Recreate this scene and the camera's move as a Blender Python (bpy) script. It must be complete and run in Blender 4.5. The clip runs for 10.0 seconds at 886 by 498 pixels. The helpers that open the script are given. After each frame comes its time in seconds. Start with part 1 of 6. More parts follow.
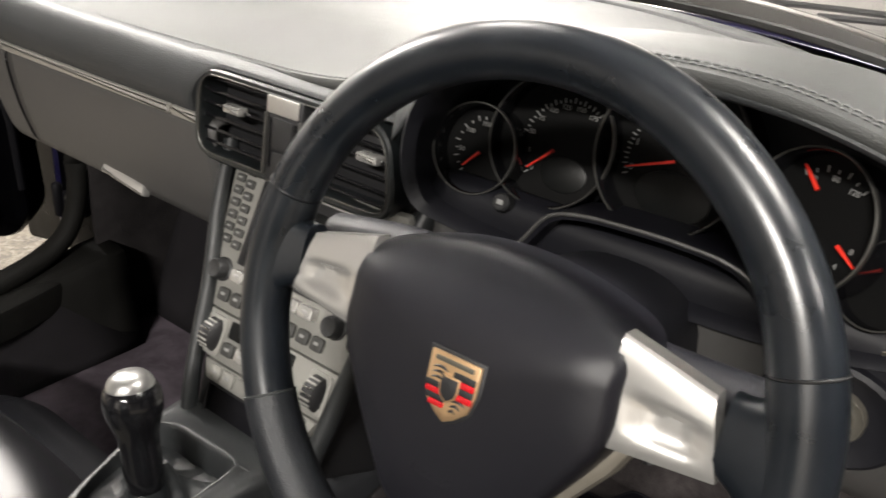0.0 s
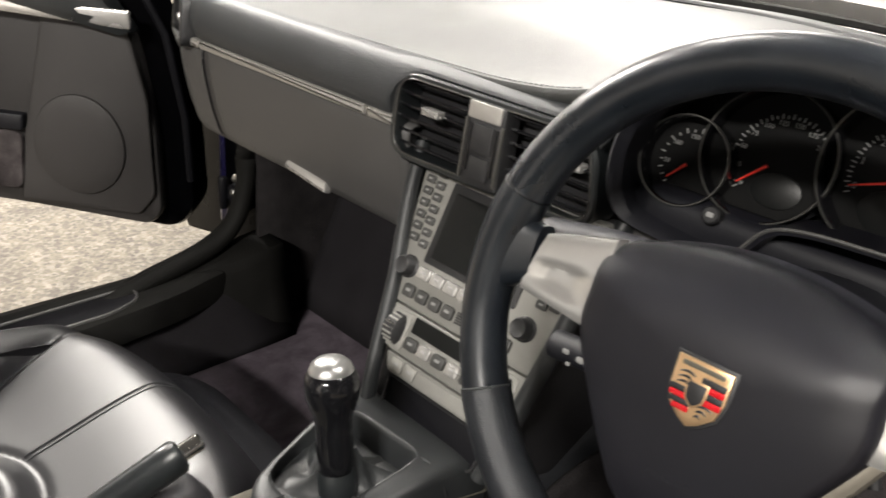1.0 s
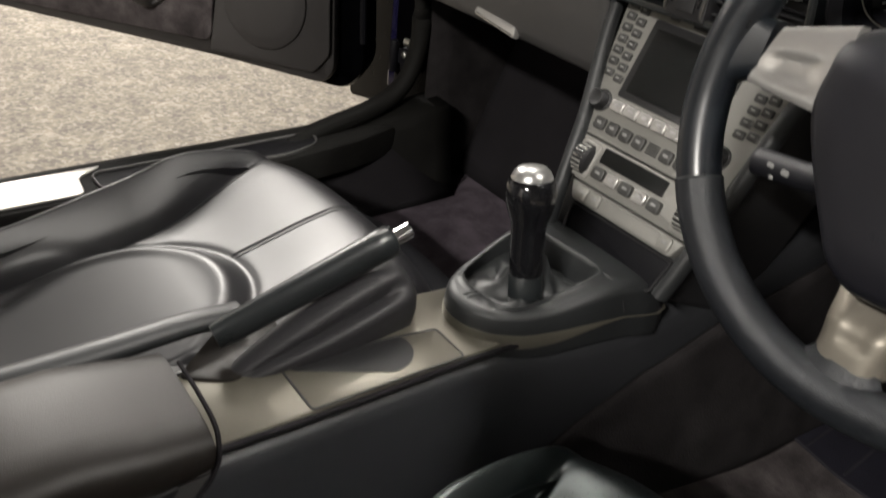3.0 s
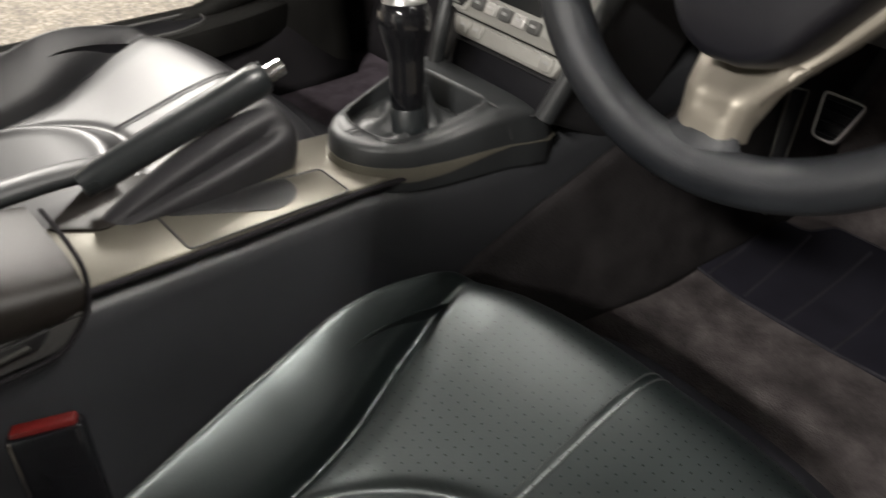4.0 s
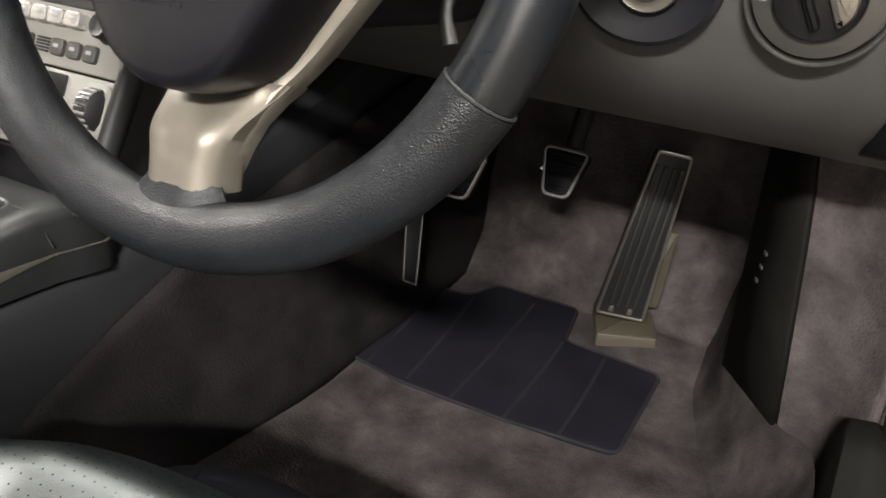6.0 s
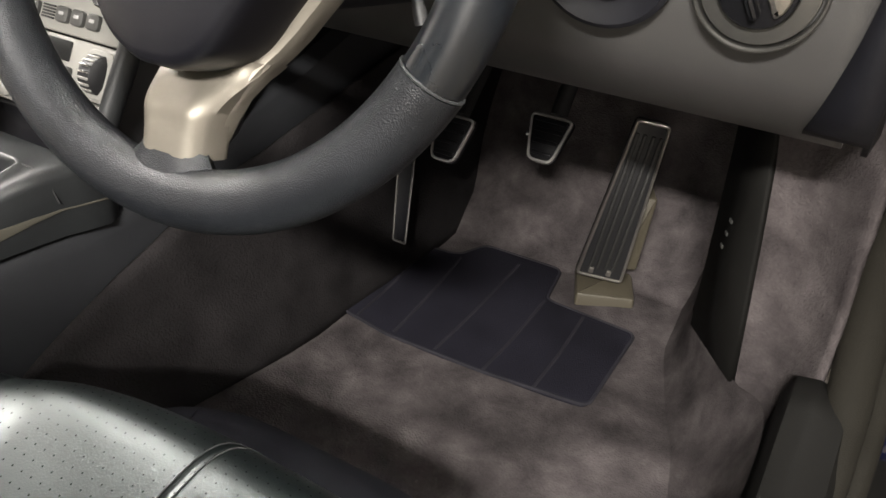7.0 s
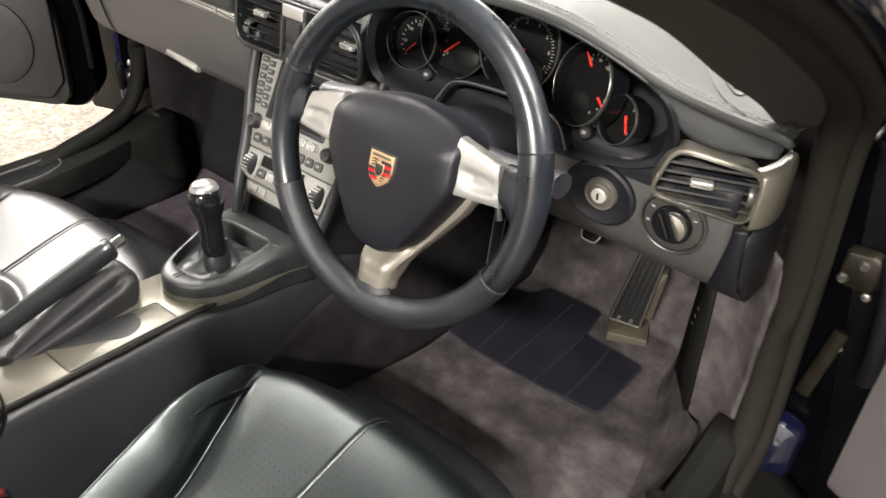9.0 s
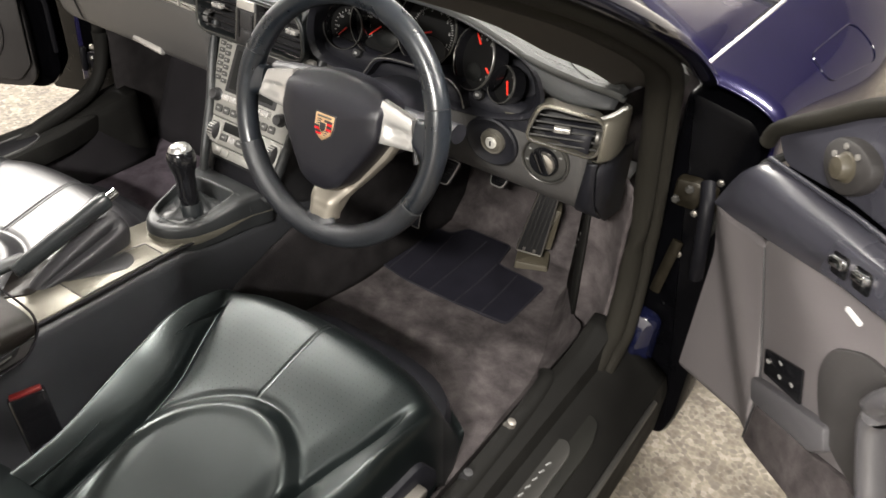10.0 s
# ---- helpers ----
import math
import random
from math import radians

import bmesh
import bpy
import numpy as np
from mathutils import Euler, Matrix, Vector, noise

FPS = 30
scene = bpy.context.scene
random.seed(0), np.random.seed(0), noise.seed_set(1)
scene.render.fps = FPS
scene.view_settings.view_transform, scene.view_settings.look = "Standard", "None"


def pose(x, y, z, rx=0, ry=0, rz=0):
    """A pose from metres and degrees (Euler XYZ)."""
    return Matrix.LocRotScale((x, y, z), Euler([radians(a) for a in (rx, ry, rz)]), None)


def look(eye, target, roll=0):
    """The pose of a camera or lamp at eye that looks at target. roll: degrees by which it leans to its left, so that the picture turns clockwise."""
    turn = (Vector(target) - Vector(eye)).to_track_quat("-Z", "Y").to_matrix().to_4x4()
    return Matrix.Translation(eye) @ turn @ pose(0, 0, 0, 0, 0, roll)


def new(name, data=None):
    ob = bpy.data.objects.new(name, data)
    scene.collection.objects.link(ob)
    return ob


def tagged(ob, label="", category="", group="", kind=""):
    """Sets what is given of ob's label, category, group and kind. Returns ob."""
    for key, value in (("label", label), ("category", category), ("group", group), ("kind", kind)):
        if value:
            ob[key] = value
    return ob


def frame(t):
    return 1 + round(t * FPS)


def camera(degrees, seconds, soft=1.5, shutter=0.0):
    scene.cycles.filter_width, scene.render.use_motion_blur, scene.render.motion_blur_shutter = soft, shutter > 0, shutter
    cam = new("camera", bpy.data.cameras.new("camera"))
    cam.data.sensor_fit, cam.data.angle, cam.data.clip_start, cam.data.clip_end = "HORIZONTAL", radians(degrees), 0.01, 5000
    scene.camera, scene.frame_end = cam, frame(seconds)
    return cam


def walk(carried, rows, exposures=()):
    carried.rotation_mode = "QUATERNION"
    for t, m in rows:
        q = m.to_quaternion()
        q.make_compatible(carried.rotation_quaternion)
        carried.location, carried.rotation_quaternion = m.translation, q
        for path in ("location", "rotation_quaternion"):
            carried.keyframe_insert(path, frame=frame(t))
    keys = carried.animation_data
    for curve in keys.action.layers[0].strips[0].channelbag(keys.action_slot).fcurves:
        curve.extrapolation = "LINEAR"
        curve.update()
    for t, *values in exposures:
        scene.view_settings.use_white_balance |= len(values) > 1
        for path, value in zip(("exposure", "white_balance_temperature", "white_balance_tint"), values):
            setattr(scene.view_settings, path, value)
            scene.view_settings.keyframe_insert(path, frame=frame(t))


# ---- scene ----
cam = camera(56.0, 10.0, soft=1.5, shutter=0.4)
PATH = [
    (0, (0.583, -0.319, 0.995), (-0.478, 1.142, 0.136), 4.9),
    (0.5, (0.555, -0.353, 0.996), (-0.596, 1.044, 0.144), 4.8),
    (1, (0.531, -0.387, 0.988), (-0.715, 0.925, 0.137), 5.1),
    (1.5, (0.515, -0.425, 0.981), (-0.811, 0.803, 0.124), 5.5),
    (2, (0.506, -0.458, 0.967), (-0.877, 0.687, 0.086), 5.6),
    (2.2, (0.508, -0.47, 0.958), (-0.882, 0.648, 0.054), 5.5),
    (3.3, (0.574, -0.507, 0.893), (-0.724, 0.542, -0.209), 6.0),
    (3.5, (0.586, -0.504, 0.877), (-0.676, 0.544, -0.266), 5.4),
    (4, (0.615, -0.476, 0.842), (-0.553, 0.639, -0.338), 4.2),
    (4.5, (0.631, -0.406, 0.796), (-0.41, 0.879, -0.328), 4.0),
    (5, (0.631, -0.343, 0.783), (-0.296, 1.109, -0.233), 3.8),
    (5.5, (0.645, -0.309, 0.763), (-0.223, 1.23, -0.175), 3.4),
    (6, (0.665, -0.294, 0.762), (-0.165, 1.277, -0.157), 3.1),
    (6.2, (0.667, -0.29, 0.759), (-0.152, 1.283, -0.166), 3.0),
    (7.3, (0.711, -0.334, 0.808), (-0.107, 1.177, -0.216), 4.2),
    (7.5, (0.711, -0.347, 0.825), (-0.094, 1.187, -0.175), 3.8),
    (8, (0.733, -0.406, 0.935), (-0.096, 1.084, -0.11), 4.7),
    (8.5, (0.781, -0.483, 1.058), (-0.15, 0.92, -0.022), 5.3),
    (9, (0.892, -0.591, 1.158), (-0.099, 0.747, 0.049), 4.7),
    (9.5, (0.975, -0.718, 1.215), (0.118, 0.696, 0.091), 5.2),
    (10, (1.071, -0.807, 1.282), (0.22, 0.588, 0.129), 5.3),
]
walk(cam, [(t, look(eye, target, roll)) for t, eye, target, roll in PATH],
     exposures=[(0.0, -0.05), (0.5, 0.0), (1.0, 0.0), (1.5, -0.10), (2.0, -0.42), (3.5, -0.44), (4.0, -0.08), (4.5, 0.10), (5.0, 0.36), (5.5, 0.52), (6.0, 0.6), (7.5, 0.82), (8.2, 0.82), (8.8, 0.80), (9.5, 0.60), (10.0, 0.54)])

# ---- light: a garage with strip lamps under its ceiling ----
world = bpy.data.worlds.new("world")
scene.world = world
world.use_nodes = True
world.node_tree.nodes["Background"].inputs[0].default_value = (0.9, 0.95, 1.0, 1)
world.node_tree.nodes["Background"].inputs[1].default_value = 0.004

LAMPS = [  # x, y, z, width, length, turn, watts
    (1.35, -3.3, 2.9, 1.0, 0.3, 0, 430),
    (-3.9, 0.6, 2.9, 1.4, 0.7, 0, 500),
    # added lamp, out of view, that brightens the north wall for reflections
    (-3.7, 6.1, 2.9, 2.8, 0.5, 0, 690),
    (1.6, 0.5, 2.9, 1.0, 0.35, 0, 85),
    (-1.55, 1.05, 2.9, 0.9, 0.5, 0, 38),
]
for lx, ly, lz, lw, lh, lr, watts in LAMPS:
    lamp = bpy.data.lights.new("strip_lamp_light", "AREA")
    lamp.shape, lamp.size, lamp.size_y, lamp.energy, lamp.color = "RECTANGLE", lw, lh, watts, (1.0, 0.95, 0.885)
    new("strip_lamp_light", lamp).matrix_world = pose(lx, ly, lz - 0.06, 0, 0, lr)


# ---- materials ----
def material(name, base, rough=0.5, metal=0.0, grain=0.0, scale=300.0, vary=0.15, blot=6.0, coat=0.0, spec=0.5, kind="noise",
             rough_vary=0.08, tint=None):
    """A plain surface: colour varied at two sizes, roughness varied, fine relief."""
    m = bpy.data.materials.new(name)
    m.use_nodes = True
    nt = m.node_tree
    b = nt.nodes["Principled BSDF"]
    tex = nt.nodes.new("ShaderNodeTexCoord")
    big = nt.nodes.new("ShaderNodeTexNoise")
    big.inputs["Scale"].default_value, big.inputs["Detail"].default_value = blot, 5
    nt.links.new(tex.outputs["Object"], big.inputs["Vector"])
    fine = nt.nodes.new("ShaderNodeTexNoise" if kind == "noise" else "ShaderNodeTexVoronoi")
    fine.inputs["Scale"].default_value = scale
    nt.links.new(tex.outputs["Object"], fine.inputs["Vector"])
    fine_out = fine.outputs[0]
    mix = nt.nodes.new("ShaderNodeMix")
    mix.data_type = "RGBA"
    lo = [c * (1 - vary) for c in base]
    hi = [c * (1 + vary) for c in (tint or base)]
    mix.inputs[6].default_value, mix.inputs[7].default_value = (*lo, 1), (*hi, 1)
    both = nt.nodes.new("ShaderNodeMath")
    both.operation = "MULTIPLY_ADD"
    both.inputs[1].default_value, both.inputs[2].default_value = 0.4, -0.2
    nt.links.new(fine_out, both.inputs[0])
    add = nt.nodes.new("ShaderNodeMath")
    add.operation, add.use_clamp = "ADD", True
    stretch = nt.nodes.new("ShaderNodeMapRange")
    stretch.inputs[1].default_value, stretch.inputs[2].default_value = 0.18, 0.82
    nt.links.new(big.outputs[0], stretch.inputs[0])
    nt.links.new(stretch.outputs[0], add.inputs[0])
    nt.links.new(both.outputs[0], add.inputs[1])
    nt.links.new(add.outputs[0], mix.inputs[0])
    nt.links.new(mix.outputs[2], b.inputs["Base Color"])
    rr = nt.nodes.new("ShaderNodeMapRange")
    rr.inputs[3].default_value, rr.inputs[4].default_value = max(rough - rough_vary, 0.02), min(rough + rough_vary, 1)
    nt.links.new(stretch.outputs[0], rr.inputs[0])
    nt.links.new(rr.outputs[0], b.inputs["Roughness"])
    b.inputs["Metallic"].default_value = metal
    b.inputs["Specular IOR Level"].default_value = spec
    b.inputs["Coat Weight"].default_value = coat
    b.inputs["Coat Roughness"].default_value = 0.04
    if grain:
        bump = nt.nodes.new("ShaderNodeBump")
        bump.inputs["Strength"].default_value, bump.inputs["Distance"].default_value = grain, 0.001
        nt.links.new(fine_out, bump.inputs["Height"])
        nt.links.new(bump.outputs[0], b.inputs["Normal"])
    return m


def glowing(name, colour, strength):
    m = bpy.data.materials.new(name)
    m.use_nodes = True
    b = m.node_tree.nodes["Principled BSDF"]
    b.inputs["Base Color"].default_value = (*colour, 1)
    b.inputs["Emission Color"].default_value = (*colour, 1)
    b.inputs["Emission Strength"].default_value = strength
    return m


def glass(name, colour=(1, 1, 1), rough=0.0):
    m = bpy.data.materials.new(name)
    m.use_nodes = True
    b = m.node_tree.nodes["Principled BSDF"]
    b.inputs["Base Color"].default_value = (*colour, 1)
    b.inputs["Transmission Weight"].default_value = 1
    b.inputs["Roughness"].default_value = rough
    b.inputs["IOR"].default_value = 1.45
    return m


LEATHER = material("black_leather", (0.011, 0.013, 0.014), 0.30, scale=90, vary=0.2, spec=0.55)
SEAT = material("seat_leather", (0.0024, 0.0036, 0.0037), 0.335, grain=0.06, scale=700, vary=0.2, spec=0.6, rough_vary=0.05, kind="voronoi")
RIM = material("wheel_leather", (0.006, 0.008, 0.011), 0.31, scale=90, vary=0.25, blot=25, spec=0.6)
RIM_LOW = material("grained_wheel_leather", (0.0125, 0.0140, 0.0170), 0.38, grain=0.3, scale=1300, vary=0.25, blot=25, kind="voronoi")
TUNNEL = material("tunnel_leather", (0.020, 0.021, 0.0235), 0.46, grain=0.06, scale=900, vary=0.15, spec=0.4, kind="voronoi")
PAD = material("airbag_cover_plastic", (0.0075, 0.0075, 0.0105), 0.36, grain=0.14, scale=2600, vary=0.15, spec=0.4, kind="voronoi")
DASH = material("dash_leather", (0.032, 0.0345, 0.0365), 0.46, grain=0.35, scale=900, vary=0.15, kind="voronoi")
DASH_TOP = material("dash_top_leather", (0.036, 0.038, 0.037), 0.50, grain=0.35, scale=900, vary=0.12, kind="voronoi", spec=0.6)
PANEL = material("grey_soft_plastic", (0.058, 0.0565, 0.0555), 0.45, grain=0.2, scale=1200, vary=0.12)
DOORCARD = material("door_lining_grey", (0.118, 0.108, 0.110), 0.55, grain=0.2, scale=1200, vary=0.12)
# black carpet; on the toe board its black stands in for shade
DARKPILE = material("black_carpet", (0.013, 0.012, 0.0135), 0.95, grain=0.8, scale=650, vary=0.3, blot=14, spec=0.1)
PURPLE = material("purple_grey_carpet", (0.075, 0.064, 0.077), 0.95, grain=1.0, scale=650, vary=0.4, blot=14, spec=0.1)
NAVY = material("navy_black_plastic", (0.006, 0.0062, 0.009), 0.55, scale=120, vary=0.15, spec=0.35)
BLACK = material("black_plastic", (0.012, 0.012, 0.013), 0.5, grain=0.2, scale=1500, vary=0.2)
GLOSS = material("gloss_black", (0.006, 0.006, 0.007), 0.12, vary=0.1, rough_vary=0.04)
SILVER = material("satin_silver_paint", (0.60, 0.59, 0.57), 0.26, metal=0.7, vary=0.05, rough_vary=0.05)
TRIM = material("dull_silver_trim", (0.42, 0.405, 0.38), 0.38, metal=0.6, vary=0.1)
FACE = material("radio_faceplate_grey", (0.25, 0.246, 0.229), 0.40, metal=0.3, vary=0.08)
KEYCAP = material("radio_key_grey", (0.045, 0.045, 0.043), 0.45, vary=0.1)
CHROME = material("chrome", (0.75, 0.75, 0.75), 0.12, metal=1.0, vary=0.03, rough_vary=0.05)
CARPET = material("carpet", (0.056, 0.050, 0.051), 0.95, grain=1.0, scale=420, vary=0.55, blot=24, spec=0.1)
MATLINE = material("mat_edging", (0.023, 0.022, 0.027), 0.9, grain=0.8, scale=900, vary=0.4, blot=30, spec=0.1)
MAT = material("mat_pile", (0.0125, 0.012, 0.0175), 0.95, grain=1.0, scale=700, vary=0.3, blot=18, spec=0.1)
RUBBER = material("rubber", (0.015, 0.015, 0.014), 0.65, grain=0.3, scale=600, vary=0.3)
SCREEN = material("dark_screen", (0.004, 0.0045, 0.0045), 0.4, vary=0.1, rough_vary=0.03, spec=0.3)
SLAT = material("matte_black_slat", (0.014, 0.0135, 0.0125), 0.6, grain=0.1, scale=900, vary=0.15, spec=0.35)
# the grey-brown carpet, darkened where little light reaches it
SHADEPILE = material("shaded_carpet", (0.017, 0.0155, 0.016), 0.95, grain=1.0, scale=420, vary=0.5, blot=24, spec=0.1)
DIAL = material("dial_black", (0.004, 0.004, 0.004), 0.7, vary=0.1, spec=0.1)
RED = material("needle_red", (0.75, 0.03, 0.015), 0.5, vary=0.05)
BUCKLE = material("buckle_red", (0.085, 0.006, 0.005), 0.35, vary=0.1)
WHITE = material("print_white", (0.7, 0.7, 0.7), 0.6, vary=0.05)
PRINT = material("print_grey", (0.23, 0.23, 0.225), 0.6, vary=0.05)
GOLD = material("gold", (0.75, 0.50, 0.28), 0.3, metal=0.8, vary=0.08)
ENAMEL = material("red_enamel", (0.45, 0.01, 0.015), 0.2, vary=0.05)
BLUE = material("dark_blue_metallic_paint", (0.013, 0.011, 0.05), 0.25, metal=0.45, vary=0.15, blot=3, coat=1.0, scale=2000)
BODY_BLACK = material("black_bodywork", (0.006, 0.006, 0.016), 0.12, vary=0.2, coat=1.0)
SILLBLK = material("worn_black_trim", (0.0060, 0.0058, 0.0052), 0.7, grain=0.2, scale=500, vary=0.35, blot=20, spec=0.13)
COLLAR = material("matte_black_leather", (0.014, 0.0155, 0.0165), 0.48, grain=0.06, scale=700, vary=0.2, spec=0.5, kind="voronoi")
STEP = material("olive_black_rubber", (0.0085, 0.0085, 0.0070), 0.65, grain=0.3, scale=600, vary=0.3, spec=0.25)
LOCKRING = material("dull_bronze_ring", (0.16, 0.150, 0.128), 0.34, metal=0.6, vary=0.15)
LOCK = material("light_satin_metal", (0.62, 0.61, 0.57), 0.35, metal=0.4, vary=0.06)
# black made darker than the plain plastic, for parts lying in shade
SHADE = material("shaded_black", (0.005, 0.005, 0.0065), 0.5, vary=0.3, spec=0.12)
PILLARCLOTH = material("pillar_cloth", (0.040, 0.037, 0.033), 0.8, grain=0.4, scale=900, vary=0.2, spec=0.2)
PILLAR = material("pillar_fabric", (0.013, 0.0118, 0.009), 0.85, grain=0.5, scale=900, vary=0.25, spec=0.15)
STITCH = material("dark_thread", (0.022, 0.024, 0.025), 0.7, vary=0.1)
THREAD = material("thread", (0.085, 0.088, 0.088), 0.7, vary=0.1)
BRONZE = material("bronze_grey_trim", (0.125, 0.117, 0.095), 0.32, metal=0.5, vary=0.1)
# spoke silver made darker and browner, as less light reaches the lower spoke
LOW = material("dimmed_silver", (0.24, 0.22, 0.185), 0.46, metal=0.6, vary=0.08)
DULL = material("dark_satin_metal", (0.10, 0.098, 0.092), 0.32, metal=0.7, vary=0.15)
# the door lining again, darkened for the shade on the passenger's door
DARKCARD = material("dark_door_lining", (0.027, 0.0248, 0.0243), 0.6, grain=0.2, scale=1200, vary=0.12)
TOPROLL = material("satin_navy_leather", (0.048, 0.048, 0.061), 0.30, scale=90, vary=0.12, spec=0.6)
HANDLE = material("satin_grey_handle", (0.062, 0.060, 0.064), 0.36, grain=0.05, scale=700, vary=0.15, spec=0.6)
OLIVE = material("olive_plastic", (0.062, 0.054, 0.038), 0.5, grain=0.2, vary=0.2)
METAL = material("dull_steel", (0.35, 0.33, 0.30), 0.35, metal=0.9, vary=0.2)
GRAVEL = material("pebble_floor", (0.112, 0.098, 0.083), 0.85, grain=0.8, scale=95, vary=0.3, blot=14, kind="voronoi", tint=(0.165, 0.152, 0.132))
CAP = material("brushed_knob_cap", (0.55, 0.55, 0.54), 0.28, metal=0.9, vary=0.08)
# white for the unseen walls that serve as reflectors
WHITEWALL = material("white_wall_paint", (0.55, 0.53, 0.51), 0.75, grain=0.2, scale=80, vary=0.05, blot=1)
ARM = material("brown_black_leather", (0.011, 0.0092, 0.0078), 0.44, grain=0.08, scale=900, vary=0.2, spec=0.26, kind="voronoi")
WALL = material("wall_paint", (0.12, 0.115, 0.11), 0.8, grain=0.2, scale=80, vary=0.06, blot=1)
CEILING = material("ceiling_paint", (0.10, 0.10, 0.10), 0.85, vary=0.05, blot=1)
TUBE = glowing("lamp_diffuser", (1.0, 0.95, 0.88), 6.0)
GLASS = glass("clear_glass")
# body paint darkened almost to black for the shade in the door openings
JAMB = material("shaded_jamb_paint", (0.0012, 0.0012, 0.0016), 0.30, vary=0.4, blot=18, spec=0.03)
# the blue body paint, darkened for shade below the hinge
SHADEBLUE = material("shaded_blue_paint", (0.004, 0.005, 0.018), 0.13, vary=0.2, coat=0.6, spec=0.4)
HINGE = material("greasy_hinge_steel", (0.014, 0.0115, 0.007), 0.36, metal=0.5, vary=0.4, blot=40)
SOFT = material("soft_gaiter_leather", (0.017, 0.0165, 0.0185), 0.55, grain=0.05, scale=700, vary=0.15, spec=0.35, kind="voronoi")
# seat leather again, greyer and rougher for the brighter light on that seat
LITSEAT = material("lit_seat_leather", (0.0064, 0.0063, 0.0078), 0.43, grain=0.05, scale=700, vary=0.15, spec=0.6, rough_vary=0.05, kind="voronoi")
PERF = material("perforated_leather", (0.0024, 0.0036, 0.0037), 0.345, grain=0.06, scale=700, vary=0.2, spec=0.6, rough_vary=0.05, kind="voronoi")


def perforate(m, pitch=0.0090, hole=0.0007):
    """Rows of small dark holes."""
    nt = m.node_tree
    b = nt.nodes["Principled BSDF"]
    tex = nt.nodes.new("ShaderNodeTexCoord")
    snap = nt.nodes.new("ShaderNodeVectorMath")
    snap.operation, snap.inputs[1].default_value = "SNAP", (pitch, pitch, 10)
    off = nt.nodes.new("ShaderNodeVectorMath")
    off.operation = "SUBTRACT"
    nt.links.new(tex.outputs["Object"], snap.inputs[0])
    nt.links.new(tex.outputs["Object"], off.inputs[0])
    nt.links.new(snap.outputs[0], off.inputs[1])
    flat = nt.nodes.new("ShaderNodeVectorMath")
    flat.operation, flat.inputs[1].default_value = "MULTIPLY", (1, 1, 0)
    nt.links.new(off.outputs[0], flat.inputs[0])
    far = nt.nodes.new("ShaderNodeVectorMath")
    far.operation, far.inputs[1].default_value = "DISTANCE", (pitch / 2, pitch / 2, 0)
    nt.links.new(flat.outputs[0], far.inputs[0])
    is_hole = nt.nodes.new("ShaderNodeMath")
    is_hole.operation, is_hole.inputs[1].default_value = "GREATER_THAN", hole
    nt.links.new(far.outputs["Value"], is_hole.inputs[0])
    old = b.inputs["Base Color"].links[0].from_socket
    mul = nt.nodes.new("ShaderNodeMix")
    mul.data_type = "RGBA"
    mul.inputs[6].default_value = (0.0025, 0.003, 0.003, 1)
    nt.links.new(is_hole.outputs[0], mul.inputs[0])
    nt.links.new(old, mul.inputs[7])
    nt.links.new(mul.outputs[2], b.inputs["Base Color"])
    spec = nt.nodes.new("ShaderNodeMath")
    spec.operation, spec.inputs[1].default_value = "MULTIPLY", 0.6
    nt.links.new(is_hole.outputs[0], spec.inputs[0])
    nt.links.new(spec.outputs[0], b.inputs["Specular IOR Level"])


perforate(PERF)
for m in (SEAT, PERF):
    m.node_tree.nodes["Principled BSDF"].inputs["Specular Tint"].default_value = (0.88, 0.985, 0.98, 1)


def pebbles(m):
    """Single stones of different tones."""
    nt = m.node_tree
    b = nt.nodes["Principled BSDF"]
    tex = nt.nodes.new("ShaderNodeTexCoord")
    cell = nt.nodes.new("ShaderNodeTexVoronoi")
    cell.inputs["Scale"].default_value = 95
    nt.links.new(tex.outputs["Object"], cell.inputs["Vector"])
    ramp = nt.nodes.new("ShaderNodeValToRGB")
    ramp.color_ramp.elements[0].color = (0.72, 0.69, 0.66, 1)
    ramp.color_ramp.elements[1].color = (1.45, 1.43, 1.38, 1)
    mid = ramp.color_ramp.elements.new(0.55)
    mid.color = (1.0, 0.95, 0.85, 1)
    split = nt.nodes.new("ShaderNodeSeparateColor")
    nt.links.new(cell.outputs["Color"], split.inputs[0])
    nt.links.new(split.outputs[0], ramp.inputs[0])
    mul = nt.nodes.new("ShaderNodeMix")
    mul.data_type, mul.blend_type = "RGBA", "MULTIPLY"
    mul.inputs[0].default_value = 1.0
    nt.links.new(b.inputs["Base Color"].links[0].from_socket, mul.inputs[6])
    nt.links.new(ramp.outputs[0], mul.inputs[7])
    nt.links.new(mul.outputs[2], b.inputs["Base Color"])


pebbles(GRAVEL)


def velour(m, scale=17.0):
    """Brushed pile: patches that lie lighter and darker, with streaks."""
    nt = m.node_tree
    b = nt.nodes["Principled BSDF"]
    tex = nt.nodes.new("ShaderNodeTexCoord")
    warp = nt.nodes.new("ShaderNodeTexNoise")
    warp.inputs["Scale"].default_value, warp.inputs["Detail"].default_value = scale, 8
    warp.inputs["Roughness"].default_value, warp.inputs["Distortion"].default_value = 0.66, 0.35
    nt.links.new(tex.outputs["Object"], warp.inputs["Vector"])
    ramp = nt.nodes.new("ShaderNodeValToRGB")
    ramp.color_ramp.elements[0].position, ramp.color_ramp.elements[1].position = 0.36, 0.64
    ramp.color_ramp.elements[0].color = (0.68, 0.66, 0.66, 1)
    ramp.color_ramp.elements[1].color = (1.34, 1.32, 1.30, 1)
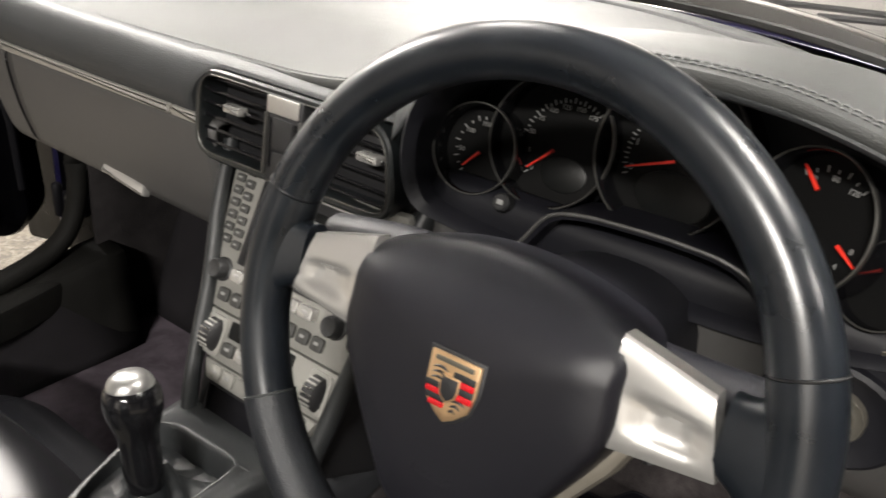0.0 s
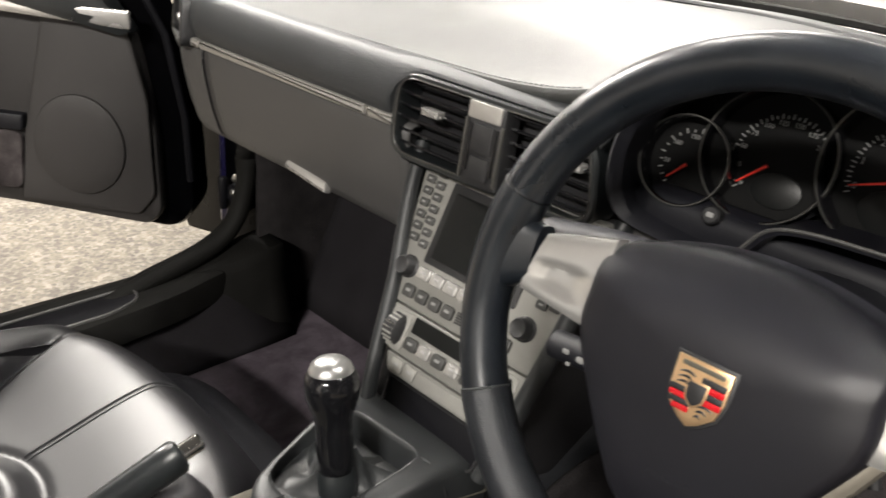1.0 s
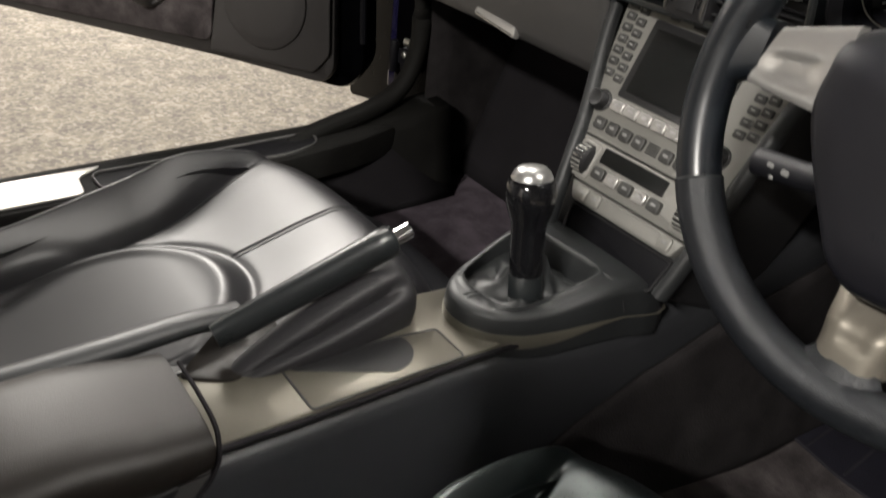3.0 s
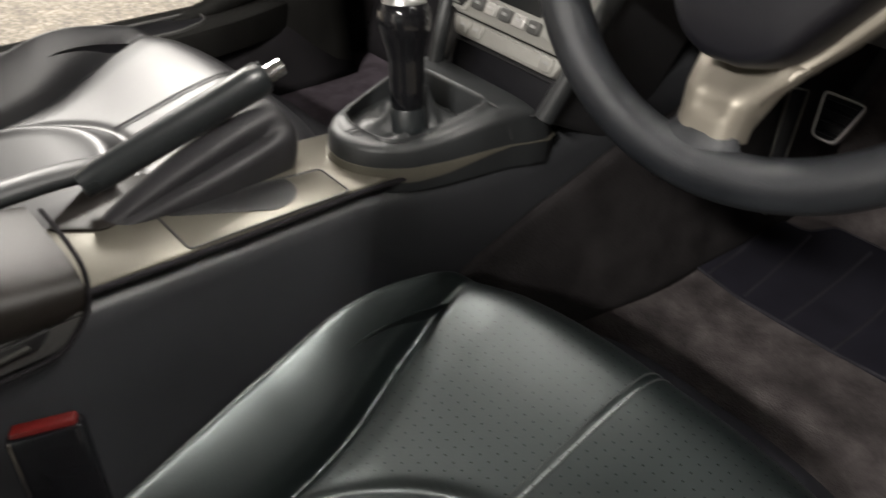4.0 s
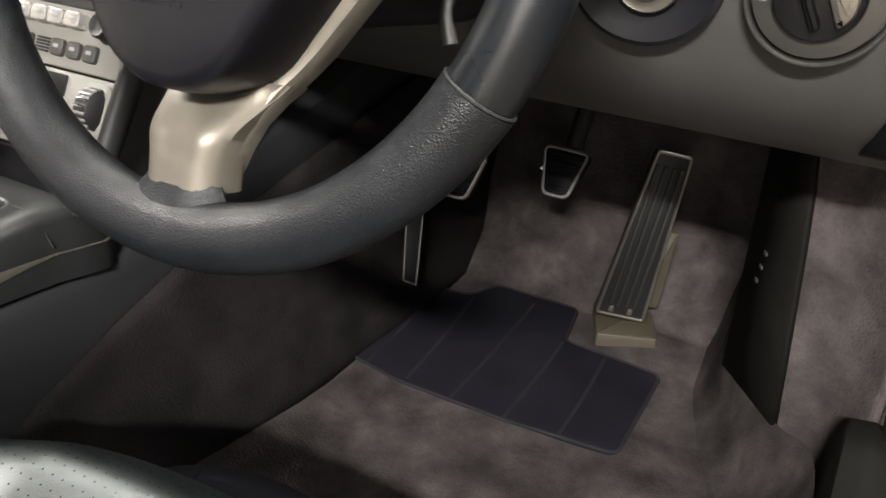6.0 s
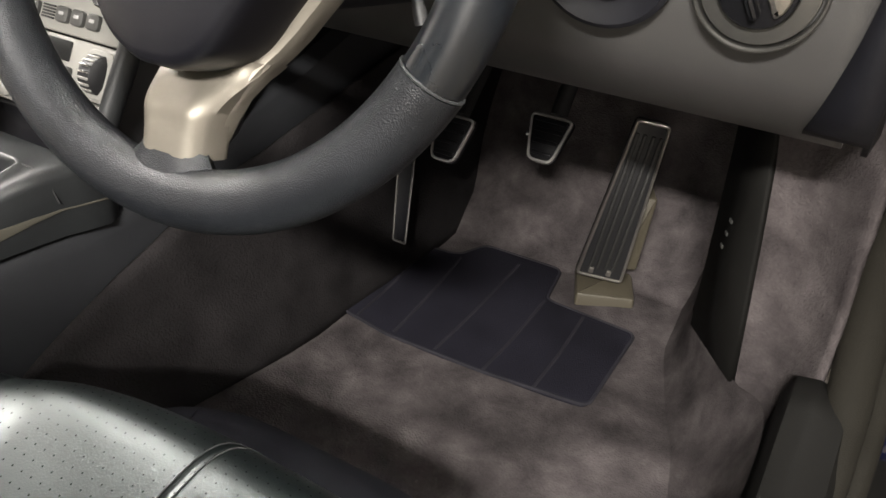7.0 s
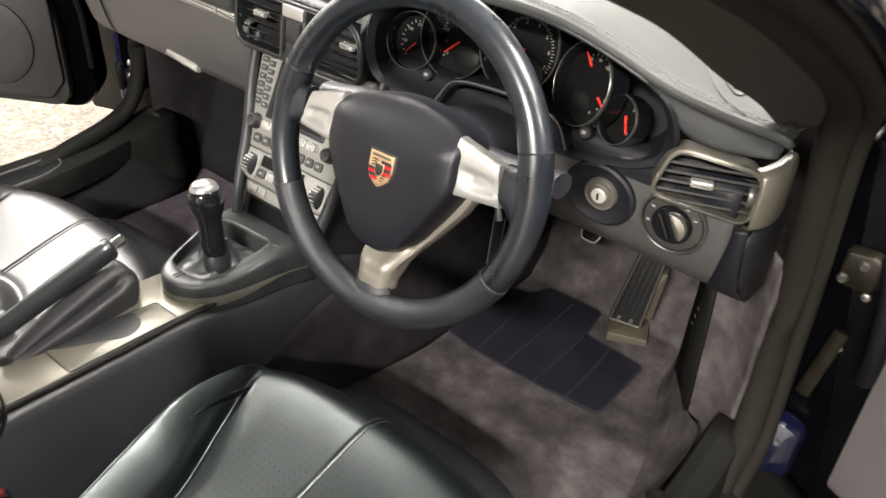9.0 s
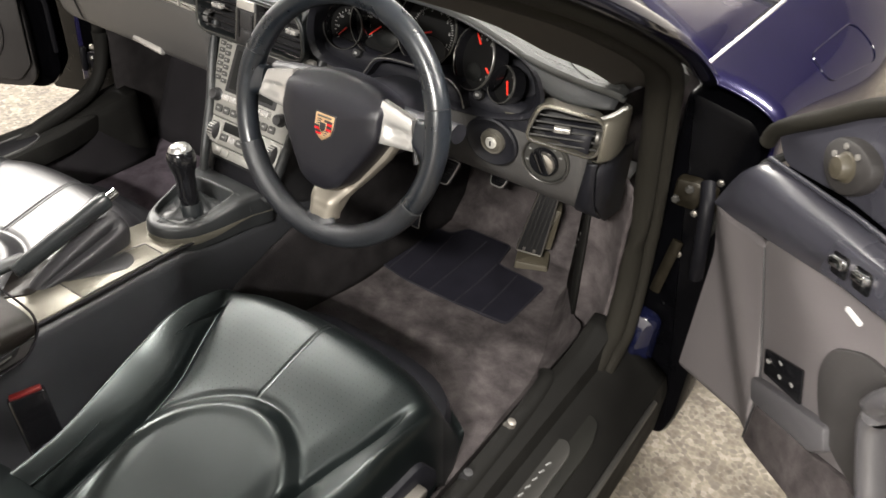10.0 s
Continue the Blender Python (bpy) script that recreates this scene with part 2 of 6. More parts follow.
    nt.links.new(warp.outputs[0], ramp.inputs[0])
    mul = nt.nodes.new("ShaderNodeMix")
    mul.data_type, mul.blend_type = "RGBA", "MULTIPLY"
    mul.inputs[0].default_value = 1.0
    nt.links.new(b.inputs["Base Color"].links[0].from_socket, mul.inputs[6])
    nt.links.new(ramp.outputs[0], mul.inputs[7])
    nt.links.new(mul.outputs[2], b.inputs["Base Color"])
    

velour(CARPET)
velour(PURPLE, 12)


# ---- mesh helpers ----
def fill(bm, rows, around=False, along=False, caps=False):
    """Quads between rows of points."""
    vs = [[bm.verts.new(p) for p in r] for r in rows]
    n, m = len(vs), len(vs[0])
    for i in range(n if along else n - 1):
        for j in range(m if around else m - 1):
            a, b = vs[i], vs[(i + 1) % n]
            bm.faces.new((a[j], a[(j + 1) % m], b[(j + 1) % m], b[j]))
    if caps:
        bm.faces.new(list(reversed(vs[0])))
        bm.faces.new(vs[-1])
    return bm


def rounded(pts, r, n=4):
    """A polygon with rounded corners."""
    out = []
    k = len(pts)
    for i in range(k):
        p, a, b = Vector(pts[i]), Vector(pts[i - 1]), Vector(pts[(i + 1) % k])
        u, v = (a - p), (b - p)
        d = min(r, u.length * 0.48, v.length * 0.48)
        s, e = p + u.normalized() * d, p + v.normalized() * d
        for j in range(n + 1):
            t = j / n
            out.append((1 - t) ** 2 * s + 2 * t * (1 - t) * p + t * t * e)
    return out


def inset(pts, d):
    k = len(pts)
    area = sum(pts[i][0] * pts[(i + 1) % k][1] - pts[(i + 1) % k][0] * pts[i][1] for i in range(k))
    s = 1 if area > 0 else -1
    out = []
    for i in range(k):
        e = (pts[(i + 1) % k] - pts[i - 1])
        if e.length < 1e-9:
            out.append(pts[i].copy())
            continue
        nrm = Vector((-e.y, e.x)).normalized() * s
        out.append(pts[i] + nrm * d)
    return out


def slab(bm, pts, z0, z1, m=None, bevel=0.002, dome=0.0):
    """A plate with the outline pts from z0 to z1, its upper edge rounded; dome: how far its middle bulges."""
    m = m or Matrix()
    pts = [Vector(p[:2]) for p in pts]
    b = min(bevel, abs(z1 - z0) * 0.9)
    sg = 1 if z1 > z0 else -1
    rings = [(pts, z0), (pts, z1 - sg * b), (inset(pts, b * 0.3), z1 - sg * b * 0.3), (inset(pts, b), z1)]
    if dome:
        c = sum(pts, Vector((0, 0))) / len(pts)
        q = rings[-1][0]
        for f in (0.3, 0.6, 0.85):
            rings.append(([p.lerp(c, f) for p in q], z1 + sg * dome * (1 - (1 - f) ** 2)))
    rows = [[m @ Vector((p.x, p.y, z)) for p in r] for r, z in rings]
    return fill(bm, rows, around=True, caps=True)


def rect(w, h, r=0.003, n=3, x=0, y=0):
    return rounded([(x - w / 2, y - h / 2), (x + w / 2, y - h / 2), (x + w / 2, y + h / 2), (x - w / 2, y + h / 2)], r, n)


def lathe(bm, prof, m=None, n=32):
    m = m or Matrix()
    rows = [[m @ Vector((r * math.cos(2 * math.pi * i / n), r * math.sin(2 * math.pi * i / n), z)) for i in range(n)] for r, z in prof]
    return fill(bm, rows, around=True, caps=True)


def ring(bm, r_out, r_in, z0, z1, m=None, n=40):
    m = m or Matrix()
    prof = [(r_in, z0), (r_in, z1 - 0.001), (r_in + 0.001, z1), (r_out - 0.001, z1), (r_out, z1 - 0.001), (r_out, z0)]
    rows = [[m @ Vector((r * math.cos(2 * math.pi * i / n), r * math.sin(2 * math.pi * i / n), z)) for i in range(n)] for r, z in prof]
    return fill(bm, rows, around=True, along=True)


def smooth_path(pts, n=6, closed=False):
    """Catmull-Rom through the points."""
    p = [Vector(q) for q in pts]
    k = len(p)
    out = []
    for i in range(k if closed else k - 1):
        a = p[i - 1] if closed or i > 0 else p[0] * 2 - p[1]
        b, c = p[i], p[(i + 1) % k]
        d = p[(i + 2) % k] if closed or i + 2 < k else p[-1] * 2 - p[-2]
        for j in range(n):
            t = j / n
            out.append(0.5 * ((2 * b) + (c - a) * t + (2 * a - 5 * b + 4 * c - d) * t * t + (3 * b - a - 3 * c + d) * t ** 3))
    if not closed:
        out.append(p[-1].copy())
    return out


def tube(bm, pts, r, n=10, closed=False, flat=1.0, up=(0, 0, 1)):
    """A round (or flattened) bar along points; r a number or one for each point."""
    pts = [Vector(p) for p in pts]
    k = len(pts)
    rows = []
    for i in range(k):
        t = (pts[(i + 1) % k] - pts[i - 1]) if closed or 0 < i < k - 1 else (pts[1] - pts[0] if i == 0 else pts[-1] - pts[-2])
        t.normalize()
        u = t.cross(Vector(up))
        if u.length < 1e-4:
            u = t.cross(Vector((1, 0, 0)))
        u.normalize()
        v = u.cross(t)
        rr = r[i] if isinstance(r, (list, tuple)) else r
        rows.append([pts[i] + u * rr * math.cos(2 * math.pi * j / n) + v * rr * flat * math.sin(2 * math.pi * j / n) for j in range(n)])
    return fill(bm, rows, around=True, along=closed, caps=not closed)


def thing(name, at, label, category, group="", kind=""):
    ob = new(name)
    ob.location = at
    ob.empty_display_size = 0.05
    return tagged(ob, label, category, group, kind)


def part(name, bm, mat, parent=None, label="", smooth=40, modifiers=()):
    """One mesh object under a thing or a part; its points are given in the world."""
    bmesh.ops.recalc_face_normals(bm, faces=bm.faces)
    me = bpy.data.meshes.new(name)
    bm.to_mesh(me)
    bm.free()
    me.materials.append(mat)
    if smooth:
        me.shade_smooth()
        me.set_sharp_from_angle(angle=radians(smooth))
    ob = new(name, me)
    if parent is not None:
        ob.parent = parent
        if parent.type == "EMPTY":
            ob.matrix_parent_inverse = Matrix.Translation(parent.location).inverted()
    for kind, values in modifiers:
        md = ob.modifiers.new(kind.lower(), kind)
        for key, value in values.items():
            if key == "thickness":
                md.thickness = value
            elif key == "offset":
                md.offset = value
            elif key == "levels":
                md.levels = md.render_levels = value
            elif key == "width":
                md.width = value
            elif key == "segments":
                md.segments = value
    return tagged(ob, label)


def bm_new():
    return bmesh.new()


def writing(text, size, m, mat, parent, name="lettering", depth=0.0002):
    """Letters as a thin mesh, centred on m's origin in its x-y plane."""
    cu = bpy.data.curves.new(name, "FONT")
    cu.body, cu.size, cu.extrude, cu.align_x, cu.align_y, cu.resolution_u = text, size, depth, "CENTER", "CENTER", 2
    tmp = bpy.data.objects.new(name, cu)
    me = bpy.data.meshes.new_from_object(tmp)
    bpy.data.objects.remove(tmp)
    bpy.data.curves.remove(cu)
    me.transform(m)
    me.materials.append(mat)
    ob = new(name, me)
    ob.parent = parent
    if parent.type == "EMPTY":
        ob.matrix_parent_inverse = Matrix.Translation(parent.location).inverted()
    return ob


def ease(a, b, x):
    t = min(max((x - a) / (b - a), 0), 1)
    return t * t * (3 - 2 * t)


def curve(x, table):
    """Smooth values through the knots of a table of (x, value)."""
    if x <= table[0][0]:
        return table[0][1]
    for i in range(len(table) - 1):
        (a, u), (b, v) = table[i], table[i + 1]
        if x <= b:
            p = (v - table[i - 1][1]) / (b - table[i - 1][0]) if i else (v - u) / (b - a)
            q = (table[i + 2][1] - u) / (table[i + 2][0] - a) if i + 2 < len(table) else (v - u) / (b - a)
            h, t = b - a, (x - a) / (b - a)
            return (u * (2 * t ** 3 - 3 * t * t + 1) + p * h * (t ** 3 - 2 * t * t + t) + v * (3 * t * t - 2 * t ** 3) + q * h * (t ** 3 - t * t))
    return table[-1][1]


def frame_ring(bm, pts, width, z0, z1, m, bevel=0.0015):
    """A flat frame of that width along an outline."""
    pts = [Vector(p[:2]) for p in pts]
    loops = [(inset(pts, width), z0), (inset(pts, width), z1 - bevel), (inset(pts, width - bevel), z1), (inset(pts, bevel), z1), (pts, z1 - bevel), (pts, z0)]
    return fill(bm, [[m @ Vector((p.x, p.y, z)) for p in r] for r, z in loops], around=True, along=True)


def sheet(bm, nx, ny, f, m=None):
    """A grid of points f(u, v), u and v from 0 to 1."""
    m = m or Matrix()
    return fill(bm, [[m @ Vector(f(i / nx, j / ny)) for j in range(ny + 1)] for i in range(nx + 1)])


# ---- ground and garage ----
bm = bm_new()
bmesh.ops.create_grid(bm, x_segments=2, y_segments=2, size=400)
tagged(part("ground", bm, GRAVEL, smooth=0), "beige exposed pebble floor under the car", "ground", kind="structure")
# unseen walls: three white to brighten reflections, one dark like the ceiling
for nm, x, y, w, d in (("wall_north", 0, 7, 12, 0.2), ("wall_south", 0, -5, 12, 0.2), ("wall_east", 6, 1, 0.2, 12.2), ("wall_west", -6, 1, 0.2, 12.2)):
    bm = bm_new()
    slab(bm, rect(w, d, 0.02, 2), 0, 3.1, pose(x, y, 0), 0.005)
    tagged(part(nm, bm, WHITEWALL if nm in ("wall_south", "wall_north", "wall_west") else WALL), "plain garage wall", "wall", kind="structure")
bm = bm_new()
slab(bm, rect(12.4, 12.4, 0.02, 2), 3.1, 3.2, pose(0, 1, 0), 0.005)
tagged(part("ceiling", bm, CEILING), "plain pale garage ceiling", "ceiling", kind="structure")
for lx, ly, lz, lw, lh, lr, watts in LAMPS:
    t = thing("strip_lamp", (lx, ly, 3.1), "white strip lamp fixed under the ceiling", "lamp", "garage strip lamps")
    bm = bm_new()
    slab(bm, rect(lw + 0.05, lh + 0.05, 0.02), 3.1, 3.02, pose(lx, ly, 0), 0.01)
    part("housing", bm, WALL, t)
    bm = bm_new()
    slab(bm, rect(lw, lh, 0.02), 3.018, 2.95, pose(lx, ly, 0), 0.02)
    part("diffuser", bm, TUBE, t)

# ---- the car's shell ----
car = thing("sports_car", (0.05, 0, 0), "dark blue two-door sports car with black cabin and open doors", "car")

FLOOR = [(-1.0, 0.20), (0.30, 0.20), (0.52, 0.20), (0.60, 0.204), (0.66, 0.25), (0.72, 0.33), (0.78, 0.45), (0.82, 0.58), (0.84, 0.72)]


FLOOR_P = [(-1.0, 0.20), (0.0, 0.20), (0.38, 0.20), (0.44, 0.207), (0.48, 0.24), (0.54, 0.34), (0.60, 0.46), (0.64, 0.58), (0.66, 0.72)]


def floor_sheet(x0, x1, seed, FLOOR):
    bm = bm_new()

    def f(u, v):
        s = v * (len(FLOOR) - 1)
        i = min(int(s), len(FLOOR) - 2)
        a, b = FLOOR[i], FLOOR[i + 1]
        y, z = a[0] + (b[0] - a[0]) * (s - i), a[1] + (b[1] - a[1]) * (s - i)
        x = x0 + (x1 - x0) * u
        return (x, y, z + 0.005 * noise.noise((x * 9, y * 9, seed)))

    sheet(bm, 24, 64, f)
    return bm


part("footwell_carpet", floor_sheet(0.10, 0.71, 1, FLOOR), CARPET, car, "worn grey-brown carpet", modifiers=[("SOLIDIFY", {"thickness": 0.012, "offset": -1})])
part("footwell_carpet", floor_sheet(-0.60, 0.02, 5, FLOOR_P), PURPLE, car, "dark purple-grey carpet", modifiers=[("SOLIDIFY", {"thickness": 0.012, "offset": -1})])

# tunnel between the footwells: side walls under the console
bm = bm_new()


def tunnel(u, v):
    y = -0.95 + 1.8 * u
    top = 0.425 if y < 0.1 else 0.425 + (y - 0.1) * 0.35
    half = curve(y, [(-1, 0.044), (-0.1, 0.046), (-0.03, 0.061), (0.06, 0.078), (0.12, 0.088), (0.3, 0.115), (0.85, 0.14)])
    foot = half + 0.035
    prof = [(-foot, 0.19), (-foot + 0.01, 0.24), (-half - 0.012, 0.36), (-half, top - 0.012), (-half + 0.012, top), (half - 0.012, top), (half, top - 0.012),
            (half + 0.012, 0.36), (foot - 0.01, 0.24), (foot, 0.19)]
    s = v * (len(prof) - 1)
    i = min(int(s), len(prof) - 2)
    a, b = prof[i], prof[i + 1]
    return (0.052 + a[0] + (b[0] - a[0]) * (s - i), y, a[1] + (b[1] - a[1]) * (s - i))


sheet(bm, 40, 36, tunnel)
part("tunnel_side", bm, TUNNEL, car, "smooth dark grey tunnel trim", modifiers=[("SOLIDIFY", {"thickness": 0.006, "offset": -1})])

# carpet over the tunnel's lower side in the driver's footwell, shade in its colour
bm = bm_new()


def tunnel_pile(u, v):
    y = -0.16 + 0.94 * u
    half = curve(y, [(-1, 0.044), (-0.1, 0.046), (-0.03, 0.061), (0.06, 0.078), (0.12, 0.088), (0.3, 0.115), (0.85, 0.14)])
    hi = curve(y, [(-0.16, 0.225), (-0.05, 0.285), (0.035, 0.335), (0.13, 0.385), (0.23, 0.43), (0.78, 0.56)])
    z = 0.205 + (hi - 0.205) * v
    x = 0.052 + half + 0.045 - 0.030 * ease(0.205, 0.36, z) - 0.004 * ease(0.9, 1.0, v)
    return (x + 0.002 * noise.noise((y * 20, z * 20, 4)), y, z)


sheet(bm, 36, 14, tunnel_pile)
part("tunnel_carpet", bm, SHADEPILE, car, "grey-brown carpet on the tunnel side", smooth=60, modifiers=[("SOLIDIFY", {"thickness": 0.006, "offset": 1})])

# bulkhead ahead of the footwells
bm = bm_new()
slab(bm, rect(1.5, 0.6, 0.02), 0.86, 0.9, pose(0.05, 0, 0.5, 90, 0, 0) @ Matrix.Diagonal((1, 1, -1, 1)), 0.004)
part("bulkhead", bm, BLACK, car)


def sill(side, cx, name):
    """Door sill: carpeted inner wall, black top trim, lower outer step. side: +1 driver."""
    bm = bm_new()
    out = 0.80 if side > 0 else 0.755
    prof = [(0.625, 0.195), (0.64, 0.26), (0.652, 0.315), (0.658, 0.333), (0.675, 0.336), (0.70, 0.328), (0.708, 0.306), (0.725, 0.300), (out - 0.03, 0.278), (out, 0.258), (out + 0.008, 0.225), (out + 0.006, 0.13)]

    def f(u, v):
        y = -1.0 + ((1.325 + 0.035 * ease(0.4, 0.6, v)) if side > 0 else 1.36) * u
        s = v * (len(prof) - 1)
        i = min(int(s), len(prof) - 2)
        a, b = prof[i], prof[i + 1]
        flare = (0.0 if side > 0 else 0.05) * ease(0.16, 0.36, y) * (1 if i < 4 else 0.2)
        return (cx + side * (a[0] + (b[0] - a[0]) * (s - i) - flare), y, a[1] + (b[1] - a[1]) * (s - i) + 0.03 * ease(0.22, 0.36, y) * (1 if 1 < i < 6 else 0.2))

    sheet(bm, 40, 44, f)
    return part(name, bm, SILLBLK, car, "black sill trim with a worn edge", modifiers=[("SOLIDIFY", {"thickness": 0.004, "offset": 0})])


sill(1, 0.05, "sill_trim")
sill(-1, 0.05, "sill_trim")

# scuff plate on the driver's sill, worn lettering as bars
bm = bm_new()
slab(bm, rounded([(0.758, -0.62), (0.812, -0.62), (0.806, 0.06), (0.788, 0.085), (0.766, 0.065)], 0.014), 0.296, 0.301, None, 0.0015)
plate = part("scuff_plate", bm, DULL, car, "worn grey scuff plate")
for i in range(5):
    bm = bm_new()
    slab(bm, rect(0.011, 0.002, 0.0005), 0.301, 0.3014, pose(0.788 - 0.0012 * i, 0.020 - 0.019 * i, 0, 0, 0, 70), 0.0001)
    part("marking", bm, PRINT, plate)

bm = bm_new()
tube(bm, smooth_path([(0.724, -0.9, 0.337), (0.724, -0.3, 0.337), (0.720, 0.0, 0.337), (0.712, 0.13, 0.337), (0.700, 0.165, 0.330)], 5), 0.014, 10, flat=0.6)
part("sill_rib", bm, SILLBLK, car)
bm = bm_new()
slab(bm, rounded([(0.772, -0.9), (0.818, -0.9), (0.824, 0.10), (0.808, 0.16), (0.765, 0.16)], 0.02), 0.288, 0.2945, None, 0.002)
part("sill_plate", bm, STEP, car, "olive-black sill plate")
bm = bm_new()
tube(bm, [(0.862, -0.9, 0.25), (0.860, -0.2, 0.25), (0.856, 0.30, 0.25)], 0.006, 8)
part("sill_edge", bm, DULL, car)
# sill studs
for y in (0.013, -0.108):
    bm = bm_new()
    lathe(bm, [(0.011, 0), (0.011, 0.01), (0.008, 0.014), (0.007, 0.024), (0.0, 0.025)], pose(0.716, y, 0.33, 0, 10, 0), 16)
    part("stud", bm, METAL if y > 0 else BLACK, car)

# broad top of the passenger's sill with a long recess and a bright plate behind it
bm = bm_new()
slab(bm, rounded([(-0.640, -0.60), (-0.535, -0.60), (-0.532, 0.02), (-0.548, 0.16), (-0.578, 0.27), (-0.612, 0.325), (-0.640, 0.33)], 0.03), 0.285, 0.334, None, 0.010)
top = part("sill_top", bm, SILLBLK, car, "broad black sill top")
REC = rounded([(-0.604, -0.252), (-0.545, -0.252), (-0.545, 0.05), (-0.562, 0.098), (-0.590, 0.112), (-0.608, 0.085)], 0.02, 5)
bm = bm_new()
frame_ring(bm, REC, 0.0035, 0.333, 0.339, Matrix(), 0.0012)
rec = part("sill_recess", bm, PANEL, top, "grey rim of the sill recess")
# flat dark slab above the sill top, painting the recess's shade
bm = bm_new()
slab(bm, inset(REC, 0.003), 0.330, 0.3352, None, 0.0005)
part("recess_shade", bm, SHADE, rec)
# paler than the driver's plate: the reflection is in its colour
bm = bm_new()
slab(bm, rounded([(-0.628, -0.60), (-0.545, -0.60), (-0.545, -0.272), (-0.598, -0.268), (-0.626, -0.22)], 0.012), 0.333, 0.3372, None, 0.0015)
part("scuff_plate", bm, TRIM, top, "bright satin scuff plate")

# side trim of the footwell (kick panel) on the driver's side, a black board beside the pedal
bm = bm_new()


def kick(u, v):
    p = Vector((0.657, 0.362, 0.25)).lerp(Vector((0.624, 0.412, 0.60)), v)
    q = Vector((0.728, 0.325, 0.25)).lerp(Vector((0.722, 0.345, 0.60)), v)
    o = p.lerp(q, u)
    o.y += 0.018 * math.sin(u * math.pi)
    return o + Vector((0.004 * noise.noise((u * 4, v * 6, 2)), 0, 0))


sheet(bm, 16, 20, kick)
part("kick_panel", bm, CARPET, car, "carpeted side panel", modifiers=[("SOLIDIFY", {"thickness": 0.006, "offset": 0})])
bm = bm_new()
fill(bm, [[(0.594, 0.466, 0.283), (0.592, 0.474, 0.36), (0.590, 0.482, 0.45), (0.585, 0.50, 0.60)], [(0.655, 0.360, 0.305), (0.648, 0.372, 0.38), (0.640, 0.386, 0.46), (0.624, 0.410, 0.60)]])
fb = part("footwell_board", bm, SILLBLK, car, "flat black board beside the accelerator", modifiers=[("SOLIDIFY", {"thickness": 0.006, "offset": 0})])
bm = bm_new()
LOWC = smooth_path([(0.548, 0.66, 0.205), (0.553, 0.58, 0.204), (0.560, 0.50, 0.203), (0.585, 0.40, 0.202), (0.625, 0.28, 0.202), (0.640, 0.10, 0.202), (0.645, -0.30, 0.202), (0.645, -0.9, 0.202)], 6)
HIGHC = smooth_path([(0.585, 0.66, 0.42), (0.586, 0.58, 0.33), (0.590, 0.475, 0.285), (0.655, 0.361, 0.308), (0.694, 0.30, 0.318), (0.694, 0.10, 0.318), (0.694, -0.30, 0.318), (0.694, -0.9, 0.318)], 6)
rows = []
for p, q in zip(LOWC, HIGHC):
    rows.append([p.lerp(q, k / 8) + Vector((0.006, 0, -0.012)) * math.sin(math.pi * k / 8) + Vector((0, 0, 0.003 * noise.noise((p.y * 14, k * 0.7, 3)))) for k in range(9)])
fill(bm, rows)
part("side_carpet", bm, CARPET, car, "carpet rising to the sill", smooth=60)
for k in range(3):
    bm = bm_new()
    slab(bm, rect(0.007, 0.004, 0.001, 1), 0, 0.001, Matrix.Translation((0.606 + 0.001 * k, 0.441 + 0.002 * k, 0.40 + 0.013 * k)) @ pose(0, 0, 0, 90, 0, 0) @ pose(0, 0, 0.006, 0, -60, 0), 0.0003)
    part("marking", bm, KEYCAP, fb)
# board added over the passenger's carpet, its black painting the footwell's shade
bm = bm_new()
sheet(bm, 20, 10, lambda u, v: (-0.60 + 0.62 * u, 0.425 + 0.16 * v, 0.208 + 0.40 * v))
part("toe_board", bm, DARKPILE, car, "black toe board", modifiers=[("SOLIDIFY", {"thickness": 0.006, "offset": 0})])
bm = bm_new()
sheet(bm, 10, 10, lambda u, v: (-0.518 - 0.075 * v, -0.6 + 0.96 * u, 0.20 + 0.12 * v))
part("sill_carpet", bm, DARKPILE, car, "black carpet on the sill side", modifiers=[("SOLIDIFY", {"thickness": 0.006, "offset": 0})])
# passenger's side panel, also in the carpet darkened for shade
bm = bm_new()
sheet(bm, 10, 10, lambda u, v: (-0.61 + 0.05 * ease(0, 1, u), 0.34 + 0.5 * u, 0.20 + 0.46 * v))
part("kick_panel", bm, SHADEPILE, car, "carpeted side panel", modifiers=[("SOLIDIFY", {"thickness": 0.01, "offset": -1})])

# door opening: seal from the sill up the hinge side and back along the raked screen pillar
SEAL = [(0.645, 0.05, 0.318), (0.658, 0.13, 0.334), (0.672, 0.24, 0.352), (0.672, 0.30, 0.39), (0.672, 0.328, 0.46), (0.674, 0.33, 0.56), (0.676, 0.315, 0.68), (0.678, 0.30, 0.77), (0.688, 0.265, 0.835),
        (0.698, 0.17, 0.895), (0.702, 0.03, 0.963), (0.700, -0.12, 1.03), (0.685, -0.30, 1.10)]
SEAL_D = [(0.699, 0.25, 0.290), (0.700, 0.275, 0.318), (0.700, 0.315, 0.345), (0.694, 0.345, 0.41), (0.689, 0.355, 0.48), (0.686, 0.353, 0.57), (0.682, 0.335, 0.68), (0.681, 0.31, 0.77)] + SEAL[8:]
INNER = [(0.640, 0.30, 0.795), (0.638, 0.245, 0.815), (0.646, 0.12, 0.880), (0.654, -0.02, 0.945), (0.656, -0.17, 1.02), (0.640, -0.34, 1.09)]
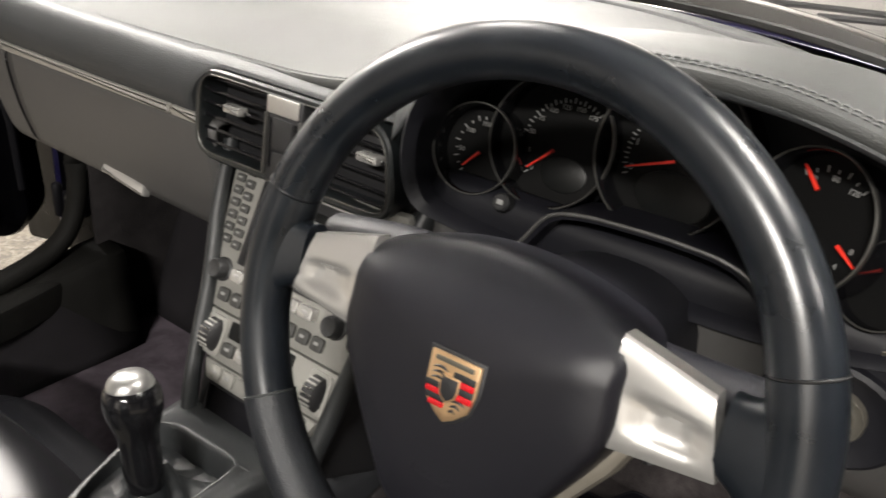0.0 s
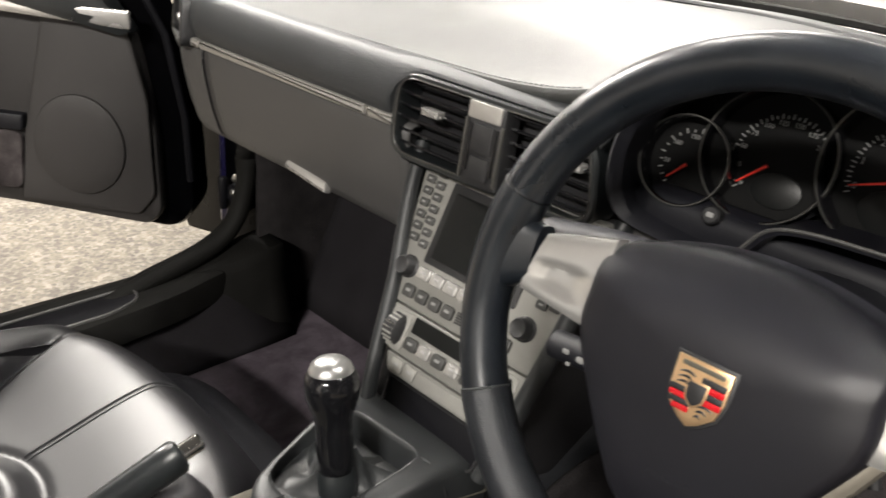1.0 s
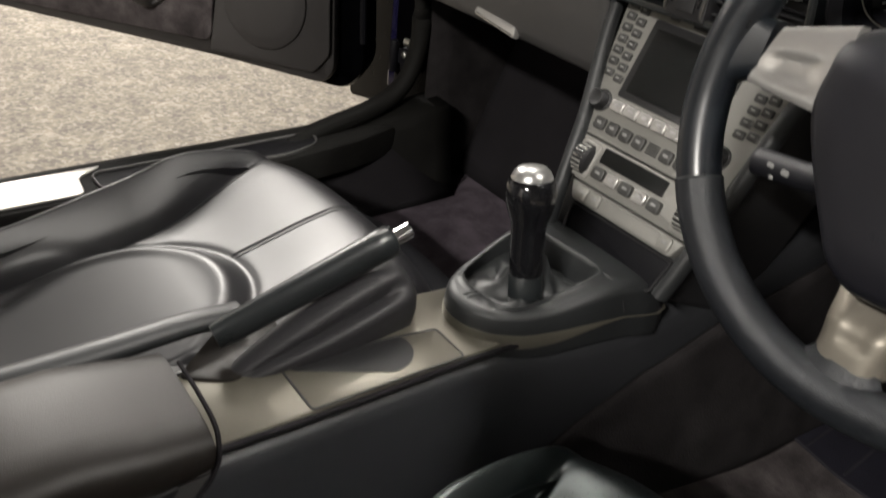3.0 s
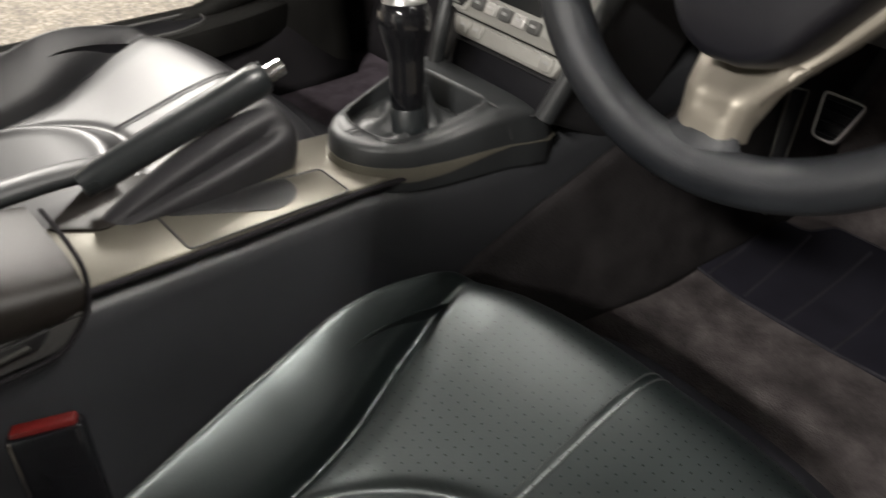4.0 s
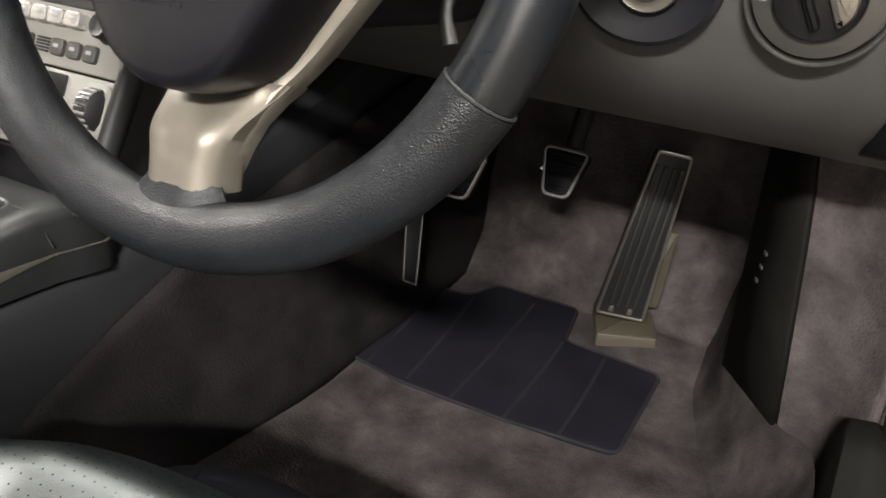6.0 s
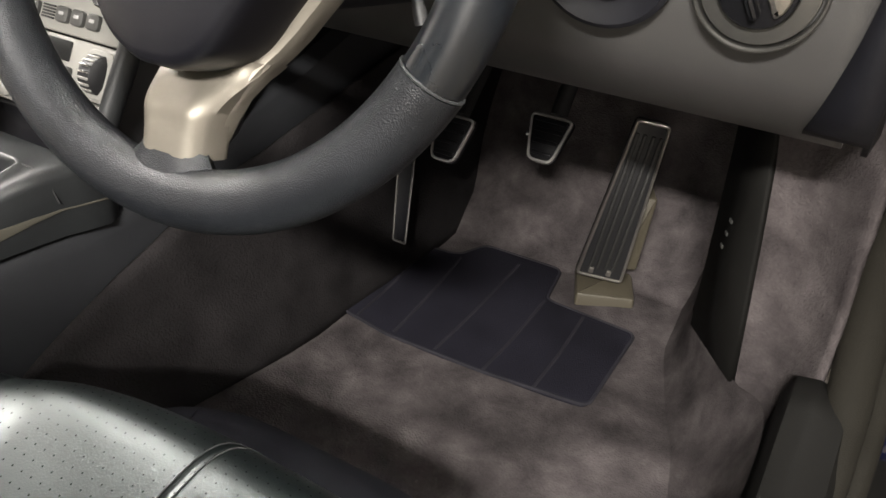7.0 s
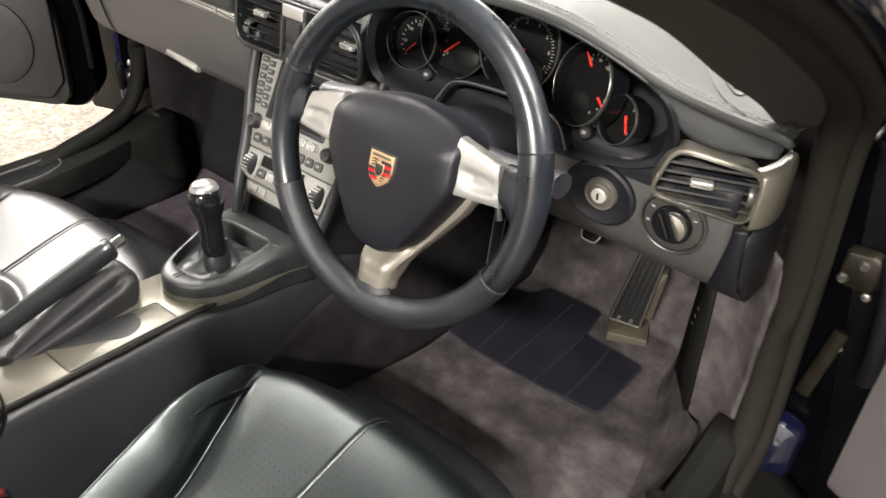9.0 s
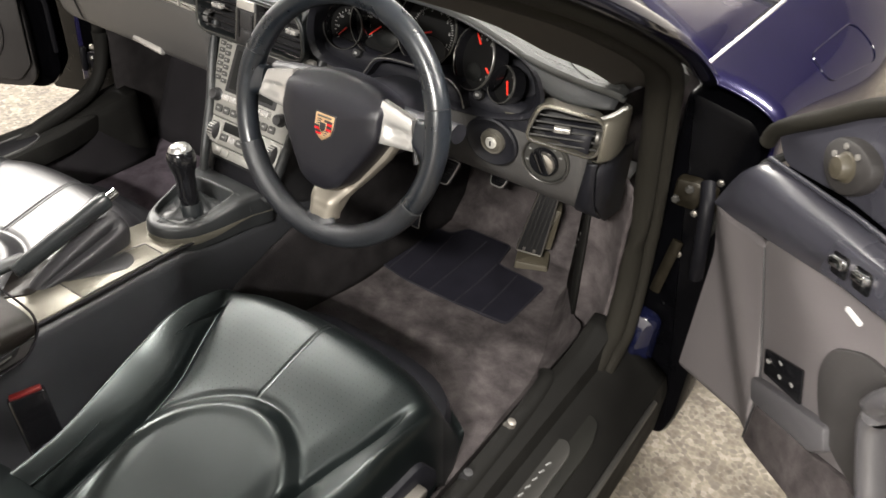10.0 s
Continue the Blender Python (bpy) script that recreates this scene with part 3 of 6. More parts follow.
for side in (1, -1):
    pts = [(0.05 + side * x, y, z) for x, y, z in (SEAL_D if side > 0 else SEAL)]
    bm = bm_new()
    tube(bm, smooth_path(pts, 6), 0.019, 12, flat=0.8)
    # the passenger's seal takes the sill's black, painting the shade on that side
    part("door_seal", bm, PILLAR if side > 0 else SILLBLK, car, "grey-brown door opening seal" if side > 0 else "black door opening seal")
    bm = bm_new()
    tube(bm, smooth_path([(p[0] + side * 0.022, p[1] + 0.012, p[2]) for p in pts], 6), 0.011, 10)
    part("door_seal_lip", bm, PILLAR if side > 0 else SILLBLK, car)
    bm = bm_new()
    ia = smooth_path([(0.05 + side * x, y, z) for x, y, z in INNER], 6)
    ob_ = smooth_path([(0.05 + side * x, y, z) for x, y, z in [(0.676, 0.33, 0.79)] + SEAL[8:]], 6)
    rows = []
    for p, q in zip(ia, ob_):
        rows.append([p + Vector((-side * 0.004, 0.03, -0.012)), p, p.lerp(q, 0.3) + Vector((0, -0.004, 0.006)), p.lerp(q, 0.7) + Vector((0, -0.004, 0.006)), q])
    fill(bm, rows)
    part("pillar_trim", bm, PILLARCLOTH, car, "dark grey screen pillar trim", smooth=60, modifiers=[("SOLIDIFY", {"thickness": 0.004, "offset": 0})])

# screen pillar and windscreen
for side in (1, -1):
    bm = bm_new()
    tube(bm, smooth_path([(0.05 + side * x, y, z) for x, y, z in ((0.722, 0.40, 0.800), (0.730, 0.33, 0.835), (0.735, 0.20, 0.905), (0.737, 0.05, 0.977), (0.732, -0.12, 1.05), (0.715, -0.30, 1.12))], 6), 0.018, 12, flat=0.7)
    part("screen_pillar", bm, BODY_BLACK, car, "glossy dark screen pillar")
bm = bm_new()


def screen_f(u, v):
    s = (u - 0.5) * 2
    y0 = 0.83 - 0.50 * abs(s) ** 2.2
    return (0.05 + s * (0.70 - 0.03 * v), y0 - (0.80 - 0.2 * s * s) * v, 0.835 - 0.02 * abs(s) ** 2 + (0.40 - 0.11 * s * s) * v)


sheet(bm, 24, 12, screen_f)
ws = part("windscreen", bm, GLASS, car, "clear raked windscreen", modifiers=[("SOLIDIFY", {"thickness": 0.004, "offset": 0})])
ws.visible_shadow = False
bm = bm_new()
tube(bm, [Vector(screen_f(i / 24, 0)) + Vector((0, 0.01, -0.004)) for i in range(25)], 0.011, 8)
part("screen_seal", bm, RUBBER, car)

bm = bm_new()
tube(bm, smooth_path([(0.30, 0.845, 0.845), (0.44, 0.80, 0.858), (0.58, 0.70, 0.868), (0.66, 0.60, 0.872)], 5), 0.007, 8, flat=0.6)
part("wiper_arm", bm, BLACK, car)
bm = bm_new()
tube(bm, smooth_path([(0.20, 0.84, 0.852), (0.42, 0.79, 0.866), (0.60, 0.67, 0.872), (0.69, 0.55, 0.872)], 5), 0.004, 8)
part("wiper_blade", bm, RUBBER, car)
# front wings, bonnet and hinge pillar
def wing_top(y, q):
    """Half width and height of the wing's rounded top, q from the bonnet's edge outwards."""
    u = (y - 0.385) / 1.25
    g = ease(0, 0.42, u)
    crest = 0.808 + 0.030 * ease(0, 0.55, u) - 0.07 * ease(0.55, 1.0, u)
    a = 0.14 + 1.31 * q
    return 0.700 + 0.015 * g + (0.142 + 0.052 * g) * (math.sin(a) - 0.139) / 0.853, crest - (0.050 + 0.085 * g) * (1 - math.cos(a))


for side in (1, -1):
    bm = bm_new()

    def wing(u, v):
        y = 0.385 + 1.25 * u
        if v < 0.7:
            x, z = wing_top(y, v / 0.7)
            return (0.05 + side * x, y, z)
        x, z = wing_top(y, 1.0)
        q = (v - 0.7) / 0.3
        return (0.05 + side * (x + 0.012 * q), y, z - 0.45 * q)

    sheet(bm, 24, 34, wing)
    part("front_wing", bm, BLUE, car, "dark blue metallic front wing", modifiers=[("SOLIDIFY", {"thickness": 0.004, "offset": -1})])
bm = bm_new()
sheet(bm, 20, 20, lambda u, v: (0.05 + (u - 0.5) * 1.412, 0.86 - 0.44 * abs(2 * u - 1) ** 2.2 + (0.95 + 0.44 * abs(2 * u - 1) ** 2.2) * v, 0.81 - 0.008 * abs(2 * u - 1) ** 2 - 0.10 * v * v))
part("bonnet", bm, BLUE, car, "dark blue metallic bonnet", modifiers=[("SOLIDIFY", {"thickness": 0.004, "offset": -1})])
for side in (1, -1):
    bm = bm_new()
    sheet(bm, 12, 2, lambda u, v: (0.05 + side * (0.690 + 0.035 * v), 0.43 + 1.2 * u, 0.797 + 0.014 * ease(0, 0.55, u) - 0.10 * max(u - 0.05, 0) ** 2))
    part("bonnet_gutter", bm, SHADE, car, "black gutter between bonnet and wing")
flap = rounded([(-0.040, -0.105), (0.040, -0.120), (0.046, 0.120), (-0.046, 0.120)], 0.036, 6)
bm = bm_new()
loop = []
for p in flap:
    x, z = wing_top(0.74 + p.y, 0.62 + p.x * 4.2)
    loop.append(Vector((0.05 + x, 0.74 + p.y, z + 0.001)))
tube(bm, loop, 0.0013, 6, closed=True)
part("filler_flap_gap", bm, BODY_BLACK, car, "outline of the round filler flap")
for side in (1, -1):
    bm = bm_new()
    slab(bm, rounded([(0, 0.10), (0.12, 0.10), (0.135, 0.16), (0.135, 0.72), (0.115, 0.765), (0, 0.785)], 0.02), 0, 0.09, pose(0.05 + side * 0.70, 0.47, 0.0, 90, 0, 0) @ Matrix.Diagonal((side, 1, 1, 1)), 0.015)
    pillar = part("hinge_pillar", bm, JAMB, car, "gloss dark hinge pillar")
    for z in ((0.628,) if side > 0 else (0.40, 0.66)):
        bm = bm_new()
        slab(bm, rounded([(-0.022, -0.024), (0.016, -0.024), (0.024, -0.006), (0.024, 0.018), (0.010, 0.026), (-0.022, 0.022)], 0.006), 0, 0.022, pose(0.05 + side * 0.748, 0.376, z, 90, 0, 0), 0.005)
        slab(bm, rounded([(0.012, -0.012), (0.062, -0.016), (0.062, 0.010), (0.012, 0.014)], 0.005), 0.010, 0.020, pose(0.05 + side * 0.748, 0.376, z, 90, 0, 0) @ Matrix.Diagonal((side, 1, 1, 1)), 0.003)
        lathe(bm, [(0.007, -0.030), (0.009, -0.026), (0.009, 0.026), (0.007, 0.030)], pose(0.05 + side * 0.786, 0.352, z), 14)
        # the passenger's hinges are darkened for shade
        hg = part("hinge", bm, HINGE if side > 0 else SHADE, pillar)
        for k in (-1, 1):
            bm = bm_new()
            lathe(bm, [(0.007, 0), (0.007, 0.004), (0.005, 0.006), (0, 0.006)], pose(0.05 + side * (0.742 + 0.009 * k), 0.354, z + 0.012 * k, 90, 0, 0), 6)
            part("bolt", bm, DULL, hg)
bm = bm_new()
slab(bm, rounded([(0.0, 0.20), (0.066, 0.20), (0.066, 0.375), (0.008, 0.385)], 0.02), 0, 0.03, pose(0.748, 0.372, 0.0, 90, 0, 0), 0.02, dome=0.012)
part("pillar_panel", bm, SHADEBLUE, car, "dark blue painted panel below the hinge")
bm = bm_new()
tube(bm, [(0.806, 0.352, 0.545), (0.798, 0.350, 0.49), (0.790, 0.352, 0.435)], 0.009, 8, flat=0.35, up=(0, 1, 0))
part("check_strap", bm, HINGE, car, "grey metal check strap")
bm = bm_new()
tube(bm, smooth_path([(0.825, 0.355, 0.66), (0.84, 0.325, 0.63), (0.85, 0.32, 0.56), (0.85, 0.345, 0.50)], 6), 0.012, 12)
part("cable_boot", bm, SHADE, car, "black rubber cable boot")
for x, z in ((0.812, 0.588), (0.806, 0.505), (0.838, 0.655)):
    bm = bm_new()
    lathe(bm, [(0.006, 0), (0.006, 0.004), (0.004, 0.005), (0, 0.005)], pose(x, 0.3795, z, 90, 0, 0), 6)
    part("bolt", bm, METAL, car)
bm = bm_new()
tube(bm, [(-0.66, 0.40, 0.424), (-0.70, 0.39, 0.424), (-0.735, 0.375, 0.424)], 0.008, 8)
lathe(bm, [(0.016, -0.012), (0.018, 0), (0.016, 0.012)], pose(-0.705, 0.385, 0.424, 0, 90, 0), 12)
part("door_check", bm, METAL, car)


# added dark panel, wider than the wing, standing in for the jamb's shade
bm = bm_new()
slab(bm, rounded([(-0.66, 0.275), (-0.78, 0.258), (-1.03, 0.205), (-1.03, 0.80), (-0.66, 0.80)], 0.02), 0, 0.012, pose(0, 0.442, 0, 90, 0, 0), 0.004)
part("gap_panel", bm, JAMB, car, "gloss black jamb behind the door hinges")


# ---- dashboard ----
dash = thing("dashboard", (0.05, 0.2, 0.6), "black and dark grey leather dashboard with silver trim strips", "dashboard")
YF = [(-0.64, 0.29), (-0.59, 0.236), (-0.54, 0.202), (-0.48, 0.188), (-0.42, 0.186), (0.08, 0.186), (0.16, 0.176), (0.24, 0.155), (0.37, 0.150), (0.5, 0.15), (0.58, 0.158), (0.64, 0.183), (0.67, 0.20), (0.69, 0.216), (0.712, 0.228)]
ZF = [(-0.64, 0.800), (0.0, 0.806), (0.09, 0.813), (0.15, 0.828), (0.21, 0.856), (0.28, 0.879), (0.36, 0.891), (0.46, 0.891), (0.54, 0.873), (0.61, 0.846), (0.67, 0.826), (0.712, 0.81)]
YB = [(-0.64, 0.36), (-0.55, 0.48), (-0.4, 0.66), (0.0, 0.79), (0.25, 0.72), (0.40, 0.60), (0.50, 0.465), (0.592, 0.34), (0.648, 0.284), (0.685, 0.255), (0.712, 0.245)]
FALL = [(0, 1), (0.04, 1.03), (0.10, 0.93), (0.2, 0.6), (0.32, 0.2), (0.42, 0.03), (0.6, 0)]


def top_z(x, d):
    zf = curve(x, ZF)
    return 0.806 + min(zf - 0.806, 0) + max(zf - 0.806, 0) * curve(d, FALL) + 0.018 * ease(0, 0.2, d) + 0.004 * ease(0.2, 0.5, d)


def dash_top(u, v):
    x = -0.64 + 1.348 * u
    yf, zf, yb = curve(x, YF), curve(x, ZF), curve(x, YB)
    if v < 0.12:
        a = (v / 0.12) * math.pi / 2
        return (x, yf + 0.010 * (1 - math.sin(a)) - 0.002 * math.sin(2 * a), zf - 0.014 * math.cos(a))
    w = (v - 0.12) / 0.88
    w = w ** 1.3
    y = yf + (yb - yf) * w
    d = y - yf
    return (x, y, top_z(x, d))


bm = bm_new()
sheet(bm, 110, 40, dash_top)
part("dash_top", bm, DASH_TOP, dash, "dark grey grained leather top pad", modifiers=[("SOLIDIFY", {"thickness": 0.008, "offset": -1})])


def stitches(x0, x1, back):
    """One row of short raised stitches along the pad's front edge."""
    bm = bm_new()
    n = int((x1 - x0) / 0.0062)
    for i in range(n):
        ends = []
        for f in (0.0, 0.68):
            x = x0 + (x1 - x0) * (i + f) / n
            ends.append(Vector((x, curve(x, YF) + back, top_z(x, back) + 0.0004)))
        tube(bm, [ends[0], (ends[0] + ends[1]) / 2 + Vector((0, 0, 0.0004)), ends[1]], 0.0007, 4)
    return bm


for back in (0.010, 0.016):
    part("stitching", stitches(0.16, 0.70, back), THREAD, dash)
part("stitching", stitches(-0.62, 0.13, 0.007), THREAD, dash)
bm = bm_new()
LOWER = [(0.165, 0.172, 0.780), (0.180, 0.169, 0.800), (0.198, 0.163, 0.827), (0.24, 0.158, 0.860), (0.30, 0.154, 0.879), (0.37, 0.153, 0.885), (0.45, 0.153, 0.884), (0.53, 0.155, 0.867),
         (0.590, 0.164, 0.838), (0.610, 0.176, 0.806), (0.64, 0.188, 0.792), (0.69, 0.212, 0.789), (0.715, 0.227, 0.793)]
rows = []
for i in range(61):
    x = 0.166 + 0.536 * i / 60
    yu, zu = curve(x, YF) + 0.009, curve(x, ZF) - 0.012
    yl, zl = curve(x, [(p[0], p[1]) for p in LOWER]), curve(x, [(p[0], p[2]) for p in LOWER])
    rows.append([(x, yu + (yl - yu) * k / 6 - 0.003 * math.sin(math.pi * k / 6), zu + (zl - zu) * k / 6) for k in range(7)])
fill(bm, rows)
part("hood_face", bm, DASH, dash, "dark leather face of the instrument hood", smooth=60, modifiers=[("SOLIDIFY", {"thickness": 0.003, "offset": -1})])
bm = bm_new()
tube(bm, [(x, curve(x, YB) - 0.05, 0.828) for x in [-0.3 + 0.06 * i for i in range(13)]], 0.009, 8, flat=0.4)
part("demister_slot", bm, BLACK, dash)


def on_pad(x, y, up=0.0):
    """A point on the sloping end of the dash top."""
    return Vector((x, y, 0.8478 - 0.367 * (x - 0.622) + 0.053 * (y - 0.25) + up))


bm = bm_new()
tube(bm, smooth_path([on_pad(x, y, 0.0004) for x, y in ((0.580, 0.276), (0.594, 0.261), (0.614, 0.244), (0.630, 0.231), (0.640, 0.2255), (0.6455, 0.232), (0.647, 0.250))], 5), 0.0020, 8)
grille = part("demister_grille", bm, DASH_TOP, dash, "grey surround of the side window grille", smooth=60)
for x, y in ((0.600, 0.2645), (0.608, 0.2565), (0.6185, 0.2515), (0.630, 0.2475), (0.6385, 0.239)):
    bm = bm_new()
    tube(bm, [on_pad(x - 0.0035, y - 0.0065, 0.0003), on_pad(x, y, 0.0003), on_pad(x + 0.0035, y + 0.0065, 0.0003)], 0.0022, 8, flat=0.5)
    part("slot", bm, SHADE, grille, "black slot")
bm = bm_new()
tube(bm, smooth_path([on_pad(x, y, 0.0) for x, y in ((0.569, 0.254), (0.602, 0.233), (0.625, 0.212), (0.640, 0.204), (0.663, 0.203))], 5), 0.0014, 6)
part("pad_crease", bm, DASH_TOP, dash)

def face(bm, x0, x1, prof, n=24):
    prof = smooth_path([(0, y, z) for y, z in prof], 5)
    rows = []
    for i in range(n + 1):
        x = x0 + (x1 - x0) * i / n
        e = 0.085 * ease(-0.525, -0.68, x)
        rows.append([(x, p.y + e, p.z) for p in prof])
    return fill(bm, rows)


bm = bm_new()
slab(bm, rounded([(-0.62, 0.30), (-0.3, 0.27), (0.4, 0.27), (0.68, 0.30), (0.695, 0.40), (0.58, 0.66), (0.2, 0.84), (-0.1, 0.84), (-0.5, 0.66), (-0.635, 0.42)], 0.02), 0.775, 0.797, None, 0.004)
part("cowl", bm, BLACK, dash, "black panel at the foot of the windscreen")
UPPER = [(0.803, 0.190), (0.797, 0.1815), (0.790, 0.1775), (0.780, 0.1742), (0.765, 0.172), (0.750, 0.1748), (0.742, 0.180)]
bm = bm_new()
rows = []
for i in range(121):
    x = -0.61 + 0.795 * i / 120
    u = min(max((x + 0.098) / 0.052, 0), 1)
    low_z = 0.7415 + 0.054 * math.sqrt(1 - (1 - u) ** 2)
    e = 0.085 * ease(-0.47, -0.66, x)
    row = []
    for k in range(13):
        z = 0.803 + (low_z - 0.803) * k / 12
        row.append((x, curve(-z, [(-q, w) for q, w in UPPER]) + e + 0.0006 * noise.noise((x * 14, z * 30, 4)), z))
    rows.append(row + [(x, row[-1][1] + 0.004, low_z - 0.0025), (x, row[-1][1] + 0.022, low_z - 0.003)])
fill(bm, rows)
part("upper_face", bm, DASH, dash, "dark grey leather face of the dashboard", smooth=50, modifiers=[("SOLIDIFY", {"thickness": 0.003, "offset": 1})])
bm = bm_new()
slab(bm, rounded([(0.085, 0.6995), (0.186, 0.7065), (0.184, 0.718), (0.085, 0.7105)], 0.004), 0, 0.008, pose(0, 0.186, 0, 90, 0, 0), 0.003)
bar_ = part("lower_trim", bm, FACE, dash, "silver-grey strip under the vent")
for x, w in ((0.118, 0.028), (0.152, 0.010)):
    bm = bm_new()
    slab(bm, rect(w, 0.0055, 0.002), 0.008, 0.0088, pose(x, 0.186, 0.705 + (x - 0.085) * 0.07, 90, 0, 0), 0.0003)
    part("slot", bm, KEYCAP, bar_)
GLOVE = [(0.20, 0.731), (0.186, 0.729), (0.184, 0.715), (0.187, 0.69), (0.194, 0.655), (0.203, 0.625), (0.209, 0.611), (0.222, 0.601), (0.27, 0.598), (0.40, 0.60)]
glove = thing("glove_box", (-0.26, 0.2, 0.6), "closed dark grey glove box lid with a silver handle", "glove box")
bm = bm_new()
face(bm, -0.477, -0.070, GLOVE)
part("lid", bm, PANEL, glove, modifiers=[("SOLIDIFY", {"thickness": 0.005, "offset": 1})])
bm = bm_new()
slab(bm, rounded([(-0.045, -0.006), (0.045, -0.009), (0.04, 0.006), (-0.04, 0.009)], 0.005), 0, 0.010, pose(-0.274, 0.207, 0.6115, 75, 4, 0), 0.004)
part("handle", bm, SILVER, glove, "bright silver handle")
bm = bm_new()
face(bm, -0.62, -0.481, GLOVE)
part("side_cover", bm, PANEL, dash, modifiers=[("SOLIDIFY", {"thickness": 0.005, "offset": 1})])
bm = bm_new()
tube(bm, [Vector((-0.479, p.y - 0.0036, p.z)) for p in smooth_path([(0, y, z) for y, z in GLOVE[1:8]], 4)], 0.0033, 6)
part("gap", bm, SHADE, dash, "dark gap beside the glove box lid")
for a, b in ((-0.530, -0.4795), (-0.4765, -0.1345), (-0.1315, -0.083)):
    bm = bm_new()
    slab(bm, rect(b - a, 0.0118, 0.002), 0, 0.014, pose((a + b) / 2, 0.1855, 0.7355, 84, 0, 0), 0.004)
    part("trim_strip", bm, TRIM, dash, "satin silver trim strip")
# knee panel on the driver's side
bm = bm_new()
face(bm, 0.19, 0.684, [(0.22, 0.752), (0.204, 0.745), (0.203, 0.72), (0.206, 0.69), (0.213, 0.66), (0.230, 0.625), (0.262, 0.596), (0.30, 0.575), (0.35, 0.57), (0.45, 0.60)], 30)
for fc in bm.faces:
    if fc.calc_center_median().z > 0.722:
        fc.material_index = 1
knee = part("knee_panel", bm, PANEL, dash, "dark grey lower panel", modifiers=[("SOLIDIFY", {"thickness": 0.005, "offset": 1})])
knee.data.materials.append(NAVY)
bm = bm_new()
fill(bm, [[(0.700, 0.208, 0.700), (0.700, 0.210, 0.68), (0.700, 0.225, 0.63), (0.700, 0.28, 0.575)], [(0.704, 0.33, 0.700), (0.704, 0.33, 0.68), (0.704, 0.33, 0.63), (0.704, 0.33, 0.575)]])
part("end_cover", bm, NAVY, dash, modifiers=[("SOLIDIFY", {"thickness": 0.004, "offset": 0})])
bm = bm_new()
fc = [smooth_path([(x, y - 0.0065, z) for y, z, x in pr], 4) for pr in (
    [(0.204, 0.708, 0.686), (0.205, 0.695, 0.685), (0.213, 0.66, 0.679), (0.235, 0.616, 0.668), (0.265, 0.590, 0.660)],
    [(0.204, 0.712, 0.7015), (0.205, 0.695, 0.7015), (0.213, 0.66, 0.7015), (0.235, 0.616, 0.7015), (0.265, 0.590, 0.7015)])]
fill(bm, fc)
part("fuse_cover", bm, NAVY, dash, "navy-black cover at the end", modifiers=[("SOLIDIFY", {"thickness": 0.003, "offset": 0})])
bm = bm_new()
slab(bm, rect(0.06, 0.007, 0.002), 0, 0.008, pose(0.572, 0.205, 0.742, 84, -6, 0), 0.003)
part("trim_strip", bm, BRONZE, dash)

# ---- instrument cluster ----
cluster = thing("instrument_cluster", (0.39, 0.24, 0.73), "five round black dials with red needles under a hood", "instrument cluster")
FRONT = [(0.190, 0.172, 0.735), (0.180, 0.168, 0.775), (0.198, 0.161, 0.825), (0.24, 0.156, 0.858), (0.30, 0.152, 0.877), (0.37, 0.151, 0.883), (0.45, 0.151, 0.882), (0.53, 0.153, 0.865),
         (0.588, 0.162, 0.838), (0.606, 0.172, 0.805), (0.602, 0.186, 0.765), (0.575, 0.190, 0.742), (0.52, 0.186, 0.728), (0.45, 0.182, 0.722), (0.37, 0.182, 0.720), (0.29, 0.180, 0.720), (0.23, 0.177, 0.724)]
BACK = [(0.182, 0.236, 0.745), (0.176, 0.238, 0.775), (0.19, 0.246, 0.812), (0.235, 0.252, 0.840), (0.30, 0.256, 0.860), (0.37, 0.257, 0.866), (0.45, 0.254, 0.862), (0.52, 0.247, 0.845),
        (0.562, 0.237, 0.825), (0.576, 0.227, 0.80), (0.57, 0.217, 0.77), (0.552, 0.214, 0.752), (0.51, 0.217, 0.743), (0.45, 0.222, 0.738), (0.37, 0.230, 0.735), (0.29, 0.232, 0.735), (0.22, 0.234, 0.738)]
bm = bm_new()
F, B = smooth_path(FRONT, 4, True), smooth_path([(x, y + 0.03, z) for x, y, z in BACK], 4, True)
rows = [[p + Vector((0, 0.004, 0)) + (p - Vector((0.39, p.y, 0.80))) * 0.02 for p in F], F, [p.lerp(q, 0.08) - (p - Vector((0.39, p.y, 0.80))) * 0.04 for p, q in zip(F, B)],
        [p.lerp(q, 0.5) - (p - Vector((0.39, p.y, 0.80))) * 0.03 for p, q in zip(F, B)], B]
fill(bm, rows, around=True)
bm.faces.new([bm.verts.new(p) for p in B])
part("binnacle", bm, NAVY, cluster, "navy-black hollow round the dials")


def bar(bm, m, w, h, x, y, ang, z0=0.0, z1=0.0006):
    slab(bm, rect(w, h, min(w, h) * 0.2, 1), z0, z1, m @ pose(x, y, 0, 0, 0, ang), 0.0001)


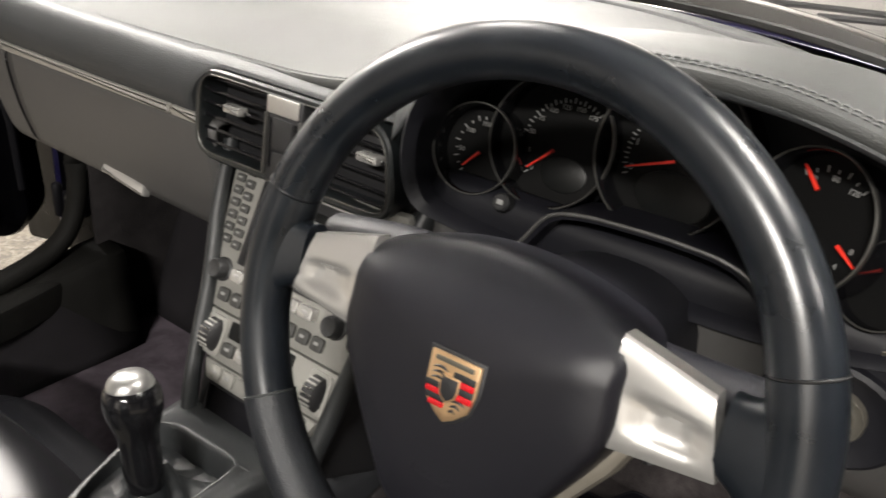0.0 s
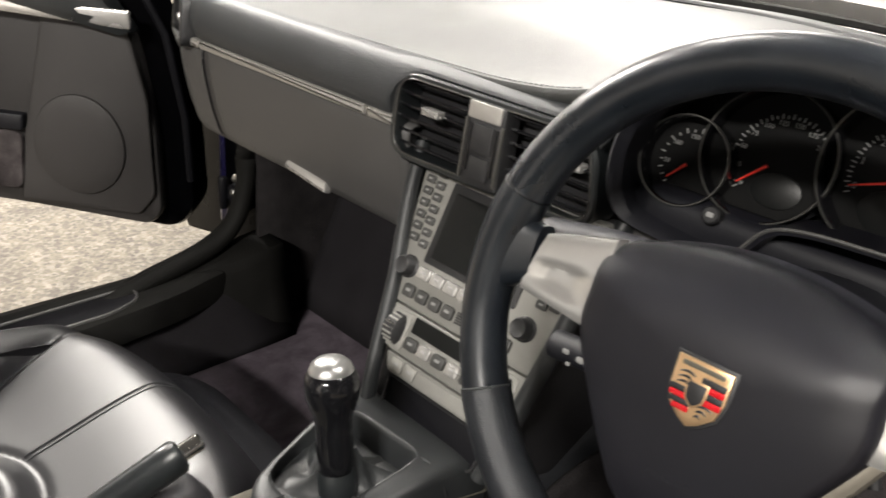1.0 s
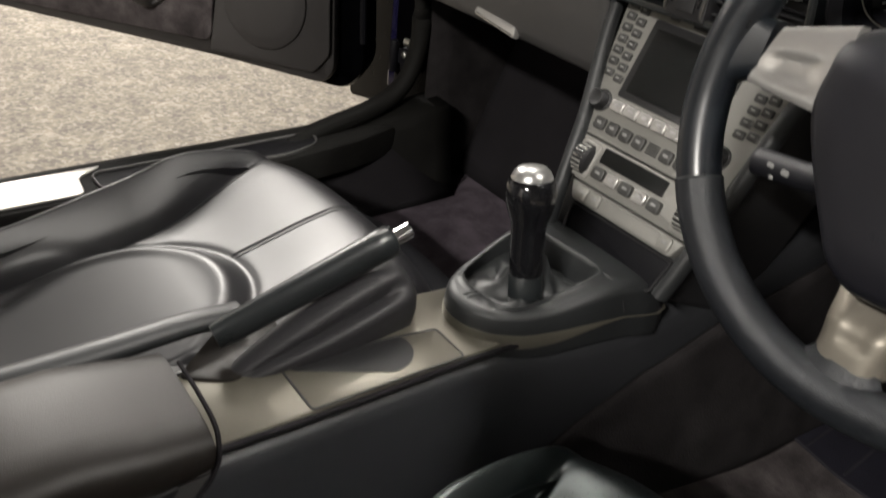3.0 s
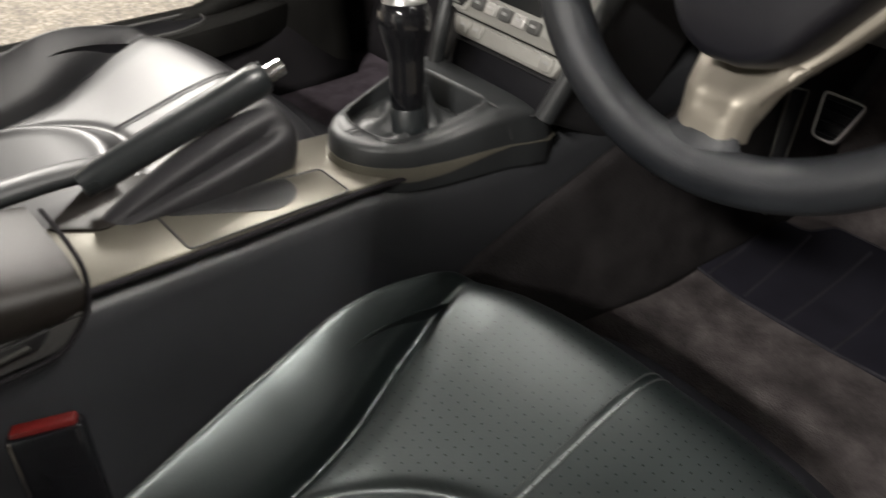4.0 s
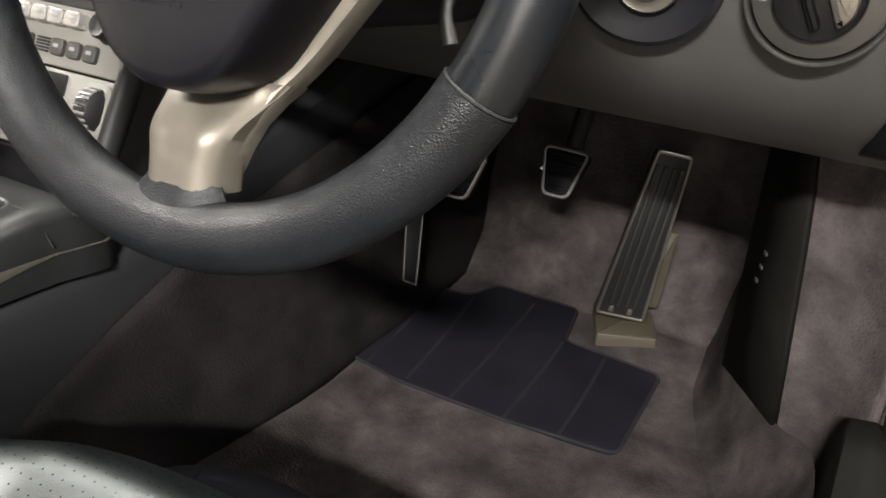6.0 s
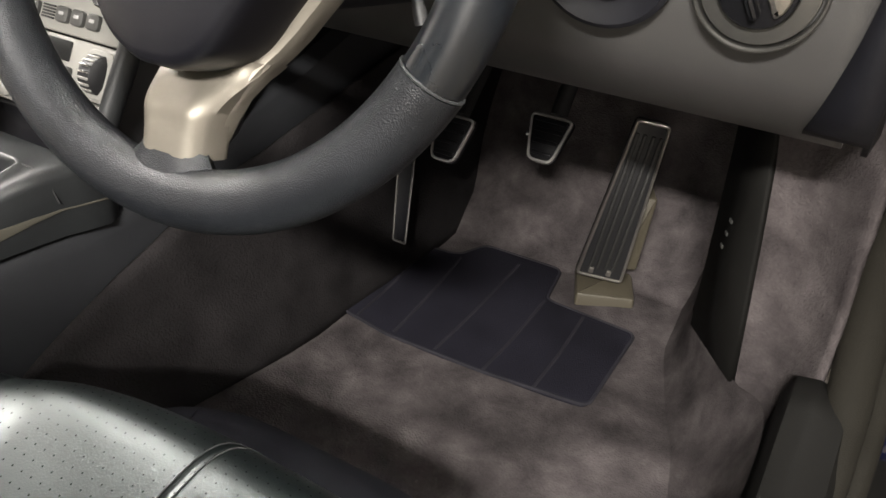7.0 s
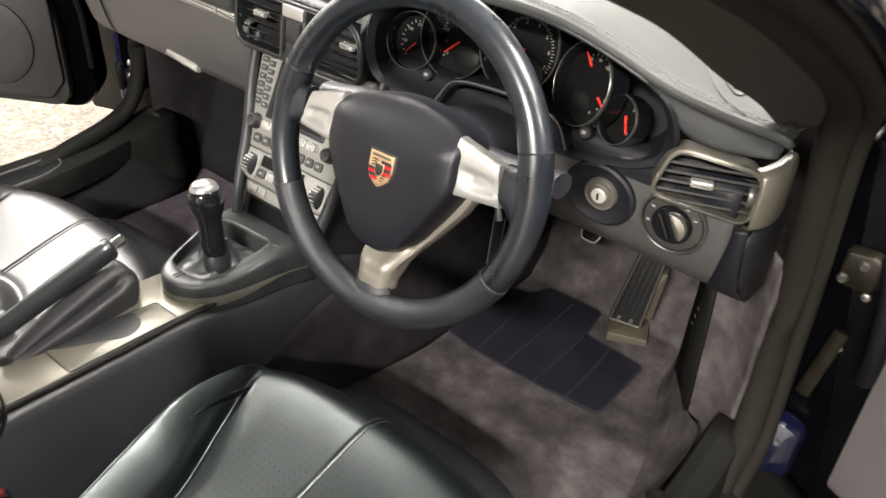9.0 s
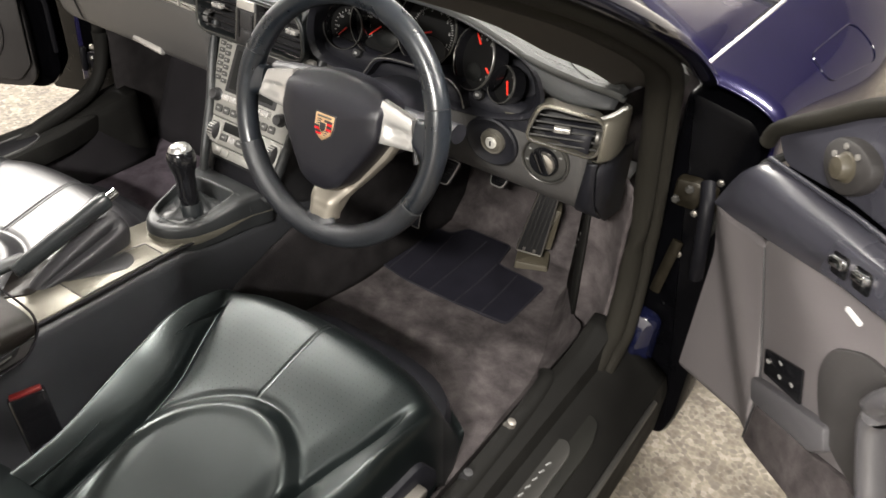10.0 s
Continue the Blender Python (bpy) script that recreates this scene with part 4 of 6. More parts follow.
def gauge(x, y, z, r, yaw, deep, sx, sy, sr, numerals, start, sweep, ticks, needles, lcd=None, size=0.0055):
    """A dial sunk in its round rim, whose front stands at x, y, z; its scale runs round (sx, sy) at the radius sr; needles: tail, tip."""
    front = pose(x, y, z, 74, 0, yaw)
    m = front @ pose(0, 0, -deep)
    bm = bm_new()
    lathe(bm, [(r * 0.99, -0.012), (r * 0.99, 0.0), (0.0, 0.0)], m, 40)
    g = part("dial", bm, DIAL, cluster)
    bm = bm_new()
    prof = [(r * 0.97, -0.012), (r * 0.97, deep - 0.006), (r * 0.985, deep - 0.001), (r * 1.0, deep), (r * 1.02, deep - 0.001), (r * 1.03, deep - 0.005), (r * 1.03, -0.012)]
    fill(bm, [[m @ Vector((q * math.cos(2 * math.pi * i / 56), q * math.sin(2 * math.pi * i / 56), h)) for i in range(56)] for q, h in prof], around=True, along=True)
    part("bezel", bm, GLOSS, g, "gloss black rim", smooth=60)
    bm = bm_new()
    ring(bm, r * 1.035, r * 1.003, deep - 0.003, deep + 0.0012, m, 56)
    part("bezel_ring", bm, DULL, g, "thin dark grey ring")
    bm = bm_new()
    for i in range(ticks + 1):
        a = radians(start - sweep * i / ticks)
        long = i % 2 == 0
        q = sr + (0.0055 if long else 0.0048)
        bar(bm, m, 0.0042 if long else 0.0026, 0.0010, sx + q * math.cos(a), sy + q * math.sin(a), math.degrees(a))
    part("dial_scale", bm, PRINT, g)
    for txt, deg in numerals:
        a = radians(deg)
        writing(txt, size, m @ pose(sx + sr * math.cos(a), sy + sr * math.sin(a), 0.0008), PRINT, g, "numeral")
    for tail, tip in needles:
        bm = bm_new()
        d = Vector(tip) - Vector(tail)
        ln, deg = d.length, math.degrees(math.atan2(d.y, d.x))
        pts = [(0.0, -0.0013), (ln, -0.0006), (ln, 0.0006), (0.0, 0.0013)]
        slab(bm, [Vector(p) for p in pts], 0.003, 0.005, m @ pose(tail[0], tail[1], 0, 0, 0, deg), 0.0004)
        part("needle", bm, RED, g, "red needle")
    if lcd:
        bm = bm_new()
        lx, ly, lw, lh = lcd
        slab(bm, [Vector((lx + lw * math.cos(t), ly + lh * math.sin(t))) for t in [2 * math.pi * k / 28 for k in range(28)]], 0.0002, 0.0018, m, 0.0004)
        part("lcd", bm, SCREEN, g)
    return g


gauge(0.2225, 0.207, 0.783, 0.0360, 6, 0.020, 0.001, -0.001, 0.0215, [("50", 188), ("100", 142), ("150", 100)], 228, 140, 10, [((-0.002, -0.003), (-0.0150, -0.0170))])
gauge(0.2815, 0.222, 0.8015, 0.0510, 3, 0.021, 0.006, -0.004, 0.0325, [("0", 221), ("25", 194), ("50", 168), ("75", 145), ("100", 124), ("125", 104), ("150", 82), ("175", 60), ("200", 38)], 221, 230, 36, [((-0.002, -0.007), (-0.0215, -0.0255))], lcd=(0.010, -0.024, 0.020, 0.014))
gauge(0.3770, 0.220, 0.8170, 0.0570, -6, 0.021, -0.002, -0.006, 0.0345, [("0", 199), ("1", 168), ("2", 137), ("3", 106), ("4", 75), ("5", 44), ("6", 13), ("7", -18)], 205, 226, 42, [((-0.001, -0.004), (-0.037, -0.018))], lcd=(0.004, -0.029, 0.030, 0.018), size=0.0075)
gauge(0.4780, 0.200, 0.8060, 0.0460, -24, 0.016, 0.0, 0.0, 0.030, [("40", 122), ("80", 92), ("120", 62), ("8", -12), ("4", -38), ("0", -62)], 130, 75, 6, [((-0.0075, 0.020), (-0.023, 0.032)), ((0.021, -0.006), (0.037, -0.014))], lcd=(-0.006, -0.022, 0.018, 0.013))
gauge(0.5300, 0.198, 0.7820, 0.0275, -20, 0.012, 0.0, 0.0, 0.017, [("0", -45), ("5", 60)], 60, 105, 4, [((0.003, 0.006), (0.013, -0.012))])
for nm, x, y, z in (("trip_button", 0.263, 0.201, 0.750), ("trip_button", 0.499, 0.196, 0.755)):
    bm = bm_new()
    lathe(bm, [(0.0075, 0), (0.0075, 0.009), (0.006, 0.0105), (0, 0.0105)], pose(x, y, z, 70, 0, 0), 18)
    b_ = part(nm, bm, BLACK, cluster)
    bm = bm_new()
    bar(bm, pose(x, y, z, 70, 0, 0), 0.006, 0.004, 0, 0, 0, 0.0105, 0.011)
    part("symbol", bm, PRINT, b_)


# ---- air vents ----
def vent(name, outline, m, slats, tabs, label, mat=GLOSS, fw=0.007, depth=0.03, slat_mat=GLOSS, corner=0.02):
    v = thing(name, m.translation, label, "air vent", "dashboard air vents")
    out = rounded(outline, corner, 6)
    bm = bm_new()
    frame_ring(bm, out, fw, -depth, 0.006, m, 0.002)
    part("vent_frame", bm, mat, v)
    bm = bm_new()
    frame_ring(bm, inset([Vector(p[:2]) for p in out], fw - 0.0015), 0.0014, -0.004, 0.0066, m, 0.0004)
    part("frame_line", bm, DULL, v, "thin dull silver line")
    bm = bm_new()
    slab(bm, inset([Vector(p[:2]) for p in out], 0.002), -depth, -depth + 0.002, m, 0.0005)
    part("duct", bm, BLACK, v)
    xs = [p[0] for p in out]
    for k in range(slats):
        y = min(p[1] for p in out) + fw + (max(p[1] for p in out) - min(p[1] for p in out) - 2 * fw) * (k + 0.5) / slats
        cross = []
        q = out + [out[0]]
        for a, b in zip(q, q[1:]):
            if (a[1] - y) * (b[1] - y) < 0:
                cross.append(a[0] + (b[0] - a[0]) * (y - a[1]) / (b[1] - a[1]))
        x0, x1 = min(cross) + fw - 0.001, max(cross) - fw + 0.001
        bm = bm_new()
        slab(bm, rect(x1 - x0, 0.013, 0.002, 2), -0.0014, 0.0014, m @ pose((x0 + x1) / 2, y, -0.0075, 64, 0, 0), 0.0007)
        part("slat", bm, slat_mat, v)
    for x, y in tabs:
        bm = bm_new()
        slab(bm, rect(0.024, 0.0085, 0.002), -0.006, 0.005, m @ pose(x, y, 0, 0, 0, 0), 0.003)
        part("tab", bm, TRIM if slat_mat is SLAT else SILVER, v, "small silver thumb tab")
    return v


VC = pose(0.05, 0.176, 0.748, 84, 0, 0)
cv = vent("air_vent", [(-0.138, -0.045), (0.128, -0.040), (0.112, 0.045), (-0.138, 0.045)], VC, 6, [(-0.086, 0.010), (0.088, 0.010)], "wide black slatted centre vent with silver tabs", LEATHER, corner=0.032)
bm = bm_new()
slab(bm, rounded([(-0.030, -0.040), (0.018, -0.040), (0.014, 0.040), (-0.034, 0.040)], 0.004), -0.012, 0.009, VC, 0.003)
cp = part("toggle_panel", bm, BLACK, cv, "black switch panel between the slats")
bm = bm_new()
slab(bm, rect(0.040, 0.016, 0.002), 0.009, 0.0105, VC @ pose(-0.0095, 0.031, 0), 0.001)
part("panel_cap", bm, TRIM, cp, "bright silver cap")
for x, y, w, h, mt in ((-0.008, 0.006, 0.026, 0.028, BLACK), (-0.007, -0.022, 0.024, 0.022, BLACK), (-0.0300, -0.006, 0.0035, 0.058, DULL), (0.0140, -0.006, 0.0035, 0.058, DULL), (-0.0235, -0.004, 0.003, 0.046, GLOSS), (0.0085, -0.004, 0.003, 0.046, GLOSS)):
    bm = bm_new()
    slab(bm, rect(w, h, 0.002), 0.009, 0.011, VC @ pose(x, y, 0), 0.001)
    part("switch_key", bm, mt, cp)
SV = pose(0.643, 0.183, 0.754, 84, 0, 24)
sv = vent("air_vent", [(-0.053, -0.023), (0.058, -0.040), (0.063, 0.022), (-0.034, 0.036)], SV, 6, [(0.002, -0.002)], "slatted side vent in a bronze-grey pod at the dashboard end", BRONZE, 0.0045, 0.03, slat_mat=SLAT)
bm = bm_new()
lathe(bm, [(0.004, -0.0035), (0.0135, -0.0035), (0.0142, -0.002), (0.0142, 0.002), (0.0135, 0.0035), (0.004, 0.0035)], SV @ pose(0.0530, -0.008, -0.009, 0, 90, 0), 28)
part("thumb_wheel", bm, DULL, sv, "ribbed grey thumb wheel")
bm = bm_new()
rows = []
for i in range(12):
    a = 1.25 * i / 11
    lo, hi = -0.043 + 0.016 * (i / 11) ** 2, 0.020 + 0.012 * math.sin(1.57 * i / 11)
    x, z = 0.058 + 0.041 * math.sin(a), 0.005 - 0.075 * (1 - math.cos(a))
    rows.append([SV @ Vector((x - 0.010, lo, z - 0.016)), SV @ Vector((x - 0.002, lo, z - 0.004)), SV @ Vector((x, lo + 0.006, z)), SV @ Vector((x, hi - 0.006, z)), SV @ Vector((x - 0.002, hi, z - 0.004)), SV @ Vector((x - 0.010, hi, z - 0.016))])
fill(bm, rows)
part("pod", bm, BRONZE, sv, "bronze-grey pod", smooth=60, modifiers=[("SOLIDIFY", {"thickness": 0.003, "offset": -1})])
LV = pose(-0.543, 0.184, 0.760, 84, 0, -22)
vent("air_vent", [(-0.05, -0.028), (0.05, -0.034), (0.035, 0.034), (-0.05, 0.03)], LV, 5, [(0.0, 0.0)], "slatted side vent at the passenger's end of the dashboard", BLACK)

# ---- centre stack with radio and climate panel ----
S = pose(0.055, 0.146, 0.61, 64, 0, 0)


def edge_l(y):
    return curve(y, [(-0.11, -0.049), (-0.088, -0.060), (-0.055, -0.077), (0.0, -0.091), (0.11, -0.106)])


def edge_r(y):
    return curve(y, [(-0.11, 0.088), (-0.06, 0.108), (0.0, 0.114), (0.11, 0.118)])


stack = thing("centre_stack", (0.05, 0.15, 0.47), "black padded centre stack under the vents", "centre console")
bm = bm_new()
slab(bm, rounded([(-0.06, -0.15), (0.10, -0.15), (0.13, 0.12), (-0.118, 0.12)], 0.01), -0.16, -0.012, S, 0.004)
part("housing", bm, BLACK, stack)
# no opening is cut: a raised dark sheet paints the pocket's shade
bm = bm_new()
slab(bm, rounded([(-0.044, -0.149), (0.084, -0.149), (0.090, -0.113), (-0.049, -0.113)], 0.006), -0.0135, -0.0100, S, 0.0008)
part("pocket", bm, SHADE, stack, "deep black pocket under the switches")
bm = bm_new()
frame_ring(bm, rounded([(-0.046, -0.151), (0.086, -0.151), (0.092, -0.111), (-0.051, -0.111)], 0.006), 0.003, -0.0135, -0.006, S, 0.001)
part("pocket_rim", bm, BLACK, stack)
for pts in (((-0.067, 0.199, 0.715), (-0.049, 0.165, 0.655), (-0.029, 0.135, 0.59), (-0.012, 0.098, 0.515), (-0.003, 0.078, 0.45)),
            ((0.188, 0.199, 0.715), (0.180, 0.165, 0.655), (0.172, 0.135, 0.59), (0.162, 0.098, 0.512), (0.156, 0.083, 0.478))):
    bm = bm_new()
    tube(bm, smooth_path(pts, 5), [0.0085] * 12 + [0.0085, 0.0083, 0.0081, 0.008, 0.008, 0.008, 0.008, 0.008, 0.008], 12, flat=1.2)
    part("side_rail", bm, COLLAR, stack, "padded dark side rail")


def panel(name, y0, y1, label, cat, mat=FACE):
    t = thing(name, S @ Vector((0, (y0 + y1) / 2, 0)), label, cat)
    bm = bm_new()
    slab(bm, rounded([(edge_l(y0), y0), (edge_r(y0), y0), (edge_r(y1), y1), (edge_l(y1), y1)], 0.004), -0.012, 0, S, 0.002)
    return t, part("faceplate", bm, mat, t)


def key(parent, x, y, w, h, mat=KEYCAP, tall=0.003, name="key", sym=True):
    bm = bm_new()
    slab(bm, rect(w, h, min(w, h) * 0.25, 2), 0, tall, S @ pose(x, y, 0), min(tall * 0.6, 0.0015))
    k = part(name, bm, mat, parent)
    if sym:
        bm = bm_new()
        bar(bm, S, w * 0.4, h * 0.22, x, y + h * 0.05, 0, tall, tall + 0.0003)
        part("symbol", bm, PRINT, k)
    return k


def knob(parent, x, y, r, tall, mat=BLACK):
    bm = bm_new()
    lathe(bm, [(r * 1.15, 0), (r * 1.15, 0.002), (r, 0.003), (r * 0.94, tall - 0.002), (r * 0.8, tall), (r * 0.55, tall - 0.001), (0, tall - 0.001)], S @ pose(x, y, 0), 24)
    return part("knob", bm, mat, parent)


radio, rf = panel("radio", -0.041, 0.109, "silver-grey radio unit with dark screen and keypad", "radio")
bm = bm_new()
slab(bm, rect(0.122, 0.086, 0.003, x=0.003, y=0.050), 0, 0.002, S, 0.001)
part("screen_bezel", bm, BLACK, rf)
bm = bm_new()
slab(bm, rect(0.108, 0.070, 0.002, x=0.004, y=0.049), 0.002, 0.003, S, 0.0004)
part("screen", bm, SCREEN, rf, "dark screen, switched off")
bm = bm_new()
slab(bm, rect(0.012, 0.006, 0.001, x=-0.038, y=0.1), 0, 0.001, S, 0.0004)
part("marking", bm, KEYCAP, rf)
bm = bm_new()
slab(bm, rect(0.028, 0.007, 0.001, x=0.0, y=0.1), 0, 0.001, S, 0.0004)
part("marking", bm, BLACK, rf)
for row in range(7):
    y = 0.099 - 0.0122 * row
    for col in range(2):
        key(rf, edge_l(y) + 0.013 + 0.015 * col, y - 0.003 * col, 0.012, 0.0085)
        key(rf, edge_r(y) - 0.012 - 0.014 * col, y - 0.003 * col, 0.012, 0.0085)
knob(rf, -0.073, -0.004, 0.0105, 0.014)
knob(rf, 0.083, -0.004, 0.0105, 0.014)
for i in range(6):
    key(rf, -0.045 + 0.019 * i, -0.003, 0.0175, 0.012, SILVER, 0.010)
for i in range(8):
    if i != 4:
        key(rf, -0.060 + 0.0185 * i, -0.026, 0.015, 0.0135, KEYCAP, 0.004)
bm = bm_new()
for k in range(5):
    bar(bm, S, 0.014, 0.0015, 0.014, -0.031 + 0.0025 * k, 0, 0, 0.002)
part("sensor_grille", bm, BLACK, rf)
climate, cf = panel("climate_panel", -0.0885, -0.0425, "silver-grey climate control with small display and rollers", "climate control")
bm = bm_new()
slab(bm, rect(0.088, 0.017, 0.002, x=0.006, y=-0.054), 0, 0.001, S, 0.0005)
part("display", bm, SCREEN, cf, "dark display")
for i in range(5):
    key(cf, -0.030 + 0.0195 * i, -0.073, 0.0165, 0.013, SILVER if i % 2 else KEYCAP, 0.005)
for x in (-0.056, 0.086):
    bm = bm_new()
    slab(bm, rect(0.028, 0.040, 0.006, x=x, y=-0.066), 0, 0.002, S, 0.001)
    part("roller_bezel", bm, FACE, cf)
    bm = bm_new()
    lathe(bm, [(0.0, -0.011), (0.010, -0.010), (0.0155, -0.007), (0.0165, -0.006), (0.0165, 0.006), (0.0155, 0.007), (0.010, 0.010), (0.0, 0.011)], S @ pose(x, -0.066, -0.001, 0, 90, 0), 30)
    ro = part("roller", bm, BLACK, cf)
    for k in range(7):
        a = radians(35 + 18 * k)
        bm = bm_new()
        slab(bm, rect(0.0125, 0.0022, 0.0005, 1), 0, 0.0012, S @ pose(x, -0.066 + 0.0165 * math.cos(a), -0.001 + 0.0162 * math.sin(a), math.degrees(a) - 90, 0, 0), 0.0005)
        part("roller_rib", bm, CHROME if k in (2, 3) else FACE, ro)
low, lf = panel("switch_strip", -0.109, -0.090, "narrow silver-grey switch strip below the climate panel", "switch panel")
for x in (-0.038, -0.019, 0.078):
    key(lf, x, -0.099, 0.016, 0.015, FACE, 0.003)
bm = bm_new()
slab(bm, rect(0.078, 0.013, 0.001, x=0.03, y=-0.0995), 0, 0.0008, S, 0.0003)
part("blank_cover", bm, FACE, lf)

# ---- steering wheel ----
W = pose(0.373, 0.016, 0.740, 74.5, 0, 0) @ pose(0, 0, 0, 0, 0, 1.3)
wheel = thing("steering_wheel", (0.373, 0.016, 0.740), "black leather three-spoke steering wheel with satin silver spokes", "steering wheel")


def rim_piece(a0, a1, n, mat, name, label=""):
    bm = bm_new()
    rows = []
    for i in range(n + 1):
        deg = a0 + (a1 - a0) * i / n
        a = radians(deg)
        grip = max(0, 1 - abs(((deg - 14 + 180) % 360) - 180) / 22) + max(0, 1 - abs(((deg - 166 + 180) % 360) - 180) / 22)
        swell = 1 + 0.10 * grip + (0.07 if mat == RIM_LOW else 0)
        rr = 0.1715 - 0.001 * grip
        rows.append([W @ Vector(((rr + 0.0162 * swell * math.cos(t)) * math.cos(a), (rr + 0.0162 * swell * math.cos(t)) * math.sin(a), 0.0170 * swell * math.sin(t) + 0.002))
                     for t in [2 * math.pi * k / 18 for k in range(18)]])
    fill(bm, rows, around=True, caps=True)
    return part(name, bm, mat, wheel, label, smooth=60)


rim_piece(20.3, 160.2, 60, RIM, "rim_top", "smooth worn black leather")
rim_piece(160.8, 208.5, 26, RIM, "rim_grip")
rim_piece(-27.7, 19.7, 26, RIM, "rim_grip")
rim_piece(209.1, 331.7, 60, RIM_LOW, "rim_bottom", "greyer grained leather")
for deg in (20, 160.5, 208.8, 332):
    bm = bm_new()
    a = radians(deg)
    tube(bm, [W @ Vector(((0.1715 + 0.0168 * math.cos(t)) * math.cos(a), (0.1715 + 0.0168 * math.cos(t)) * math.sin(a), 0.0175 * math.sin(t) + 0.002)) for t in [2 * math.pi * k / 20 for k in range(20)]], 0.0008, 5, closed=True)
    part("rim_seam", bm, STITCH if deg > 180 else BLACK, wheel)

# silver frame behind the pad: two side spokes and a forked lower spoke
for sgn in (-1, 1):
    bm = bm_new()
    rows = []
    for i in range(13):
        t = i / 12
        hi, lo = 0.050 - 0.014 * t, -0.011 + 0.004 * t
        z = 0.015 - 0.007 * t
        wide = lambda v: 0.080 + ((0.064 if sgn < 0 else 0.058) - 0.010 * v) * t
        row = [W @ Vector((sgn * wide(0), lo, z - 0.014)), W @ Vector((sgn * wide(0), lo + 0.0008, z - 0.003))]
        for k in range(17):
            v = k / 16
            dent = 0.0045 * ease(0.10, 0.45, t) * (1 - ease(0.75, 0.98, t)) * ease(0.08, 0.30, v) * (1 - ease(0.50, 0.62, v))
            row.append(W @ Vector((sgn * wide(v), lo + 0.003 + (hi - lo - 0.006) * v, z - dent - 0.0015 * (2 * v - 1) ** 4)))
        rows.append(row + [W @ Vector((sgn * wide(1), hi - 0.0008, z - 0.003)), W @ Vector((sgn * wide(1), hi, z - 0.014))])
    fill(bm, rows, around=True, caps=True)
    part("side_spoke", bm, SILVER, wheel, "satin silver spoke with a thumb hollow")
    bm = bm_new()
    rows = []
    for i in range(8):
        t = i / 7
        x = (0.1400 if sgn < 0 else 0.1345) + 0.026 * t
        h = 0.0205 + 0.016 * t * t
        rows.append([W @ Vector((sgn * x, 0.018 - 0.004 * t + h * math.copysign(abs(math.cos(k)) ** 0.55, math.cos(k)), -0.002 + 0.004 * t + (0.0105 + 0.003 * t) * math.copysign(abs(math.sin(k)) ** 0.6, math.sin(k)))) for k in [2 * math.pi * j / 20 for j in range(20)]])
    fill(bm, rows, around=True, caps=True)
    part("thumb_rest", bm, RIM, wheel)
bm = bm_new()
half = [(0.088, 0.004), (0.100, 0.002), (0.080, -0.040), (0.053, -0.077), (0.037, -0.098), (0.0275, -0.115), (0.0215, -0.140), (0.0215, -0.149)]
slab(bm, [Vector((x, y)) for x, y in half] + [Vector((-x, y)) for x, y in reversed(half)], -0.016, 0.0, None, 0.006)
bmesh.ops.subdivide_edges(bm, edges=bm.edges[:], cuts=1)
for v in bm.verts:
    v.co.z += -0.024 + 0.022 * ease(-0.075, -0.145, v.co.y)
rows = []
for i in range(25):
    t = i / 24
    y = -0.094 - 0.055 * t
    w = curve(t, [(0, 0.040), (0.2, 0.032), (0.45, 0.0262), (0.75, 0.0232), (1, 0.0226)])
    zc = -0.014 + 0.023 * ease(0.0, 0.6, t)
    row = []
    for k in range(23):
        s = -1 + 2 * k / 22
        x = s * w
        scoop = 0.0022 * math.exp(-(x / 0.0105) ** 4) * ease(0.22, 0.42, t) * (1 - ease(0.70, 0.82, t))
        row.append((x, y, zc - 0.010 * abs(s) ** 4 - scoop))
    rows.append([(-w, y, zc - 0.024)] + row + [(w, y, zc - 0.024)])
fill(bm, rows)
bm.transform(W)
part("lower_spoke", bm, LOW, wheel, "satin silver forked lower spoke")
bm = bm_new()
rows = []
for i in range(8):
    t = i / 7
    y = -0.140 - 0.027 * t
    w = 0.0215 + 0.030 * t * t
    rows.append([W @ Vector((w * math.cos(k), y, -0.003 + 0.005 * t + (0.009 + 0.006 * t) * math.sin(k))) for k in [2 * math.pi * j / 14 for j in range(14)]])
fill(bm, rows, around=True, caps=True)
part("spoke_root", bm, RIM_LOW, wheel)

# airbag pad: rounded three-sided cushion, its top rolling back
PADHALF = [(0.083, 0.046), (0.0875, 0.018), (0.0865, -0.008), (0.070, -0.040), (0.049, -0.072), (0.034, -0.092), (0.016, -0.102)]
PADOUT = smooth_path([(-x, y, 0) for x, y in PADHALF] + [(0, -0.1035, 0)] + [(x, y, 0) for x, y in reversed(PADHALF)] + [(0.045, 0.060, 0), (0.0, 0.065, 0), (-0.045, 0.060, 0)], 5, True)
bm = bm_new()
rows = []
for f, z in ((1.0, -0.034), (1.0, 0.010), (0.988, 0.0165), (0.96, 0.0205), (0.91, 0.0228), (0.7, 0.0248), (0.45, 0.026), (0.2, 0.0265), (0.02, 0.0265)):
    rows.append([W @ Vector((p.x * f, -0.012 + (p.y + 0.012) * f, z - (0.020 * ease(0.022, 0.066, -0.012 + (p.y + 0.012) * f) if z > 0 else 0))) for p in PADOUT])
fill(bm, rows, around=True, caps=True)
pad = part("airbag_cover", bm, PAD, wheel, "dark navy-grey airbag cover", smooth=60)
writing("AIRBAG", 0.0085, W @ pose(0, -0.064, 0.0251), NAVY, pad, "lettering", 0.0004)
